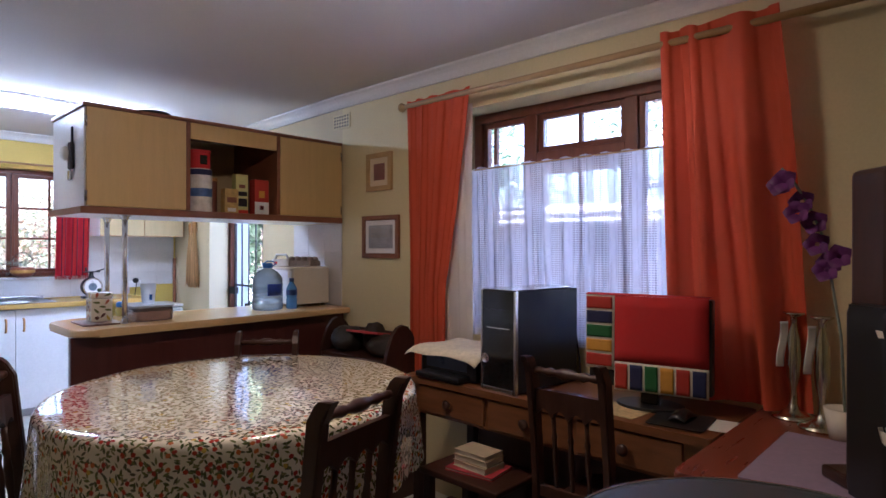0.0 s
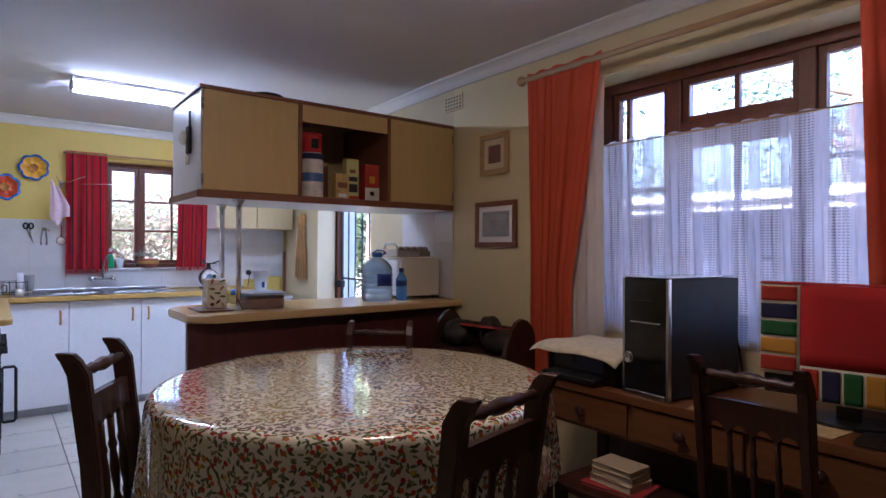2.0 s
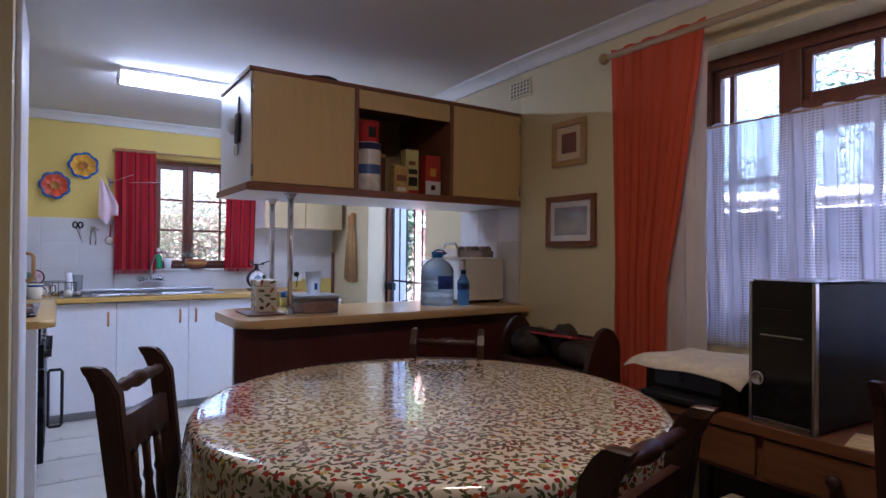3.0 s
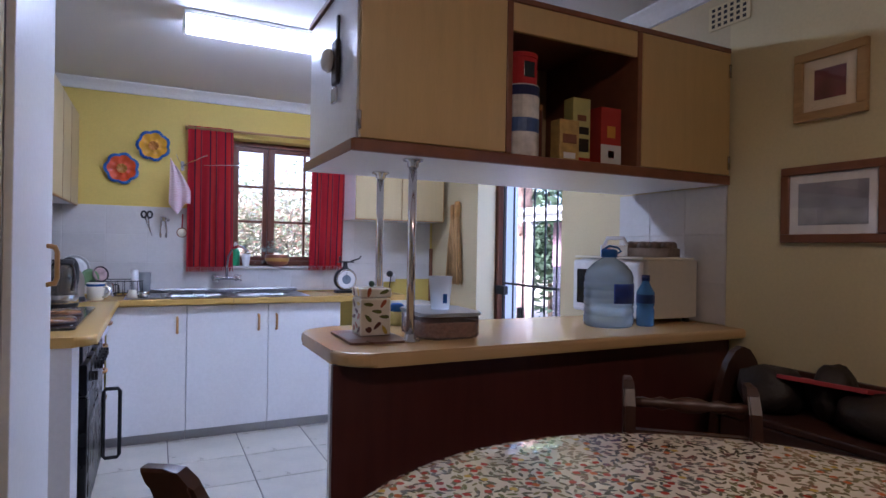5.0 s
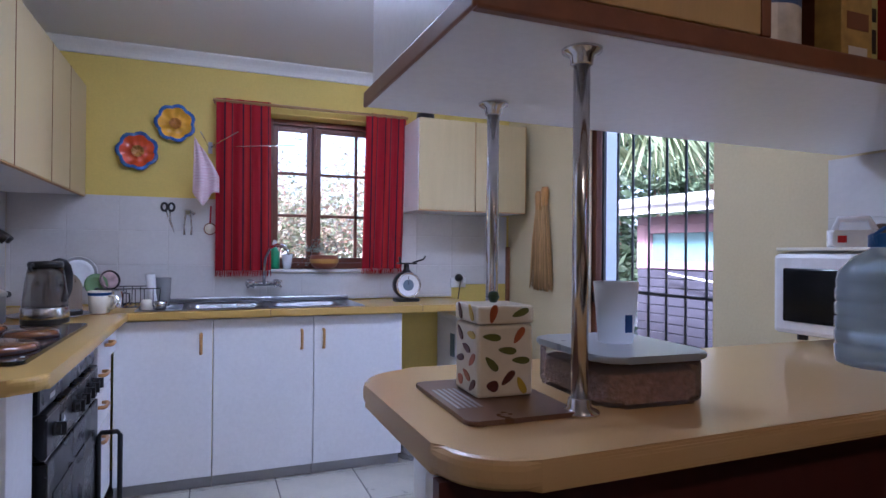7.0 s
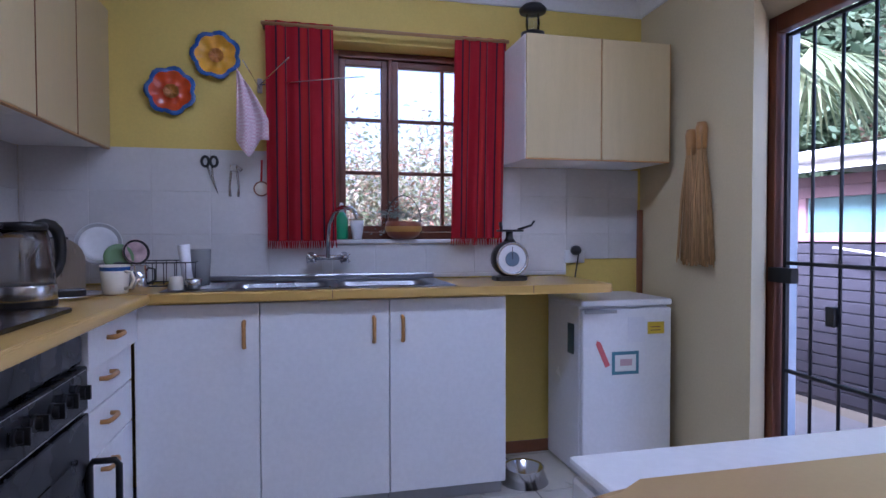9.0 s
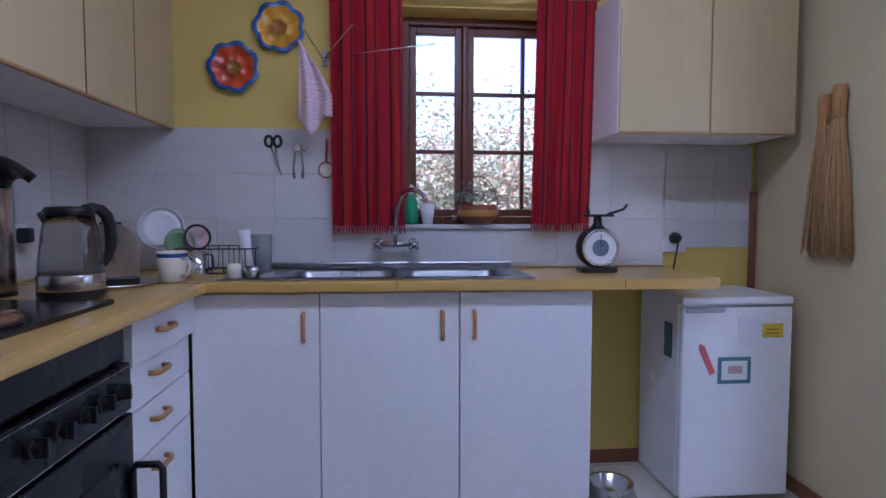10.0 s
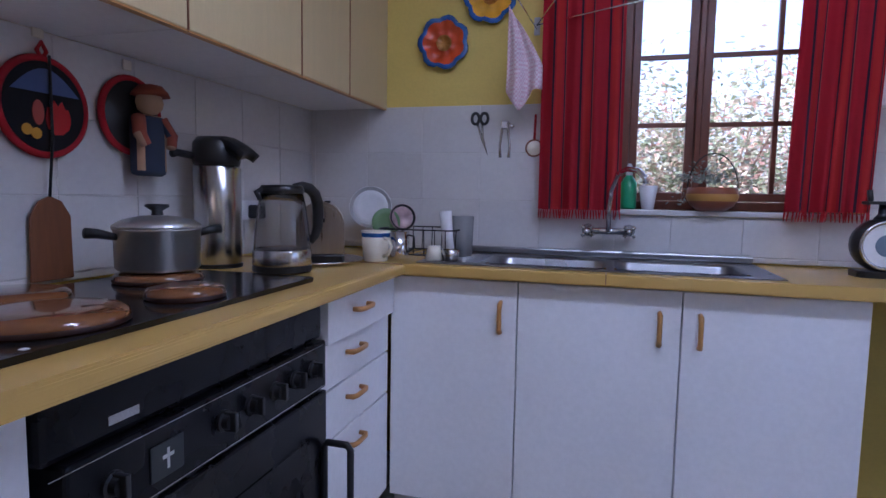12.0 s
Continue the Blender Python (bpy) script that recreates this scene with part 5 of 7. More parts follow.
# kitchen scale
ks = thing("kitchen_scale", "dark kitchen scale with a round dial and pan", "kitchen scale", pose(2.595, 6.90, 0.90))
part("foot", slab(rounded(-0.075, 0.075, -0.05, 0.05, (0.02,) * 4), 0, 0.02, 0.005), M_BLACK, ks)
part("body", lathe([(0.08, -0.035), (0.085, 0.0), (0.08, 0.035)], 28, m=pose(0, 0, 0.10, 90, 0, 0)), M_BLACK, ks, smooth=True)
di = part("dial", lathe([(0.066, 0.0), (0.066, 0.004)], 32, m=pose(0, -0.036, 0.10, 90, 0, 0)), M_ENAMEL, ks, "white round dial")
part("bezel", tube([(0.072 * math.cos(i * math.pi / 18), -0.042, 0.10 + 0.072 * math.sin(i * math.pi / 18)) for i in range(36)], 0.006, 6, closed=True), M_CHROME, ks, smooth=True)
part("inner_disc", lathe([(0.034, 0), (0.034, 0.0015)], 24, m=pose(0, -0.0405, 0.10, 90, 0, 0)), material("blue_grey_disc", (0.16, 0.21, 0.28), 0.4, var=0.1), di)
part("needle", box(-0.0015, 0.0015, -0.0435, -0.0425, 0.10, 0.155), M_BLACK, di)
part("neck", lathe([(0.03, 0.18), (0.018, 0.195), (0.016, 0.225)], 14), M_BLACK, ks, smooth=True)
part("platform", box(-0.055, 0.06, -0.03, 0.03, 0.225, 0.235, 0.003), M_BLACK, ks)
part("pan_arm", tube([(-0.04, 0, 0.235), (-0.045, 0, 0.27)], 0.008, 6), M_BLACK, ks, smooth=True)
part("pan_arm", tube([(0.04, 0, 0.235), (0.10, -0.02, 0.255), (0.115, -0.02, 0.275)], 0.006, 6), M_BLACK, ks, smooth=True)

# socket with plug and cable
so = thing("wall_socket", "white wall socket above the fridge", "socket")
part("plate", box(2.975, 3.085, YB - 0.016, YB - 0.007, 0.965, 1.03, 0.003), M_ENAMEL, so)
pg = thing("plug", "black round plug with its hanging cable", "plug")
part("body", lathe([(0.026, 0), (0.026, 0.02), (0.018, 0.035), (0.012, 0.05)], 16, m=pose(3.03, YB - 0.017, 1.03, 90, 0, 0)), M_BLACK, pg, smooth=True)
part("cable", tube([(3.03, YB - 0.06, 1.025), (3.028, YB - 0.05, 0.98), (3.02, YB - 0.04, 0.90), (3.02, YB - 0.03, 0.84)], 0.004, 6), M_BLACK, pg, smooth=True)

# window sill: plant basket, detergent, cup
pb = thing("plant_pot", "striped round pot with a wire handle and grey plant", "plant pot", pose(2.135, 7.12, 1.075 + 0.015))
out = lathe([(0.045, 0.0), (0.075, 0.02), (0.088, 0.055), (0.085, 0.085), (0.078, 0.085)], 24, cap=True)
part("pot", out, material("terracotta_glaze", (0.26, 0.075, 0.035), 0.4, var=0.2, scale=20), pb, smooth=True)
part("band", lathe([(0.0835, 0.036), (0.0885, 0.048), (0.0893, 0.058), (0.0888, 0.062)], 24, cap=False), material("ochre_band", (0.50, 0.26, 0.06), 0.4, var=0.1), pb, smooth=True)
part("wire_handle", tube([(0.085 * math.cos(a), 0, 0.08 + 0.13 * math.sin(a)) for a in [i * math.pi / 16 for i in range(17)]], 0.0025, 6), M_BLACK, pb, smooth=True)
M_GREYLEAF = material("grey_green_leaf", (0.26, 0.32, 0.28), 0.7, var=0.3, scale=50)


def leaves(n, seed, place, size, flat=0.5):
    """A mesh of n small two-sided leaves; place(rnd) gives each one's middle."""
    rnd = random.Random(seed)
    vs, fs = [], []
    for i in range(n):
        c = place(rnd)
        d = Vector((rnd.gauss(0, 1), rnd.gauss(0, 1), rnd.gauss(0, 1) * flat)).normalized()
        u = d.cross(Vector((rnd.gauss(0, 1), rnd.gauss(0, 1), rnd.gauss(0, 1)))).normalized()
        s = size * rnd.uniform(0.6, 1.4)
        k = len(vs)
        vs += [c - d * s, c + u * s * 0.4, c + d * s, c - u * s * 0.4]
        fs.append((k, k + 1, k + 2, k + 3))
    me = bpy.data.meshes.new("leaves")
    me.from_pydata([tuple(v) for v in vs], [], fs)
    return me


part("foliage", leaves(260, 5, lambda r: Vector((r.gauss(-0.02, 0.055), r.gauss(0, 0.03), 0.10 + abs(r.gauss(0, 0.035)))), 0.009), M_GREYLEAF, pb, "fine grey-green foliage")
part("foliage", leaves(60, 6, lambda r: Vector((-0.09 - abs(r.gauss(0, 0.02)), r.gauss(0, 0.015), 0.05 + r.uniform(-0.03, 0.09))), 0.007), M_GREYLEAF, pb, "trailing grey-green sprig")
bt = thing("detergent_bottle", "green dish soap bottle with a white cap", "bottle", pose(1.845, 7.17, 1.09))
part("body", lathe([(0.026, 0), (0.03, 0.01), (0.03, 0.10), (0.012, 0.13)], 16), material("green_plastic", (0.03, 0.32, 0.14), 0.3, var=0.05), bt, smooth=True)
part("cap", lathe([(0.013, 0.13), (0.013, 0.16), (0.006, 0.175)], 12), M_ENAMEL, bt, smooth=True)
single("cup", lathe([(0.022, 0), (0.034, 0.09), (0.031, 0.09), (0.02, 0.004)], 20), M_ENAMEL, "white plastic cup on the window sill", "cup", pose(1.915, 7.14, 1.09), smooth=True)

# ---- on the stove-side worktop ----
M_CLEAR = clear("clear_glass", (0.93, 0.95, 0.95), 0.03, 0.02)
kt = thing("kettle", "glass electric kettle with a black lid and handle", "kettle", pose(0.875, 6.275, 0.905) @ Matrix.Diagonal((0.95, 0.95, 1.0, 1.0)))
part("base", lathe([(0.085, 0), (0.088, 0.004), (0.088, 0.018)], 28), M_BLACK, kt, smooth=False)
part("band", lathe([(0.086, 0.018), (0.088, 0.022), (0.0875, 0.060), (0.085, 0.064)], 28), M_STEEL, kt, "brushed steel band", True)
out = lathe([(0.084, 0.064), (0.082, 0.10), (0.070, 0.19), (0.062, 0.225), (0.0605, 0.225), (0.0685, 0.19), (0.0805, 0.10), (0.0825, 0.066)], 28, cap=False)
g_ = part("jug", out, glass("kettle_glass", (0.70, 0.69, 0.67), 0.0, 1.4), kt, "clear glass jug", True)
g_.visible_shadow = False
part("lid", lathe([(0.064, 0.222), (0.066, 0.235), (0.06, 0.245), (0.0, 0.248)], 28), M_BLACK, kt, smooth=True)
part("spout", tube([(-0.03, -0.055, 0.235), (-0.04, -0.075, 0.225), (-0.03, -0.07, 0.205)], 0.007, 6), M_BLACK, kt, smooth=True)
part("handle", tube([(0.02, 0.035, 0.240), (0.034, 0.06, 0.244), (0.047, 0.083, 0.238), (0.056, 0.099, 0.222), (0.061, 0.108, 0.195), (0.062, 0.110, 0.16), (0.061, 0.108, 0.125), (0.056, 0.099, 0.098), (0.047, 0.084, 0.08)], [0.012, 0.015, 0.017, 0.018, 0.018, 0.017, 0.016, 0.014, 0.011], 12), M_BLACK, kt, smooth=True)
th = thing("vacuum_flask", "steel pump flask with a black top", "flask", pose(0.625, 6.32, 0.90))
part("body", lathe([(0.068, 0), (0.07, 0.005), (0.07, 0.30), (0.062, 0.31)], 28), M_STEEL, th, smooth=True)
part("top", lathe([(0.066, 0.308), (0.07, 0.32), (0.068, 0.375), (0.055, 0.392), (0.0, 0.395)], 28), M_BLACK, th, smooth=True)
part("spout", sheet(6, 8, lambda u, v: Vector((0.02 + 0.10 * u, -0.045 + 0.09 * v, 0.385 - 0.045 * u * u + 0.012 * math.sin(math.pi * v))), 0.03), M_BLACK, th, smooth=True)
part("handle", tube([(-0.04, -0.06, 0.335), (-0.05, -0.11, 0.34), (-0.05, -0.13, 0.335)], 0.011, 8), M_BLACK, th, smooth=True)
part("foot_ring", lathe([(0.072, 0), (0.072, 0.012)], 28), M_BLACK, th)
tr_ = thing("tray", "round dark steel tray under the toaster", "tray", pose(0.83, 6.56, 0.9005))
part("plate", lathe([(0.14, 0), (0.155, 0.004), (0.16, 0.012), (0.155, 0.012), (0.14, 0.006), (0.0, 0.005)], 36), M_STEEL, tr_, smooth=True)
to = thing("toaster", "brushed steel toaster on a black base", "toaster", pose(0.85, 6.56, 0.909, 0, 0, -64))
part("base", box(-0.125, 0.125, -0.075, 0.075, 0.0, 0.03, 0.008), M_BLACK, to)


def arch(x0, x1, w, z0, h, bm=None):
    out_ = bm or bmesh.new()
    pf = [(-w, z0), (-w, h * 0.6)] + [(-w * math.cos(a), h * 0.6 + h * 0.4 * math.sin(a)) for a in [i * math.pi / 12 for i in range(1, 12)]] + [(w, h * 0.6), (w, z0)]
    a_ = [out_.verts.new((x0, y_, z_)) for y_, z_ in pf]
    b_ = [out_.verts.new((x1, y_, z_)) for y_, z_ in pf]
    n_ = len(pf)
    for k in range(n_):
        out_.faces.new((a_[k], a_[(k + 1) % n_], b_[(k + 1) % n_], b_[k]))
    out_.faces.new(a_), out_.faces.new(list(reversed(b_)))
    bmesh.ops.recalc_face_normals(out_, faces=out_.faces)
    return out_


M_TOAST = material("warm_brushed_steel", (0.42, 0.37, 0.32), 0.3, 1.0, var=0.08, scale=10, grain=(1, 12, 1))
part("shell", arch(-0.105, 0.105, 0.075, 0.03, 0.195), M_TOAST, to, smooth=False)
part("end_cap", arch(-0.12, -0.106, 0.07, 0.03, 0.185), M_TOAST, to)
part("end_cap", arch(0.106, 0.12, 0.07, 0.03, 0.185), M_TOAST, to)
part("lever", box(0.12, 0.15, -0.015, 0.015, 0.13, 0.145, 0.004), M_BLACK, to)
# Black strips on the closed shell paint the shade inside the bread slots.
part("slot_shade", box(-0.08, 0.08, -0.03, -0.012, 0.19, 0.197), M_BLACK, to)
part("slot_shade", box(-0.08, 0.08, 0.012, 0.03, 0.19, 0.197), M_BLACK, to)
mg = thing("mug", "white mug with a blue band beside the toaster", "mug", pose(1.005, 6.66, 0.9005))
out = lathe([(0.038, 0), (0.042, 0.004), (0.050, 0.105), (0.047, 0.105), (0.039, 0.008), (0.0, 0.006)], 28)
part("body", out, M_CERAM, mg, smooth=True)
part("band", lathe([(0.0487, 0.084), (0.0500, 0.098)], 28, cap=False), M_BLUEGL, mg, smooth=True)
part("handle", tube([(0.040, -0.024, 0.082), (0.064, -0.036, 0.08), (0.075, -0.043, 0.055), (0.060, -0.034, 0.026), (0.038, -0.022, 0.02)], 0.0055, 8), M_CERAM, mg, smooth=True)
dk = thing("dish_rack", "dark wire dish rack on the drainer", "dish rack", pose(1.10, 6.88, 0.905))
for z in (0.01, 0.10):
    part("hoop", tube([(x_, y_, z) for x_, y_ in rounded(-0.14, 0.15, -0.10, 0.14, (0.03,) * 4, 4)], 0.0028, 6, closed=True), M_IRON, dk, smooth=True)
for i in range(7):
    xx = -0.12 + i * 0.04
    part("wire", tube([(xx, -0.10, 0.10), (xx, -0.095, 0.01), (xx, 0.13, 0.01), (xx, 0.14, 0.10)], 0.002, 5), M_IRON, dk, smooth=True)
for i in range(4):
    yy = -0.06 + i * 0.05
    part("wire", tube([(0.15, yy, 0.10), (0.145, yy, 0.01)], 0.002, 5), M_IRON, dk, smooth=True)


def dinner_plate(label, m, r, mt, rim=None):
    pl = thing("plate", label, "plate", m, group="drying plates")
    part("disc", lathe([(0.0, 0.004), (r * 0.6, 0.004), (r, 0.018), (r, 0.022), (r * 0.6, 0.009), (0.0, 0.009)], 36), mt, pl, smooth=True)
    if rim:
        part("rim_band", lathe([(r * 0.82, 0.0165), (r * 0.97, 0.0222)], 36, cap=False), rim, pl, smooth=True)


dinner_plate("white plate with a dark rim standing in the rack", pose(0.862, 6.955, 1.075, 76, 0, 15), 0.085, M_ENAMEL, M_SHADOWGAP)
dinner_plate("green plate standing in the rack", pose(0.945, 6.90, 1.02, 80, 0, 30), 0.055, material("green_glaze", (0.14, 0.25, 0.10), 0.4, var=0.1))
dinner_plate("black and pink patterned plate in the rack", pose(1.0, 6.93, 1.04, 78, 0, 35), 0.052, material("pink_pattern_glaze", (0.45, 0.30, 0.30), 0.3, var=0.5, scale=30), M_BLACK)
fl_ = thing("pot", "small steel milk pot with a handle", "pot", pose(1.06, 6.74, 0.9045))
part("body", lathe([(0.035, 0), (0.037, 0.004), (0.037, 0.095), (0.034, 0.095), (0.034, 0.006), (0.0, 0.005)], 24), M_CHROME, fl_, smooth=True)
part("handle", tube([(0.037, -0.005, 0.085), (0.06, -0.01, 0.08), (0.062, -0.01, 0.04), (0.037, -0.005, 0.025)], 0.004, 6), M_BLACK, fl_, smooth=True)
gl = single("tumbler", lathe([(0.034, 0), (0.041, 0.15), (0.039, 0.15), (0.032, 0.004), (0.0, 0.004)], 24), clear("frosted_plastic", (0.96, 0.97, 0.98), 0.45, 0.2), "clear plastic tumbler upside by the tiles", "tumbler", pose(1.255, 6.90, 0.9045), smooth=True)
gl.visible_shadow = False
single("brush_cup", lathe([(0.024, 0), (0.02, 0.07), (0.024, 0.17), (0.021, 0.17), (0.0, 0.16)], 18), M_ENAMEL, "tall white plastic funnel leaning by the tiles", "cup", pose(1.215, 6.86, 0.9045, 4, -5, 0), smooth=True)
single("sponge_pot", lathe([(0.032, 0), (0.022, 0.05), (0.0, 0.052)], 16), M_CERAM, "small cream pot by the sink", "pot", pose(1.195, 6.73, 0.9045), smooth=True)
single("ramekin", lathe([(0.022, 0), (0.033, 0.04), (0.030, 0.04), (0.02, 0.006), (0.0, 0.005)], 20), M_STEEL, "small steel bowl by the sink", "bowl", pose(1.258, 6.725, 0.9045), smooth=True)


# hob covers, pot, wall hangings over the stove
def hob_cover(px, py, r, label):
    hcv = thing("hob_cover", label, "hob cover", pose(px, py, 0.9125), group="hob covers")
    part("disc", lathe([(r * 0.98, 0), (r, 0.006), (r * 0.98, 0.016), (r * 0.9, 0.022), (r * 0.5, 0.027), (0, 0.028)], 48), M_BROWNGL, hcv, smooth=True)
    part("edge_ring", lathe([(r * 1.005, 0.001), (r * 1.012, 0.005), (r * 1.005, 0.009)], 48, cap=False), M_DARKWOOD, hcv, smooth=True)


hob_cover(0.905, 5.51, 0.125, "large amber enamel hob cover")
hob_cover(0.945, 5.79, 0.078, "small amber enamel hob cover")
hob_cover(0.735, 5.95, 0.10, "amber enamel hob cover under the pot")
hob_cover(0.69, 5.62, 0.10, "amber enamel hob cover near the wall")
M_PAN = material("polished_pan_steel", (0.66, 0.65, 0.63), 0.36, 0.9, var=0.05, scale=6)
pt = thing("saucepan", "steel saucepan with a glass lid on the hob", "saucepan", pose(0.735, 5.95, 0.941))
part("body", lathe([(0.088, 0), (0.094, 0.006), (0.096, 0.095), (0.10, 0.098), (0.096, 0.10), (0.0, 0.099)], 36), M_PAN, pt, smooth=True)
lid = part("lid", lathe([(0.099, 0.101), (0.099, 0.106), (0.08, 0.118), (0.04, 0.128), (0.0, 0.13)], 36), M_PAN, pt, smooth=True)
part("knob", lathe([(0.014, 0.129), (0.012, 0.14), (0.028, 0.15), (0.026, 0.156), (0.0, 0.157)], 20), M_BLACK, lid, smooth=True)
for s in (-1, 1):
    part("handle", tube([(s * 0.035, s * 0.085, 0.08), (s * 0.055, s * 0.12, 0.09), (s * 0.065, s * 0.145, 0.092)], [0.008, 0.011, 0.012], 8), M_BLACK, pt, smooth=True)
pm = thing("pot_holder", "round dark pot holder with a red edge and rooster patch", "pot holder", pose(XL + 0.014, 5.845, 1.315, 0, 90, 0))
part("pad", lathe([(0.0, 0.0), (0.10, 0.0), (0.108, 0.008), (0.10, 0.016), (0.0, 0.018)], 36), material("black_cotton", (0.012, 0.012, 0.016), 0.9, var=0.2), pm, smooth=True)
part("binding", tube([(0.108 * math.cos(i * math.pi / 20), 0.108 * math.sin(i * math.pi / 20), 0.009) for i in range(40)], 0.009, 8, closed=True), M_FRINGE, pm, "dark red binding", True)
part("sky_patch", slab([(-0.03 - 0.055 * math.sin(math.pi * i / 12), -0.085 + 0.17 * i / 12) for i in range(13)], 0.0183, 0.0195), material("blue_patch", (0.10, 0.14, 0.30), 0.9, var=0.1), pm)
part("bird_patch", slab([(0.025 + 0.036 * math.cos(i * math.pi / 10) * (1 + 0.2 * math.sin(3 * i)), 0.028 + 0.032 * math.sin(i * math.pi / 10)) for i in range(20)], 0.0183, 0.0205), M_RED, pm)
part("bird_patch", slab([(0.015 + 0.028 * math.cos(i * math.pi / 8), -0.022 + 0.014 * math.sin(i * math.pi / 8)) for i in range(16)], 0.0183, 0.0205), material("pink_patch", (0.50, 0.10, 0.08), 0.9, var=0.1), pm)
for a_, b_ in ((0.055, -0.05), (0.062, -0.028)):
    part("flower_patch", lathe([(0.013, 0.0183), (0.013, 0.02), (0.0, 0.021)], 10, m=pose(a_, b_, 0)), CL[2], pm)
part("hanging_loop", tube([(-0.108, 0.0, 0.01), (-0.125, -0.012, 0.01), (-0.145, 0.0, 0.01), (-0.125, 0.012, 0.01), (-0.108, 0.0, 0.01)], 0.005, 6), M_FRINGE, pm, smooth=True)
fs_ = thing("spatula", "brown wooden spatula hung under the pot holder", "spatula", pose(XL + 0.02, 5.85, 0))
part("blade", slab([(-0.055, 0.0), (0.055, 0.0), (0.052, 0.15), (0.03, 0.185), (0.0, 0.198), (-0.03, 0.185), (-0.052, 0.15)], 0, 0.006, 0.002), material("brown_wood", (0.20, 0.075, 0.03), 0.5, var=0.2, scale=8, grain=(10, 1, 1)), fs_).matrix_basis = Matrix(((0, 0, 1, 0.0), (1, 0, 0, 0), (0, 1, 0, 0.915), (0, 0, 0, 1)))
part("handle", tube([(0.004, 0, 1.11), (0.02, 0, 1.24), (0.02, 0, 1.43)], 0.0035, 6), M_IRON, fs_, smooth=True)
ph2 = thing("pot_holder", "round dark pot holder with a red edge behind the doll", "pot holder", pose(XL + 0.014, 6.10, 1.33, 0, 90, 0))
part("pad", lathe([(0.0, 0.0), (0.09, 0.0), (0.098, 0.008), (0.09, 0.016), (0.0, 0.018)], 32), M_BLACK, ph2, smooth=True)
part("binding", tube([(0.098 * math.cos(i * math.pi / 18), 0.098 * math.sin(i * math.pi / 18), 0.009) for i in range(36)], 0.009, 8, closed=True), M_FRINGE, ph2, "dark red binding", True)


def doll():
    """One plain mesh: dress, round head, hat brim and two arms."""
    out_ = bmesh.new()
    box(0.0, 0.045, -0.05, 0.05, -0.11, 0.055, 0.014, out_)
    bmesh.ops.create_icosphere(out_, subdivisions=2, radius=0.036, matrix=Matrix.Translation((0.03, 0.0, 0.088)))
    lathe([(0.05, 0.0), (0.045, 0.012), (0.03, 0.028), (0.0, 0.034)], 16, out_, pose(0.03, 0.004, 0.105))
    for s_ in (-1, 1):
        tube([(0.03, s_ * 0.04, 0.045), (0.05, s_ * 0.058, 0.0), (0.058, s_ * 0.045, -0.03)], [0.018, 0.017, 0.014], 8, out_)
    for fc in out_.faces:
        z_ = sum((v.co.z for v in fc.verts)) / len(fc.verts)
        y_ = abs(sum((v.co.y for v in fc.verts)) / len(fc.verts))
        x_ = sum((v.co.x for v in fc.verts)) / len(fc.verts)
        fc.material_index = 2 if z_ > 0.104 else 1 if z_ > 0.052 and y_ < 0.04 else 3 if x_ > 0.012 and y_ > 0.034 and -0.012 < z_ < 0.07 else 1 if x_ > 0.03 and y_ > 0.03 and -0.05 < z_ <= -0.012 else 0
    me = bpy.data.meshes.new("doll")
    out_.to_mesh(me)
    out_.free()
    for m_ in (material("navy_dress", (0.03, 0.04, 0.07), 0.9, var=0.15, scale=60), material("tan_felt", (0.46, 0.29, 0.17), 0.9, var=0.06), material("rust_felt", (0.28, 0.065, 0.03), 0.9, var=0.12), material("rust_sleeve", (0.32, 0.075, 0.04), 0.9, var=0.1)):
        me.materials.append(m_)
    return me


single("rag_doll", doll(), None, "rag doll in a rust hat hung on the tiles", "doll", pose(XL + 0.036, 6.12, 1.278), smooth=True)
for yy, zz in ((5.845, 1.475), (6.10, 1.455)):
    single("wall_hook", box(XL + 0.011, XL + 0.018, yy - 0.014, yy + 0.014, zz - 0.006, zz + 0.022, 0.003), M_CERAM, "small cream stick-on hook above the stove", "hook", group="hooks over the stove")
so = thing("wall_socket", "white wall socket behind the kettle", "socket")
part("plate", box(XL + 0.0105, XL + 0.018, 6.60, 6.70, 1.03, 1.10, 0.002), M_ENAMEL, so)
part("plug", box(XL + 0.0182, XL + 0.06, 6.63, 6.67, 1.035, 1.085, 0.008), M_BLACK, so)

# broom heads on the wall
M_STRAW = material("straw", (0.52, 0.31, 0.12), 0.8, var=0.3, scale=14, grain=(20, 20, 1), bump=0.3, bscale=120)
_n, _l, _p = nodes_of(M_STRAW)
_src = _p.inputs["Base Color"].links[0].from_socket
_geo, _mr, _sc = _n.new("ShaderNodeNewGeometry"), _n.new("ShaderNodeMapRange"), _n.new("ShaderNodeVectorMath")
_mr.inputs["To Min"].default_value, _mr.inputs["To Max"].default_value = 0.7, 1.2
_sc.operation = "SCALE"
_l.new(_geo.outputs["Random Per Island"], _mr.inputs[0])
_l.new(_src, _sc.inputs[0])
_l.new(_mr.outputs[0], _sc.inputs["Scale"])
_l.new(_sc.outputs[0], _p.inputs["Base Color"])
br = thing("hand_broom", "pair of straw hand brooms hanging on the wall", "broom", LEAN @ pose(-0.028, 2.40, 0.99))
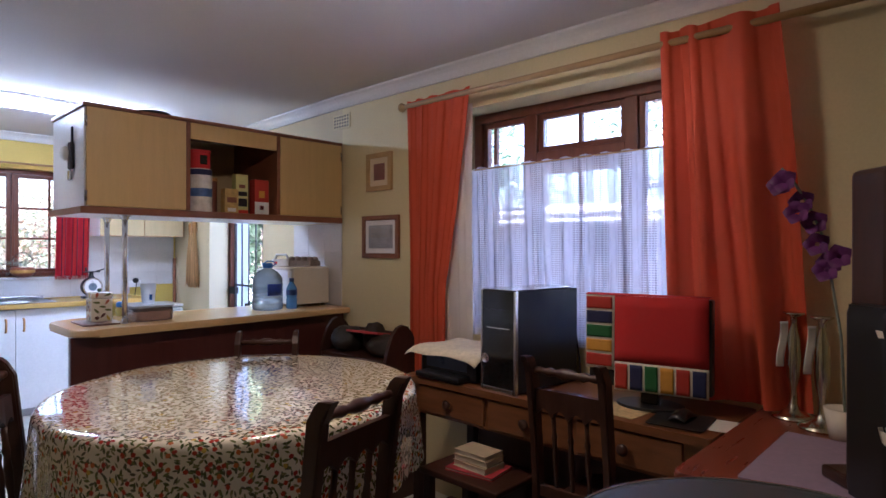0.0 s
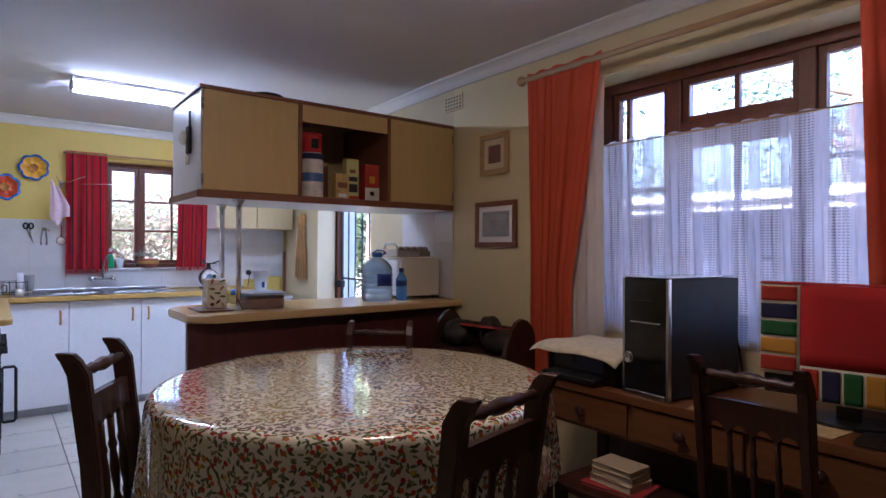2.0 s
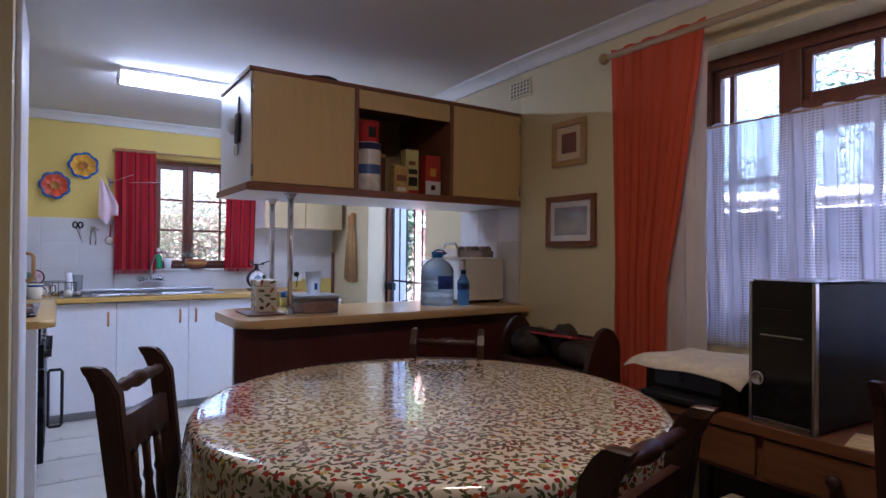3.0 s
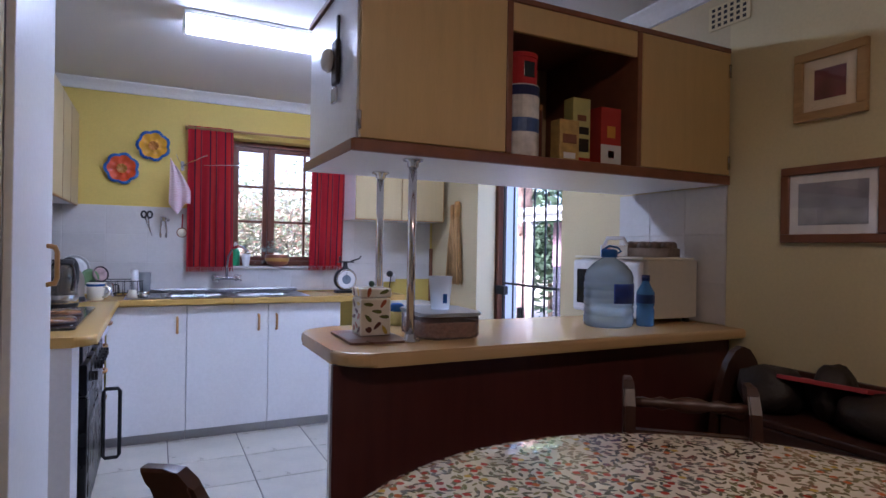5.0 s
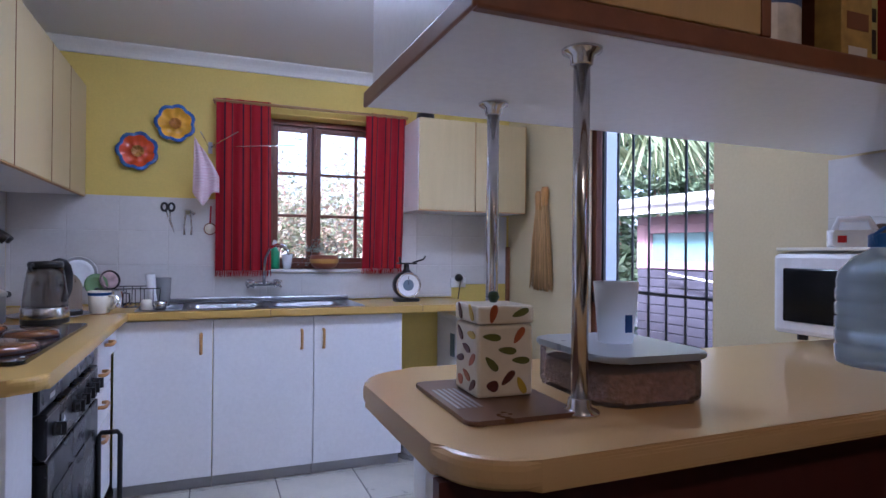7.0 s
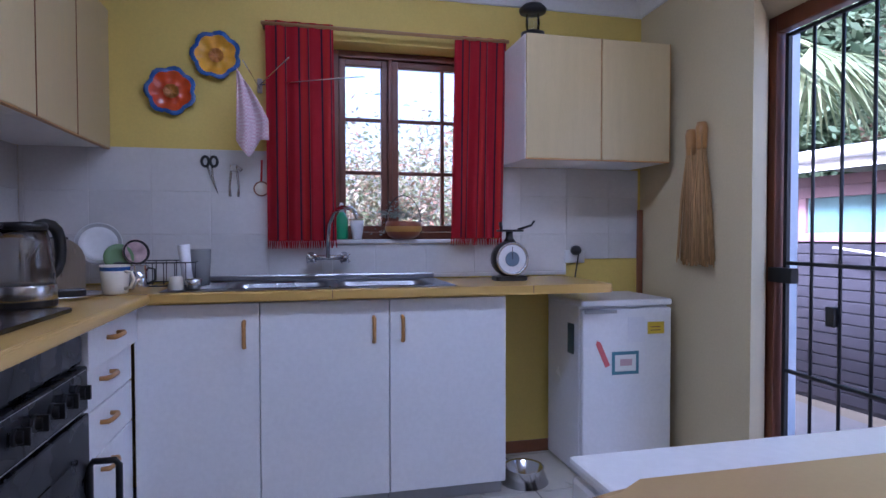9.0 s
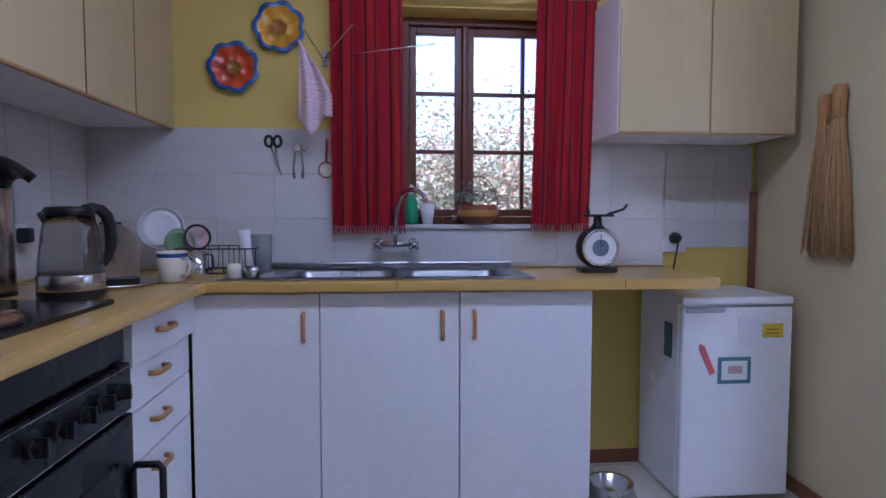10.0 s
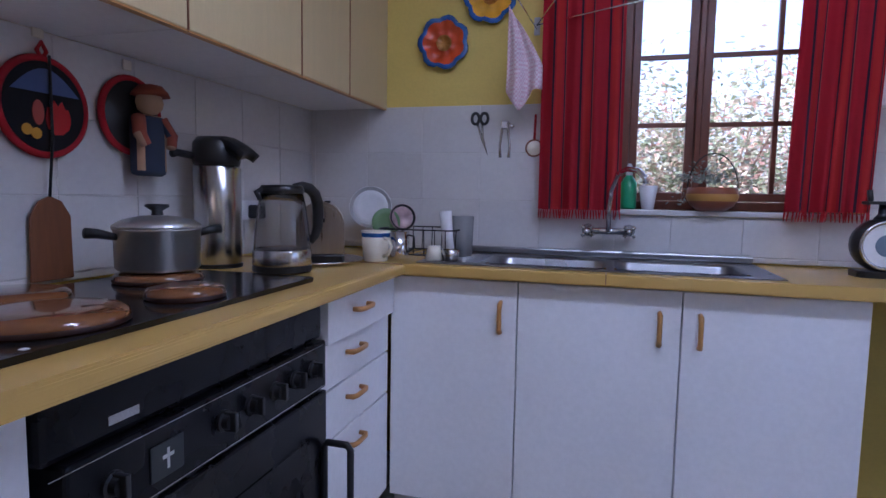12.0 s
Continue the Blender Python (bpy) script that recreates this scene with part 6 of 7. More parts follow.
for off, top, tilt in ((0.055, 0.575, 0.0), (-0.02, 0.595, 0.0)):
    out = bmesh.new()
    rnd = random.Random(int(100 + off * 1000))
    for i in range(110):
        t0 = rnd.uniform(-1, 1)
        dx = rnd.uniform(-1, 1)
        zb = rnd.uniform(-0.02, 0.03)
        tube([(dx * 0.012, off + t0 * 0.018, top), (dx * 0.012, off + t0 * 0.02, top - 0.10), (dx * 0.02, off + t0 * 0.055, 0.28), (dx * 0.022, off + t0 * 0.085, zb)], 0.0032, 4, out)
    part("bristles", out, M_STRAW, br, "bundled straw bristles", True)
    part("binding", lathe([(0.022, top - 0.10), (0.024, top - 0.05), (0.026, top - 0.01), (0.02, top + 0.015)], 14, m=Matrix.Translation((0, off, 0))), M_HANDLE, br, smooth=True)
structure("trim_corner", box(-0.03, -0.006, KLEN - 0.40, KLEN - 0.375, 0.0, 1.24, 0.003), M_TRIM, "narrow brown wooden strip in the kitchen corner", LEAN, "trim")
single("pet_bowl", lathe([(0.085, 0.0), (0.11, 0.002), (0.085, 0.065), (0.09, 0.07), (0.08, 0.065), (0.065, 0.012), (0.0, 0.01)], 36), M_CHROME, "steel pet bowl on the floor tiles", "bowl", pose(2.625, 6.79, 0.0005), smooth=True)
# notes on the fridge
NT = ((3.20, 3.285, 0.655, 0.71, (0.70, 0.50, 0.03), "yellow sticker on the fridge door"), (3.10, 3.185, 0.62, 0.735, (0.74, 0.74, 0.78), "white note on the fridge door"))
for x0, x1, z0, z1, c, lab in NT:
    single("note", box(x0, x1, FY - 0.0025, FY - 0.001, z0, z1), material("note_paper", c, 0.7, var=0.04), lab, "note")
nt_ = thing("note", "teal-bordered card on the fridge door", "note")
part("border", box(3.02, 3.155, FY - 0.0025, FY - 0.001, 0.475, 0.58), material("teal_card", (0.08, 0.22, 0.28), 0.7, var=0.06), nt_)
part("sheet", box(3.035, 3.14, FY - 0.0035, FY - 0.0028, 0.49, 0.565), M_MARK, nt_)
part("print", box(3.06, 3.12, FY - 0.0042, FY - 0.0037, 0.515, 0.545), material("pink_print", (0.55, 0.36, 0.38), 0.7, var=0.1), nt_)
single("bookmark", slab([(-0.012, -0.065), (0.012, -0.065), (0.012, 0.05), (0.0, 0.065), (-0.012, 0.05)], 0, 0.003), material("pink_plastic", (0.60, 0.12, 0.14), 0.4, var=0.1), "pink pencil-shaped magnet on the fridge", "magnet", pose(2.972, FY - 0.001, 0.575, 90, -24, 0))
single("magnet", box(FX0 - 0.006, FX0 - 0.001, 6.80, 6.86, 0.56, 0.70, 0.001), material("grey_green_print", (0.09, 0.14, 0.15), 0.6, var=0.3, scale=30), "dark green flyer on the fridge side", "flyer")
for i in range(2):
    part("print_bar", box(3.215, 3.265, FY - 0.0033, FY - 0.0027, 0.67 + i * 0.015, 0.674 + i * 0.015), M_TRIM, None).parent = bpy.data.objects["note"]

# lantern on the wall cupboard
ln = thing("lantern", "black and glass lantern on top of the cupboard", "lantern", pose(2.72, 6.93, 2.0005))
part("base", lathe([(0.055, 0), (0.058, 0.01), (0.055, 0.055), (0.03, 0.065)], 24), M_BLACK, ln, smooth=True)
part("chimney", lathe([(0.03, 0.066), (0.034, 0.10), (0.03, 0.15)], 20, cap=False), M_CLEAR, ln, smooth=True)
part("hood", lathe([(0.06, 0.15), (0.065, 0.165), (0.045, 0.185), (0.0, 0.19)], 24), M_BLACK, ln, smooth=True)

# ---- on the bar ----
cn = thing("canister", "square cream ceramic canister with painted chillies", "canister", pose(1.926, 4.39, 0.973, 0, 0, -2) @ Matrix.Diagonal((0.93, 0.93, 0.87, 1.0)))
part("body", box(-0.052, 0.052, -0.052, 0.052, 0, 0.131, 0.006), M_CERAM, cn)
lid = part("lid", box(-0.0535, 0.0535, -0.0535, 0.0535, 0.133, 0.166, 0.006), M_CERAM, cn)
part("knob", lathe([(0.006, 0.168), (0.011, 0.178), (0.008, 0.188), (0.0, 0.19)], 12), material("dark_green_glaze", (0.03, 0.07, 0.03), 0.3, var=0.1), lid, smooth=True)
PM = [material("painted_" + n_, c_, 0.3, var=0.15, scale=40) for n_, c_ in (("maroon", (0.10, 0.025, 0.02)), ("rust", (0.36, 0.09, 0.03)), ("olive", (0.12, 0.13, 0.03)), ("mustard", (0.55, 0.38, 0.04)))]
rnd = random.Random(11)


def blob(l_, w_):
    return [(l_ * math.cos(a), w_ * math.sin(a) * (1 + 0.3 * math.cos(a))) for a in [i * 2 * math.pi / 14 for i in range(14)]]


for side in range(4):
    R = pose(0, 0, 0, 0, 0, 90 * side)
    for i, (px, pz) in enumerate(((-0.03, 0.11), (0.028, 0.112), (0.003, 0.085), (-0.03, 0.062), (0.032, 0.066), (0.005, 0.035), (-0.028, 0.022), (0.034, 0.02), (0.03, 0.153), (-0.028, 0.152))):
        a = rnd.uniform(-80, 80)
        mt = PM[rnd.choice((0, 0, 1, 1, 2, 3))]
        l_ = 0.017 if i != 6 else 0.011
        ob = part("painted_chilli", slab(blob(l_, 0.0065 if i != 6 else 0.010), -0.0006, 0.0012), mt, cn if i < 8 else lid)
        ob.matrix_basis = R @ Matrix.Translation((px * 0.88, -0.0522 if i < 8 else -0.0537, pz)) @ pose(0, 0, 0, 90, 0, 0) @ pose(0, 0, 0, 0, 0, a)
mt_ = thing("trivet", "brown lacquered board under the canister", "trivet", pose(1.907, 4.363, 0.9655, 0, 0, -2))
part("board", slab(rounded(-0.088, 0.088, -0.128, 0.128, (0.015,) * 4), 0, 0.007, 0.002), material("brown_lacquer", (0.17, 0.09, 0.06), 0.3, var=0.15, scale=12), mt_)
for i in range(5):
    part("stripe", box(-0.078 + i * 0.009, -0.0735 + i * 0.009, -0.06, 0.06, 0.0071, 0.0078), M_SHADOWGAP, mt_)
bx = thing("food_box", "clear plastic food box with a grey lid", "food box", pose(2.142, 4.352, 0.9655, 0, 0, -3) @ Matrix.Diagonal((0.95, 0.97, 0.92, 1.0)))
M_TUB = clear("clear_plastic_tub", (0.95, 0.95, 0.96), 0.10, 0.06)
g_ = part("tub", slab(rounded(-0.100, 0.103, -0.122, 0.122, (0.035,) * 4), 0.001, 0.075, 0.01), M_TUB, bx, "clear plastic tub")
g_.visible_shadow = False
part("contents", slab(rounded(-0.092, 0.095, -0.114, 0.114, (0.03,) * 4), 0.006, 0.055, 0.008), material("brown_dry_food", (0.34, 0.19, 0.14), 0.9, var=0.45, scale=90, bump=0.8, bscale=140, fine=0.2), bx, "brown dry food")
part("lid", slab(rounded(-0.106, 0.11, -0.13, 0.13, (0.04,) * 4), 0.076, 0.088, 0.005), material("grey_lid_plastic", (0.30, 0.33, 0.38), 0.3, var=0.04), bx, "blue-grey lid")
M_FROST = clear("frosted_cup_plastic", (0.93, 0.95, 0.98), 0.7, 0.3)
cp = thing("measuring_cup", "frosted plastic cup on the food box lid", "cup", pose(2.15, 4.36, 1.0475) @ Matrix.Diagonal((0.92, 0.92, 1.0, 1.0)))
g_ = part("body", lathe([(0.032, 0), (0.042, 0.105), (0.040, 0.105), (0.03, 0.003), (0.0, 0.003)], 28), M_FROST, cp, smooth=True)
g_.visible_shadow = False
part("print", box(-0.008, 0.008, -0.0385, -0.0375, 0.02, 0.05), M_BLUEGL, cp)
wb = thing("water_bottle", "large clear blue water bottle with a blue cap", "bottle", pose(2.835, 4.335, 0.9655))
M_BLUEPL = clear("clear_blue_plastic", (0.74, 0.87, 0.99), 0.34, 0.05)
pf = [(0.07, 0.0), (0.078, 0.006)]
for k in range(5):
    z0 = 0.02 + k * 0.032
    pf += [(0.079, z0), (0.079, z0 + 0.022), (0.075, z0 + 0.027)]
pf += [(0.078, 0.19), (0.072, 0.215), (0.05, 0.245), (0.026, 0.265), (0.022, 0.272), (0.022, 0.28)]
pf = [(r_ * 1.15 if z_ < 0.25 else r_, z_ * 0.95) for r_, z_ in pf]
g_ = part("body", lathe(pf, 32), M_BLUEPL, wb, smooth=True)
g_.visible_shadow = False
M_BLUECAP = material("blue_plastic", (0.02, 0.13, 0.45), 0.35, var=0.05)
part("cap", lathe([(0.03, 0.255), (0.03, 0.28), (0.024, 0.285), (0.0, 0.285)], 20), M_BLUECAP, wb, smooth=True)
part("carry_handle", tube([(-0.028, 0, 0.262), (-0.035, 0, 0.28), (0, 0, 0.297), (0.04, 0.0, 0.292), (0.058, 0, 0.278), (0.028, 0, 0.264)], 0.004, 6), M_BLUECAP, wb, smooth=True)
part("label", sheet(10, 2, lambda u, v: Vector((0.0925 * math.cos(-2.1 + 1.1 * u), 0.0925 * math.sin(-2.1 + 1.1 * u), 0.09 + 0.07 * v)), 0.0004), material("blue_label", (0.02, 0.05, 0.30), 0.4, var=0.3, scale=40), wb, "dark blue label", True)
sb = thing("water_bottle", "small blue plastic bottle with a dark cap", "bottle", pose(2.975, 4.29, 0.9655))
g_ = part("body", lathe([(0.03, 0), (0.033, 0.005), (0.033, 0.06), (0.029, 0.07), (0.033, 0.08), (0.033, 0.125), (0.014, 0.16), (0.012, 0.17)], 24), clear("blue_plastic_bottle", (0.28, 0.56, 0.90), 0.35, 0.08), sb, smooth=True)
g_.visible_shadow = False
part("cap", lathe([(0.015, 0.168), (0.015, 0.19), (0.0, 0.191)], 14), material("navy_plastic", (0.01, 0.03, 0.12), 0.4, var=0.05), sb, smooth=True)
part("label", lathe([(0.0338, 0.085), (0.0338, 0.118)], 24, cap=False), material("navy_label", (0.01, 0.03, 0.12), 0.4, var=0.2, scale=30), sb, smooth=True)
mw = thing("microwave", "white microwave oven with a dark glass door", "microwave", pose(3.0, 4.365, 0.9655))
part("body", box(0.0, 0.268, -0.06, 0.33, 0.018, 0.247, 0.006), material("cream_enamel", (0.70, 0.66, 0.58), 0.4, var=0.03), mw)
# the door stands at the side that faces the passage, ajar by a little
part("door", box(-0.032, -0.002, -0.05, 0.345, 0.02, 0.240, 0.012), M_ENAMEL, mw)
part("door_window", box(-0.0345, -0.0325, 0.03, 0.31, 0.055, 0.20, 0.003), M_GLOSSBLK, mw)
part("top_plate", box(-0.02, 0.255, -0.055, 0.345, 0.248, 0.257, 0.002), M_CERAM, mw)
for xx in (0.03, 0.24):
    for yy in (-0.03, 0.30):
        part("foot", lathe([(0.014, 0), (0.014, 0.018)], 10, m=pose(xx, yy, 0)), M_BLACK, mw)
eg = thing("egg_carton", "grey-brown egg carton on the microwave", "egg carton", pose(3.165, 4.45, 1.2235, 0, 0, -70))
M_PULP = material("egg_carton_pulp", (0.26, 0.20, 0.16), 0.95, var=0.2, scale=40, bump=0.5, bscale=150)
part("tray", slab(rounded(-0.10, 0.10, -0.06, 0.06, (0.012,) * 4), 0, 0.035, 0.006), M_PULP, eg)
for i in range(4):
    for j in range(2):
        part("dome", lathe([(0.022, 0.0355), (0.019, 0.055), (0.01, 0.062), (0.0, 0.063)], 12, m=pose(-0.075 + 0.05 * i, -0.027 + 0.054 * j, 0)), M_PULP, eg, smooth=True)
sl = thing("food_sealer", "white kitchen gadget with red spots and a handle", "gadget", pose(3.06, 4.545, 1.2235, 0, 0, -50))
part("body", slab(rounded(-0.06, 0.05, -0.03, 0.03, (0.012,) * 4), 0, 0.045, 0.008), M_ENAMEL, sl)
part("handle", tube([(-0.045, 0, 0.045), (-0.035, 0, 0.075), (0.03, 0, 0.075), (0.045, 0, 0.045)], 0.008, 8), M_ENAMEL, sl, smooth=True)
part("red_spot", box(-0.04, -0.02, -0.032, -0.0305, 0.012, 0.03), M_RED, sl)
wm = thing("washing_machine", "white washing machine standing behind the bar", "washing machine", pose(2.01, 4.67, 0))
part("body", box(0, 0.53, 0, 0.37, 0.01, 0.80, 0.008), M_ENAMEL, wm)
part("lid", box(0.0, 0.536, 0.01, 0.38, 0.802, 0.820, 0.006), M_ENAMEL, wm)
bt = thing("spray_cap_bottle", "small bottle with blue cap and yellow label", "bottle", pose(2.10, 4.612, 0.9655))
part("body", lathe([(0.026, 0), (0.028, 0.04), (0.02, 0.05)], 16), material("pale_yellow_plastic", (0.62, 0.55, 0.20), 0.4, var=0.1), bt, smooth=True)
part("cap", lathe([(0.026, 0.05), (0.026, 0.07), (0.018, 0.078), (0.0, 0.08)], 16), M_BLUECAP, bt, smooth=True)

# ---- in and on the hanging cupboard ----
ZS = HZ0 + 0.0205


def tin(name, label, px, py, r, h, mt, lid=None, bands=()):
    o = thing(name, label, "tin", pose(px, py, ZS), group="tins on the open shelf")
    part("body", lathe([(r, 0), (r, h), (r * 0.98, h + 0.002), (0, h + 0.002)], 28), mt, o, smooth=False)
    if lid:
        part("lid", lathe([(r * 1.02, h + 0.0025), (r * 1.02, h + 0.02), (0, h + 0.021)], 28), lid, o)
    for z0, z1, m_ in bands:
        part("label_band", lathe([(r * 1.006, z0), (r * 1.006, z1)], 28, cap=False), m_, o)
    return o


M_TINW = material("white_printed_tin", (0.70, 0.67, 0.62), 0.35, var=0.35, scale=22)
tin("tin", "white and blue printed tin on the shelf", 2.385, 4.27, 0.063, 0.245, M_TINW, None, ((0.212, 0.243, CL[0]), (0.095, 0.14, material("blue_print", (0.07, 0.14, 0.36), 0.4, var=0.3, scale=30)),))
o = thing("tin", "red lidded tin standing on another tin", "tin", pose(2.38, 4.27, ZS + 0.2485), group="tins on the open shelf")
part("body", lathe([(0.058, 0), (0.058, 0.085), (0, 0.085)], 28), M_RED, o)
part("lid", lathe([(0.06, 0.086), (0.06, 0.10), (0, 0.101)], 28), M_RED, o)
part("window", box(-0.02, 0.02, -0.0595, -0.0575, 0.02, 0.07, 0.001), M_GLOSSBLK, o)
tin("tin", "tall brown cylinder with an orange edge", 2.475, 4.32, 0.03, 0.19, material("brown_tin", (0.16, 0.05, 0.03), 0.4, var=0.15), M_HANDLE)


def carton(label, x0, x1, y0, y1, h, mt, bands):
    o = thing("carton", label, "carton", group="cartons on the open shelf")
    part("body", box(x0, x1, y0, y1, ZS, ZS + h, 0.002), mt, o)
    for fx0, fx1, z0, z1, m_ in bands:
        part("printed_bar", box(x0 + fx0 * (x1 - x0), x0 + fx1 * (x1 - x0), y0 - 0.0015, y0 - 0.0005, ZS + z0, ZS + z1), m_, o)


M_OCHRE = material("ochre_print", (0.52, 0.35, 0.10), 0.5, var=0.3, scale=30)
M_LIME = material("lime_print", (0.55, 0.52, 0.18), 0.5, var=0.08)
carton("small ochre printed carton on the shelf", 2.495, 2.575, 4.20, 4.25, 0.148, M_OCHRE, ((0.2, 0.8, 0.02, 0.04, M_MARK), (0.15, 0.85, 0.07, 0.10, M_TRIM)))
carton("tall lime and black carton on the shelf", 2.58, 2.655, 4.24, 4.29, 0.238, M_LIME, ((0.1, 0.9, 0.055, 0.10, M_BLACK), (0.15, 0.9, 0.115, 0.14, M_BLACK), (0.0, 1.0, 0.0, 0.035, CL[3]), (0.25, 0.75, 0.16, 0.18, M_TRIM)))
carton("red carton with a white label on the shelf", 2.685, 2.775, 4.22, 4.28, 0.215, CL[3], ((0.0, 1.0, 0.01, 0.085, M_MARK), (0.3, 0.7, 0.11, 0.15, CL[2]), (0.35, 0.65, 0.04, 0.065, M_RED)))
single("flat_cap", lathe([(0.09, 0), (0.095, 0.006), (0.08, 0.018), (0.0, 0.022)], 28), M_BLACK, "flat black lid lying on the hanging cupboard", "lid", pose(2.14, 4.27, HZ1 + 0.0005), smooth=True)
ky = thing("hanging_ornament", "dark and silver ornament hung on the cupboard's end", "ornament", pose(HC0 - 0.004, 4.36, 1.80))
part("strap", box(-0.006, 0.002, -0.008, 0.008, 0.05, 0.13, 0.002), M_BLACK, ky)
part("body", box(-0.016, 0.001, -0.03, 0.025, -0.08, 0.055, 0.008), material("dark_leather", (0.03, 0.022, 0.02), 0.6, var=0.3), ky)
part("pendant", lathe([(0.0, -0.02), (0.018, -0.012), (0.026, 0.0), (0.018, 0.014), (0.0, 0.02)], 14, m=pose(-0.024, 0.03, 0.0) @ Matrix.Diagonal((0.9, 1.5, 1.9, 1.0))), M_MARK, ky, "crumpled pale rosette", True)
part("pendant", box(-0.014, -0.002, -0.01, 0.03, -0.13, -0.082, 0.004), M_STEEL, ky)

# ---- dining room corner by the camera's start ----
M_REDWOOD = material("red_brown_polished_wood", (0.20, 0.055, 0.03), 0.3, var=0.15, scale=5, grain=(1.5, 12, 12), coat=0.3)
sb = thing("sideboard", "red-brown polished wooden sideboard beside the window", "sideboard")
part("top", slab(rounded(2.44, 3.27, 1.16, 1.695, (0.02,) * 4), 0.752, 0.78, 0.006), M_REDWOOD, sb)
part("body", box(2.47, 3.26, 1.19, 1.65, 0.08, 0.751, 0.004), M_REDWOOD, sb)
for xx in (2.475, 2.87):
    d = part("door", box(xx, xx + 0.385, 1.651, 1.666, 0.12, 0.74, 0.004), M_REDWOOD, sb)
    part("knob", lathe([(0.006, 0), (0.014, 0.012), (0.0, 0.022)], 12, m=pose(xx + 0.35, 1.666, 0.45, -90, 0, 0)), M_DARKWOOD, d, smooth=True)
part("plinth", box(2.49, 3.24, 1.21, 1.63, 0, 0.079), M_DARKWOOD, sb)
single("runner", slab(rounded(2.50, 2.98, 1.20, 1.56, (0.01,) * 4), 0.7805, 0.786, 0.002), material("lilac_cloth", (0.32, 0.24, 0.34), 0.9, var=0.08, scale=30), "lilac cloth runner on the sideboard", "cloth")
M_SILV = material("tarnished_silver", (0.55, 0.52, 0.42), 0.22, 1.0, var=0.15, scale=20)
for px, py in ((3.18, 1.585), (3.10, 1.49)):
    cs = thing("candlestick", "tarnished silver candlestick with a white ribbon", "candlestick", pose(px, py, 0.7805), group="candlesticks")
    part("stem", lathe([(0.065, 0), (0.066, 0.006), (0.05, 0.014), (0.02, 0.03), (0.012, 0.05), (0.011, 0.10), (0.020, 0.14), (0.024, 0.20), (0.020, 0.26), (0.010, 0.31), (0.012, 0.335), (0.032, 0.345), (0.032, 0.35), (0.0, 0.35)], 24), M_SILV, cs, smooth=True)
    part("ribbon", sheet(4, 12, lambda u, v: Vector((-0.018 - 0.016 * u + 0.01 * math.sin(6 * v), 0.012 + 0.02 * u + 0.012 * v, 0.32 - 0.15 * v)), 0.001), M_MARK, cs, "white ribbon", True)
ro = thing("round_table", "round grey-blue side table with a pale rim", "table", pose(2.03, 1.335, 0.03))
part("top", lathe([(0.0, 0.772), (0.36, 0.772), (0.378, 0.778), (0.38, 0.79), (0.374, 0.798), (0.36, 0.796), (0.0, 0.795)], 64), material("slate_blue_top", (0.06, 0.075, 0.09), 0.4, var=0.12, scale=6), ro, smooth=True)
part("rim", tube([(0.379 * math.cos(i * math.pi / 32), 0.379 * math.sin(i * math.pi / 32), 0.797) for i in range(64)], 0.0035, 6, closed=True), M_STEEL, ro, "pale metal rim", True)
part("column", lathe([(0.03, 0.0), (0.03, 0.771)], 16), M_DARKWOOD, ro, smooth=True)
part("foot", lathe([(0.2, -0.03), (0.2, -0.018), (0.05, 0.0), (0.0, 0.0)], 32), M_DARKWOOD, ro, smooth=True)
ms = thing("mirror_stand", "dark wooden dressing mirror standing on the sideboard", "mirror", pose(2.615, 1.30, 0.7865, 0, 0, 44))
part("post", box(-0.06, 0.06, -0.018, 0.018, 0.0, 0.74, 0.014), M_DARKWOOD, ms)
part("foot", box(-0.08, 0.10, -0.06, 0.06, 0.0, 0.03, 0.008), M_DARKWOOD, ms)
bg = thing("bag", "black leather pouch hung on the mirror post", "bag", pose(2.55, 1.29, 0.7865, 0, 0, 44))
part("pouch", slab(rounded(-0.075, 0.065, -0.045, 0.03, (0.02,) * 4), 0.0, 0.43, 0.02), M_BLACK, bg)
part("stud", lathe([(0.012, 0), (0.010, 0.004), (0.0, 0.005)], 14, m=pose(-0.03, -0.045, 0.31, 90, 0, 0)), M_CHROME, bg, smooth=True)
oc = thing("orchid", "purple orchid with a grey stem in a small pot", "orchid", pose(3.03, 1.42, 0.7805))
part("pot", lathe([(0.04, 0), (0.055, 0.09), (0.05, 0.09), (0.0, 0.08)], 20), M_CERAM, oc, smooth=True)
stem = [(0, 0, 0.08), (0.0, 0.01, 0.3), (-0.01, 0.04, 0.52), (-0.02, 0.06, 0.62), (-0.03, 0.09, 0.70), (-0.03, 0.13, 0.77), (-0.03, 0.16, 0.81)]
part("stem", tube(stem, 0.004, 6), M_GREYLEAF, oc, smooth=True)
M_PURP = material("purple_petal", (0.13, 0.02, 0.15), 0.6, var=0.3, scale=40)
rnd = random.Random(3)
for i in range(9):
    c = Vector(stem[2 + (i % 4)]) + Vector((rnd.uniform(-0.03, 0.03), rnd.uniform(-0.03, 0.03), rnd.uniform(-0.05, 0.03)))
    out = bmesh.new()
    for k in range(5):
        a = k * 2 * math.pi / 5
        sheet(4, 4, lambda u, v: c + (0.006 + 0.032 * u) * Vector((0.4 * math.sin(a) - 0.3, math.cos(a), math.sin(a))) + (v - 0.5) * 0.04 * math.sin(math.pi * min(1, 0.15 + 0.85 * u)) * Vector((0.2, -math.sin(a), math.cos(a))) + Vector((-0.008 * math.sin(3 * u), 0, 0)), bm=out)
    part("flower", out, M_PURP, oc, "purple orchid flower", True)
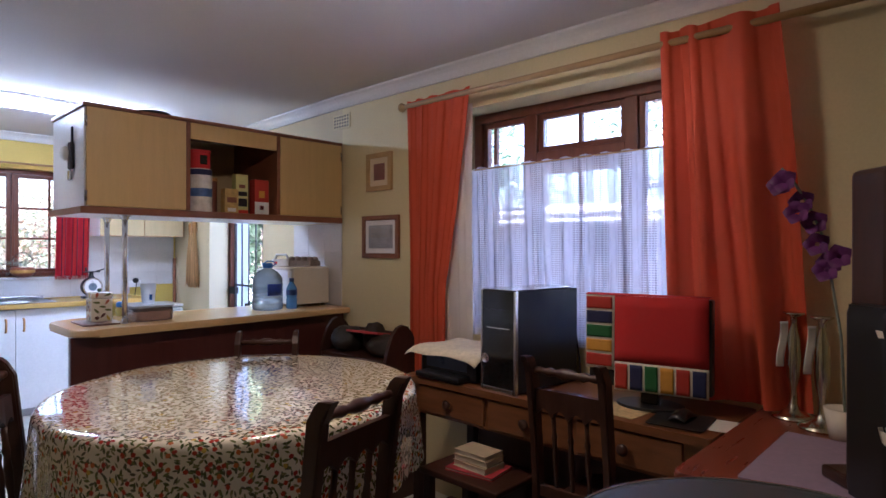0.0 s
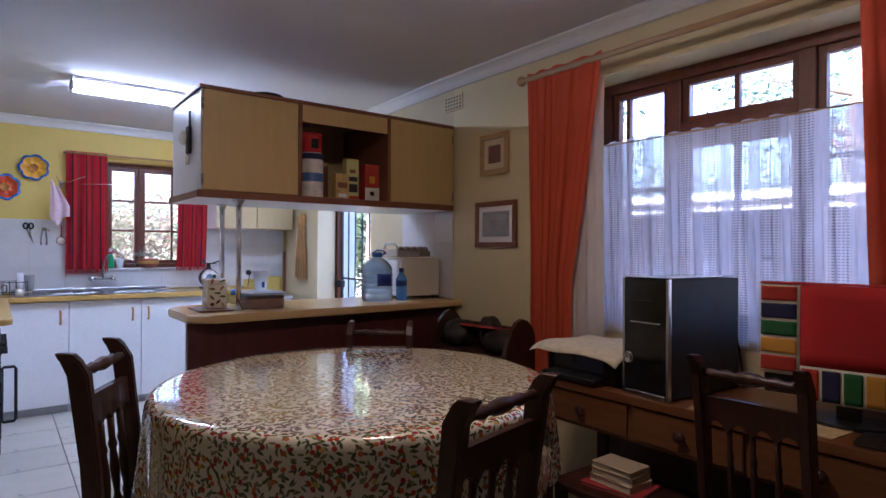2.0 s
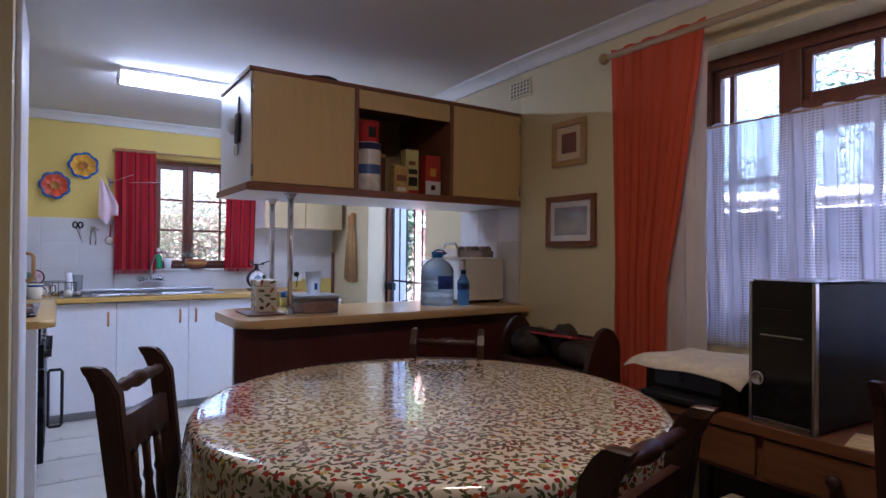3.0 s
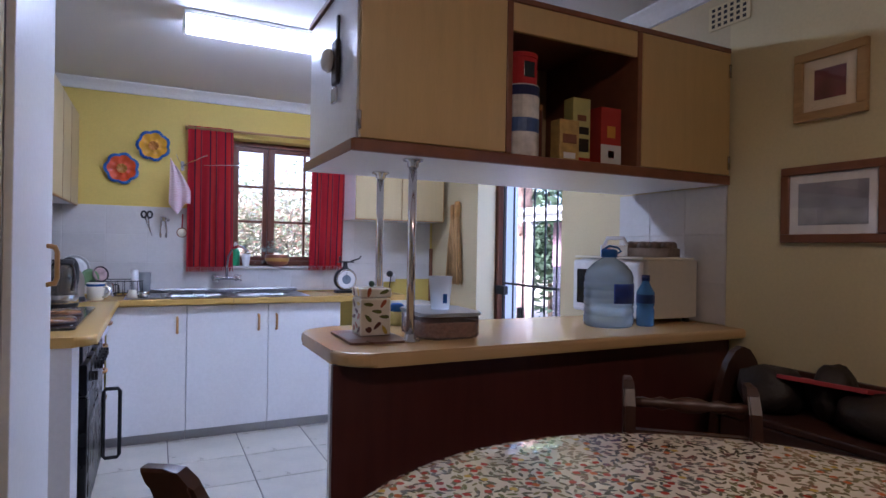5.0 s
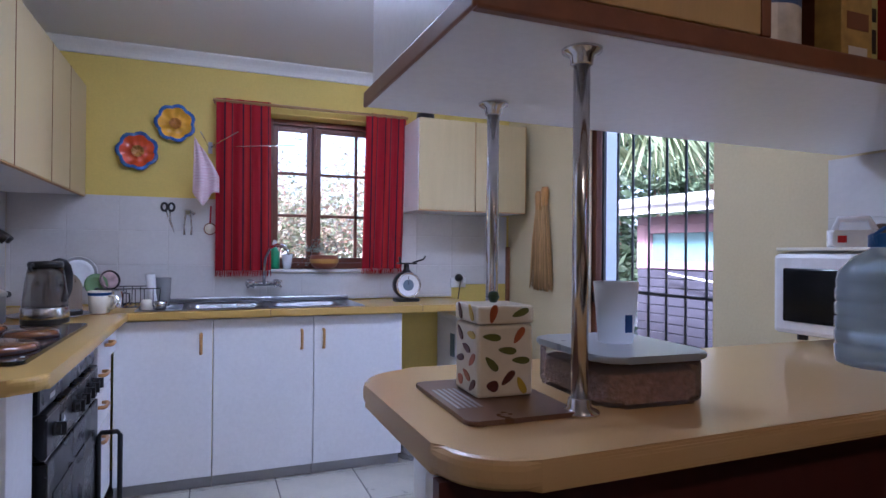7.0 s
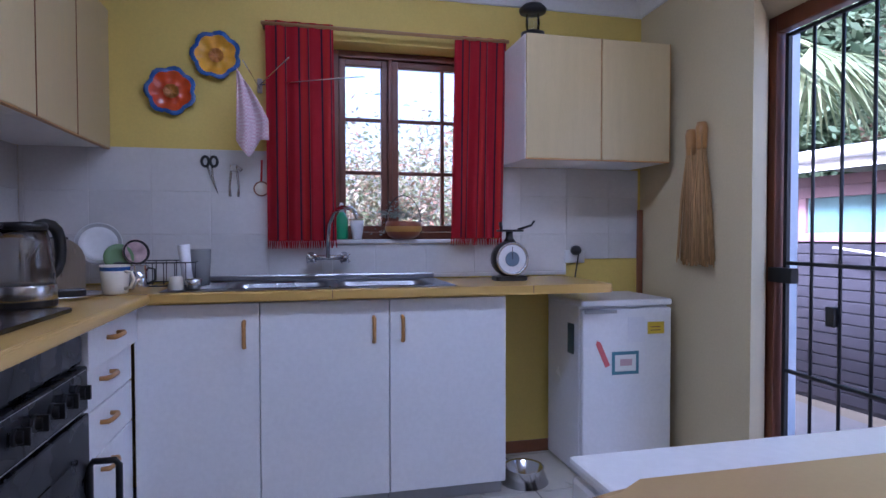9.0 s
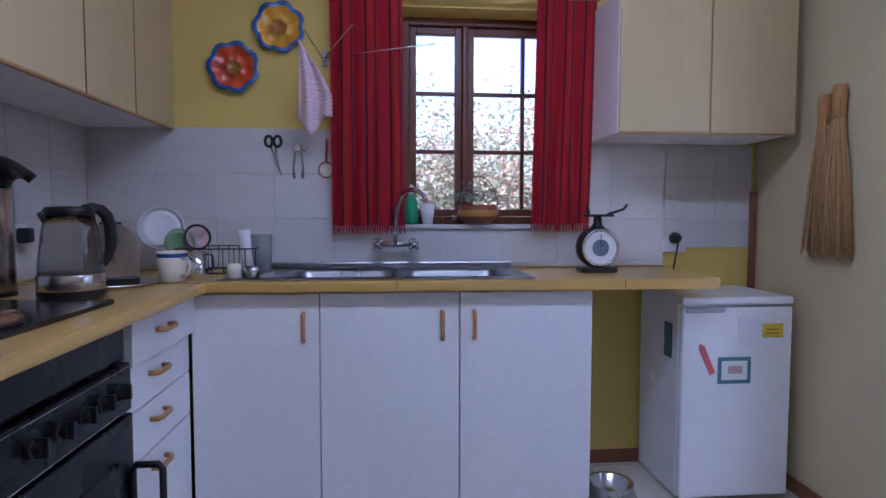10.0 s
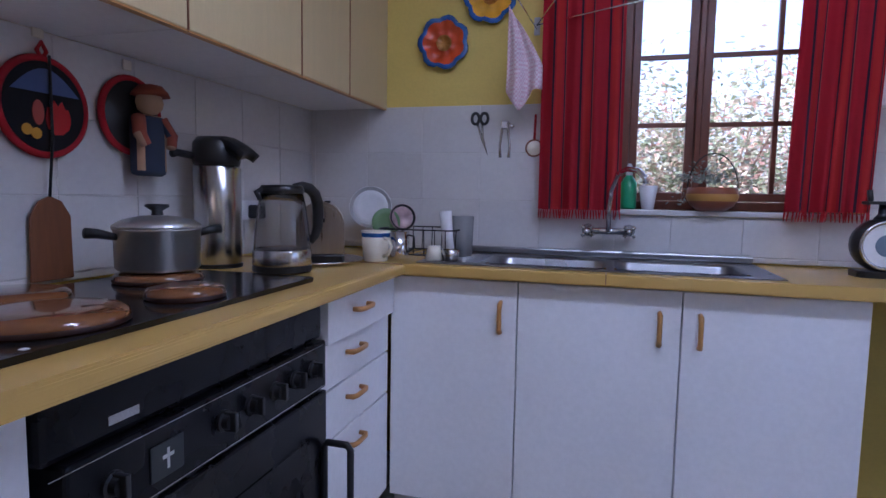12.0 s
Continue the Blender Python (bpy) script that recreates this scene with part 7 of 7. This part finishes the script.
vs_ = thing("flower_vase", "gold vase with cream roses on the sideboard", "vase", pose(2.47, 1.205, 0.7865))
part("vase", lathe([(0.035, 0), (0.045, 0.03), (0.03, 0.12), (0.04, 0.2), (0.036, 0.2), (0.0, 0.18)], 20), M_SILV, vs_, smooth=True)
for i in range(6):
    c = Vector((rnd.uniform(-0.05, 0.05), rnd.uniform(-0.02, 0.06), 0.16 + 0.05 * i))
    out = bmesh.new()
    for k in range(9):
        a, rr = k * 2.4, 0.006 + 0.0035 * k
        sheet(3, 3, lambda u, v: c + Vector(((rr + 0.008 * u) * math.cos(a + (v - 0.5) * 1.6), (rr + 0.008 * u) * math.sin(a + (v - 0.5) * 1.6), 0.03 * u - 0.0012 * k)), bm=out)
    part("rose", out, M_CERAM, vs_, "cream rose", True)

# bench in the corner by the bar
be = thing("magazine_bench", "dark wooden bench with curved ends in the corner", "bench", pose(3.10, 3.70, 0))
part("seat", box(-0.13, 0.14, -0.27, 0.27, 0.72, 0.745, 0.006), M_DARKWOOD, be)
part("front_panel", box(-0.125, -0.105, -0.26, 0.26, 0.50, 0.719, 0.004), M_DARKWOOD, be)
for s_ in (-1, 1):
    part("end_panel", arch(-0.012, 0.012, 0.14, 0.0, 0.93), M_DARKWOOD, be).matrix_basis = pose(0.0, s_ * 0.285, 0, 0, 0, 90)
part("back_or_shade_panel", box(0.12, 0.14, -0.27, 0.27, 0.746, 0.86, 0.004), M_DARKWOOD, be)


def lump(rx, ry, rz, seed):
    out_ = bmesh.new()
    bmesh.ops.create_icosphere(out_, subdivisions=3, radius=1.0)
    for v in out_.verts:
        k = 1 + 0.22 * noise.noise(v.co * 1.6 + Vector((seed, 0, 0)))
        v.co = Vector((v.co.x * rx * k, v.co.y * ry * k, max(v.co.z, -0.75) * rz * k))
    bmesh.ops.translate(out_, vec=(0, 0, rz * 0.78), verts=out_.verts)
    return out_


M_BAGLEA = material("dark_bag_leather", (0.022, 0.015, 0.013), 0.55, var=0.3, scale=14, bump=0.3, bscale=60)
single("bag", lump(0.085, 0.10, 0.085, 2), M_BAGLEA, "dark leather bag on the corner bench", "bag", pose(3.08, 3.86, 0.7455), smooth=True)
single("bag", lump(0.085, 0.12, 0.065, 7), M_BAGLEA, "dark soft bag on the corner bench", "bag", pose(3.10, 3.55, 0.7455), smooth=True)
single("magazine", slab(rounded(-0.09, 0.09, -0.12, 0.12, (0.004,) * 4), 0, 0.012), BK[0], "red magazine between the bags on the bench", "magazine", pose(3.13, 3.70, 0.85, 0, 10, 8))
single("cushion", lump(0.07, 0.06, 0.095, 5), M_BAGLEA, "small dark cushion under the magazine", "cushion", pose(3.16, 3.71, 0.7455), smooth=True)

# ---- outdoors ----
GZ = -0.32
M_GROUND = material("dry_ground", (0.22, 0.19, 0.14), 0.95, var=0.3, scale=1.2, bump=0.4, bscale=14)
out = bmesh.new()
bmesh.ops.create_grid(out, x_segments=2, y_segments=2, size=1500)
single("ground", out, M_GROUND, "dry earth and paving round the house", "ground", pose(0, 0, GZ), kind="structure")
structure("path", box(3.75, 5.7, 3.5, 8.8, GZ, GZ + 0.03, 0.01), material("worn_concrete", (0.22, 0.21, 0.20), 0.9, var=0.12, scale=4, bump=0.2, bscale=40), "worn grey concrete yard outside the back door", category="path")


def leaf_mat(name, cols):
    mt = material(name, cols[0], 0.6, var=0.1)
    n, l, p = nodes_of(mt)
    g = n.new("ShaderNodeNewGeometry")
    r = n.new("ShaderNodeValToRGB")
    r.color_ramp.elements[0].color = (*cols[0], 1)
    r.color_ramp.elements[1].color = (*cols[-1], 1)
    for i, c in enumerate(cols[1:-1]):
        e = r.color_ramp.elements.new((i + 1) / (len(cols) - 1))
        e.color = (*c, 1)
    l.new(g.outputs["Random Per Island"], r.inputs[0])
    for s_ in list(p.inputs["Base Color"].links):
        l.remove(s_)
    l.new(r.outputs[0], p.inputs["Base Color"])
    tr = n.new("ShaderNodeBsdfTranslucent")
    l.new(r.outputs[0], tr.inputs[0])
    mx = n.new("ShaderNodeMixShader")
    mx.inputs[0].default_value = 0.35
    l.new(p.outputs[0], mx.inputs[1])
    l.new(tr.outputs[0], mx.inputs[2])
    l.new(mx.outputs[0], n["Material Output"].inputs["Surface"])
    return mt


M_HEDGE = leaf_mat("hedge_leaf", [(0.11, 0.14, 0.07), (0.17, 0.20, 0.11), (0.26, 0.25, 0.18), (0.27, 0.15, 0.11), (0.21, 0.23, 0.14)])
M_TREE = leaf_mat("tree_leaf", [(0.05, 0.09, 0.05), (0.09, 0.14, 0.08), (0.12, 0.17, 0.10), (0.08, 0.11, 0.07)])
M_BARK = material("bark", (0.16, 0.11, 0.08), 0.9, var=0.35, scale=9, bump=0.6, bscale=30)


def bush(name, label, cx, cy, w, d, h, n, mt, seed, size=0.045, lift=0.0):
    """A shrub: stems from the ground, leaves in uneven clumps."""
    rnd_ = random.Random(seed)
    clumps = [(rnd_.uniform(-w, w), rnd_.uniform(-d, d), lift + (h - lift) * rnd_.random() ** 0.8, rnd_.uniform(0.16, 0.34)) for _ in range(int(14 * w * h) + 8)]
    b = thing(name, label, "bush", pose(cx, cy, GZ))
    out_ = bmesh.new()
    for k in range(7):
        a = rnd_.uniform(-w * 0.7, w * 0.7)
        tube([(a, 0, 0), (a + rnd_.uniform(-0.2, 0.2), rnd_.uniform(-d, d) * 0.5, h * 0.5), (a + rnd_.uniform(-0.4, 0.4), rnd_.uniform(-d, d) * 0.7, h * 0.92)], [0.03, 0.02, 0.006], 6, out_)
    part("stems", out_, M_BARK, b)

    def place(r):
        x_, y_, z_, s_ = r.choice(clumps)
        return Vector((x_ + r.gauss(0, s_), y_ + r.gauss(0, s_), max(0.05, z_ + r.gauss(0, s_ * 0.8))))
    part("foliage", leaves(n, seed, place, size), mt, b)


bush("hedge_shrub", "leafy red-tinged shrub outside the kitchen window", 1.6, 9.6, 1.0, 0.45, 2.1, 15000, M_HEDGE, 21, 0.027)
bush("hedge_shrub", "leafy green and russet shrub outside the kitchen window", 3.1, 9.8, 0.9, 0.45, 2.2, 15000, M_HEDGE, 22, 0.027)
bush("hedge_shrub", "tall sparse shrub behind the kitchen hedge", 2.5, 11.2, 1.3, 0.5, 2.7, 7000, M_HEDGE, 23, 0.03)
bush("shrub", "dark leafy shrub behind the wooden shed", 9.0, 8.6, 1.6, 1.0, 4.4, 12000, M_TREE, 24, 0.08)
bush("shrub", "tall dark evergreen shrub beyond the shed roof", 8.9, 11.6, 2.4, 1.0, 5.6, 26000, M_TREE, 27, 0.10)
bush("shrub", "green shrub seen through the dining window", 8.6, 2.6, 1.6, 0.7, 2.1, 5000, M_TREE, 25, 0.05)
bush("shrub", "green shrub behind the added pale wall", 8.8, 5.4, 1.5, 0.7, 2.5, 5000, M_TREE, 26, 0.05)


def tree(label, px, py, h, seed, count=6000):
    t_ = thing("tree", label, "tree", pose(px, py, GZ))
    rnd_ = random.Random(seed)
    out_ = bmesh.new()
    tube([(0, 0, 0), (0.05, 0.03, h * 0.25), (0.0, 0.1, h * 0.5), (0.1, 0.0, h * 0.8)], [0.2, 0.16, 0.12, 0.04], 10, out_)
    tips = []
    for k in range(9):
        a, z0 = k * 2.4, h * rnd_.uniform(0.3, 0.7)
        e = Vector((math.cos(a) * rnd_.uniform(0.9, 1.9), math.sin(a) * rnd_.uniform(0.9, 1.9), z0 + rnd_.uniform(0.4, 1.4)))
        tube([(0.03, 0.05, z0), e * 0.5 + Vector((0, 0, z0 * 0.5)), e], [0.07, 0.045, 0.015], 7, out_)
        tips += [e, e * 0.7 + Vector((0, 0, z0 * 0.3))]
    part("trunk", out_, M_BARK, t_, smooth=True)

    def place(r):
        c = r.choice(tips)
        return c + Vector((r.gauss(0, 0.45), r.gauss(0, 0.45), r.gauss(0, 0.35)))
    part("crown", leaves(count, seed, place, 0.065), M_TREE, t_)


tree("dark leafy tree behind the shed", 9.2, 10.6, 6.5, 31)
tree("leafy tree beyond the dining window", 11.0, 1.2, 5.5, 32, 2200)
tree("leafy tree beyond the added pale wall", 11.5, 4.6, 6.0, 33, 2200)
tree("leafy tree behind the kitchen hedge", -1.0, 13.5, 6.0, 34)

# palm
pa = thing("palm_tree", "palm with a scaly trunk and drooping fronds", "palm", pose(5.86, 9.42, GZ) @ Matrix.Diagonal((1.1, 1.1, 1.28, 1.0)))
M_PALMB = material("palm_bark", (0.34, 0.22, 0.18), 0.9, var=0.4, scale=10, bump=0.6, bscale=30)
part("trunk", tube([(0, 0, 0), (0.01, 0.02, 1.0), (0.0, 0.03, 2.4)], [0.15, 0.13, 0.12], 14), M_PALMB, pa, smooth=True)
out = bmesh.new()
rnd = random.Random(8)
for i in range(150):
    z_, a = 0.1 + 2.25 * i / 150, i * 2.4
    c, s = math.cos(a), math.sin(a)
    r0 = 0.14 - 0.012 * z_
    p0 = Vector((r0 * c, r0 * s, z_))
    q = [p0 + Vector((-0.055 * s, 0.055 * c, 0)), p0 + Vector((0.055 * s, -0.055 * c, 0)), p0 + Vector((0.05 * c, 0.05 * s, 0.10))]
    out.faces.new([out.verts.new(v) for v in q])
    out.faces.new([out.verts.new(v) for v in (q[0], q[2], p0 + Vector((0, 0, -0.04)))])
    out.faces.new([out.verts.new(v) for v in (q[2], q[1], p0 + Vector((0, 0, -0.04)))])
part("bark_relief", out, M_PALMB, pa)
M_FROND = leaf_mat("palm_frond", [(0.10, 0.14, 0.06), (0.19, 0.22, 0.12), (0.13, 0.17, 0.09)])
for k in range(11):
    a = k * 2 * math.pi / 11 + 0.3
    d = Vector((math.cos(a), math.sin(a), 0))
    side = Vector((-d.y, d.x, 0))
    base = Vector((0, 0, 2.35))
    dr_ = rnd.uniform(0.2, 0.9)
    mid = base + d * 0.75 + Vector((0, 0, 0.45 - 0.5 * dr_))
    out = tube([base, base + d * 0.4 + Vector((0, 0, 0.35 - 0.1 * dr_)), mid], [0.018, 0.014, 0.01], 6)
    for j in range(28):
        b_ = -1.35 + 2.7 * j / 27
        tip = mid + (d * math.cos(b_) + side * math.sin(b_)) * rnd.uniform(0.62, 0.8) + Vector((0, 0, -0.22 * abs(b_) - 0.35 * dr_ - 0.1))
        w_ = side * 0.022 * math.cos(b_) - d * 0.022 * math.sin(b_)
        m_ = mid.lerp(tip, 0.5) + Vector((0, 0, 0.07))
        v_ = [out.verts.new(p_) for p_ in (mid, m_ + w_, tip, m_ - w_)]
        out.faces.new(v_)
    part("frond", out, M_FROND, pa)

# wooden shed
sh = thing("garden_shed", "dark slatted wooden shed with a pink window frame", "shed", pose(5.9, 8.75, GZ, 0, 0, 5))
M_SLAT = material("dark_stained_slats", (0.022, 0.021, 0.032), 0.7, var=0.3, scale=5, grain=(6, 1, 8))
M_PINK = material("dusty_mauve_paint", (0.20, 0.125, 0.15), 0.6, var=0.08, scale=6)
L_ = 6.0
part("core", box(0.03, 2.2, -L_, 0, 0.0, 1.92), M_SLAT, sh)
for i in range(14):
    part("slat", box(0.0, 0.028, -L_, 0.0, 0.04 + i * 0.094, 0.127 + i * 0.094, 0.006), M_SLAT, sh)
for y0, y1 in ((-1.45, -0.13), (-3.1, -1.75)):
    w_ = part("window", box(0.02, 0.028, y0 + 0.07, y1 - 0.07, 1.44, 1.74), material("shed_window_glass", (0.10, 0.18, 0.20), 0.05, var=0.25, scale=3), sh)
    for bb in ((y0, y1, 1.365, 1.44), (y0, y1, 1.74, 1.83), (y0, y0 + 0.07, 1.44, 1.74), (y1 - 0.07, y1, 1.44, 1.74)):
        part("window_frame", box(-0.012, 0.026, *bb, 0.004), M_PINK, w_)
part("pink_board", box(-0.004, 0.026, -L_, 0.0, 1.832, 1.92, 0.003), M_PINK, sh)
part("pink_post", box(-0.01, 0.027, -0.125, 0.0, 1.36, 1.83, 0.003), M_PINK, sh)
part("fascia", box(-0.32, -0.29, -L_ - 0.2, 0.35, 1.93, 2.06, 0.004), M_ENAMEL, sh, "white fascia board")
part("gutter", tube([(-0.36, -L_ - 0.2, 2.04), (-0.36, 0.35, 2.04)], 0.04, 8), M_ENAMEL, sh, "white gutter", True)
part("roof", box(-0.33, 2.4, -L_ - 0.2, 0.35, 2.065, 2.10, 0.004), material("grey_roof_sheet", (0.35, 0.37, 0.40), 0.5, var=0.1), sh)
part("white_post", box(-0.30, -0.24, 0.12, 0.18, 0.0, 1.93, 0.004), M_ENAMEL, sh, "white veranda post")
single("hose", tube([(5.83, 8.2, 1.0), (5.82, 7.6, 0.94), (5.82, 7.0, 0.90), (5.82, 6.0, 0.92), (5.83, 5.0, 0.95)], 0.012, 6), M_ENAMEL, "white pipe running along the shed wall", "pipe", smooth=True)
M_PLASTER = material("pale_yard_plaster", (0.66, 0.66, 0.68), 0.9, var=0.08, scale=2, bump=0.2, bscale=40)
# Added reflector: a pale sunlit wall that brightens the lace from outside.
structure("bounce_wall", box(6.4, 6.6, -4.0, 2.7, GZ, 1.45), M_PLASTER, "pale plastered wall added to brighten the lace", category="wall")
nb = thing("neighbour_house", "low pale house with a dark blue roof", "house", pose(13.0, -1.5, GZ))
part("wall", box(0, 4, -4, 3, 0, 2.6), M_PLASTER, nb)
out = bmesh.new()
a_ = [out.verts.new(v) for v in ((-0.4, -4.4, 2.6), (4.4, -4.4, 2.6), (2, -4.4, 4.0))]
b_ = [out.verts.new(v) for v in ((-0.4, 3.4, 2.6), (4.4, 3.4, 2.6), (2, 3.4, 4.0))]
out.faces.new(a_), out.faces.new(list(reversed(b_)))
for i in range(3):
    j = (i + 1) % 3
    out.faces.new((a_[i], b_[i], b_[j], a_[j]))
bmesh.ops.recalc_face_normals(out, faces=out.faces)
part("roof", out, material("dark_blue_roof", (0.03, 0.05, 0.09), 0.6, var=0.1), nb)
part("window", box(-0.02, 0.0, -1, 0.4, 1.0, 2.0), M_GLOSSBLK, nb)

# ---- tiles: wall and floor pieces ----
def tile_wall(parent_name, rects, m, tw, thh, ox, oz, mt=M_TILE, pre=0.0085):
    """Glazed tiles with open joints on a wall; local x runs along the wall, local y out of it, rects are (x0, x1, z0, z1)."""
    holder = thing(parent_name, "white glazed wall tiles with grey joints", "wall tiles", m, kind="structure")
    shared = {}
    for x0, x1, z0, z1 in rects:
        part("bedding", box(x0, x1, 0.001, 0.0055, z0, z1), M_GROUT, holder)
        i0, i1 = math.floor((x0 - ox) / tw), math.ceil((x1 - ox) / tw)
        k0, k1 = math.floor((z0 - oz) / thh), math.ceil((z1 - oz) / thh)
        for i in range(i0, i1):
            for k in range(k0, k1):
                a0, a1 = max(x0, ox + i * tw), min(x1, ox + (i + 1) * tw)
                c0, c1 = max(z0, oz + k * thh), min(z1, oz + (k + 1) * thh)
                if a1 - a0 < 0.012 or c1 - c0 < 0.012:
                    continue
                w_, h_ = round(a1 - a0 - 0.0025, 4), round(c1 - c0 - 0.0025, 4)
                key = (w_, h_)
                if key not in shared:
                    b = box(-w_ / 2, w_ / 2, 0.0056, pre, -h_ / 2, h_ / 2, 0.0012, seg=1)
                    me = bpy.data.meshes.new("tile")
                    b.to_mesh(me)
                    b.free()
                    me.materials.append(mt)
                    shared[key] = me
                ob = new("tile", shared[key])
                ob.parent = holder
                ob.location = ((a0 + a1) / 2, 0, (c0 + c1) / 2)


north = pose(0, YB, 0, 0, 0, 180)
tile_wall("wall_tiles_north", [(-1.80, -0.51, 0.905, 1.494), (-2.62, -1.80, 0.905, 1.068), (-2.985, -2.62, 0.905, 1.449), (-3.395, -2.985, 0.985, 1.449)], north, 0.245, 0.19, -1.264, 0.924)
tile_wall("wall_tiles_west", [(-7.1295, -4.95, 0.905, 1.489)], pose(XL, 0, 0, 0, 0, -90), 0.245, 0.19, -7.11, 0.924)
tile_wall("wall_tiles_bar", [(0.0, 0.60, 0.967, 1.503)], LEAN @ pose(0, 0, 0, 0, 0, 90), 0.20, 0.19, 0.0, 0.935)
fl = thing("floor_tiles", "large pale beige ceramic floor tiles", "floor tiles", kind="structure")
FT = 0.413
shared = {}
for i in range(-6, 5):
    for k in range(-20, 3):
        x0, x1 = max(XD, 1.815 + i * FT), min(3.55, 1.815 + (i + 1) * FT)
        y0, y1 = max(YF, 6.267 + k * FT), min(YB, 6.267 + (k + 1) * FT)
        if x1 - x0 < 0.02 or y1 - y0 < 0.02:
            continue
        w_, h_ = round(x1 - x0 - 0.006, 3), round(y1 - y0 - 0.006, 3)
        if (w_, h_) not in shared:
            b = box(-w_ / 2, w_ / 2, -h_ / 2, h_ / 2, -0.0058, 0.0, 0.0015, seg=1)
            me = bpy.data.meshes.new("tile")
            b.to_mesh(me)
            b.free()
            me.materials.append(M_FLOOR)
            shared[(w_, h_)] = me
        ob = new("tile", shared[(w_, h_)])
        ob.parent = fl
        ob.location = ((x0 + x1) / 2, (y0 + y1) / 2, 0)
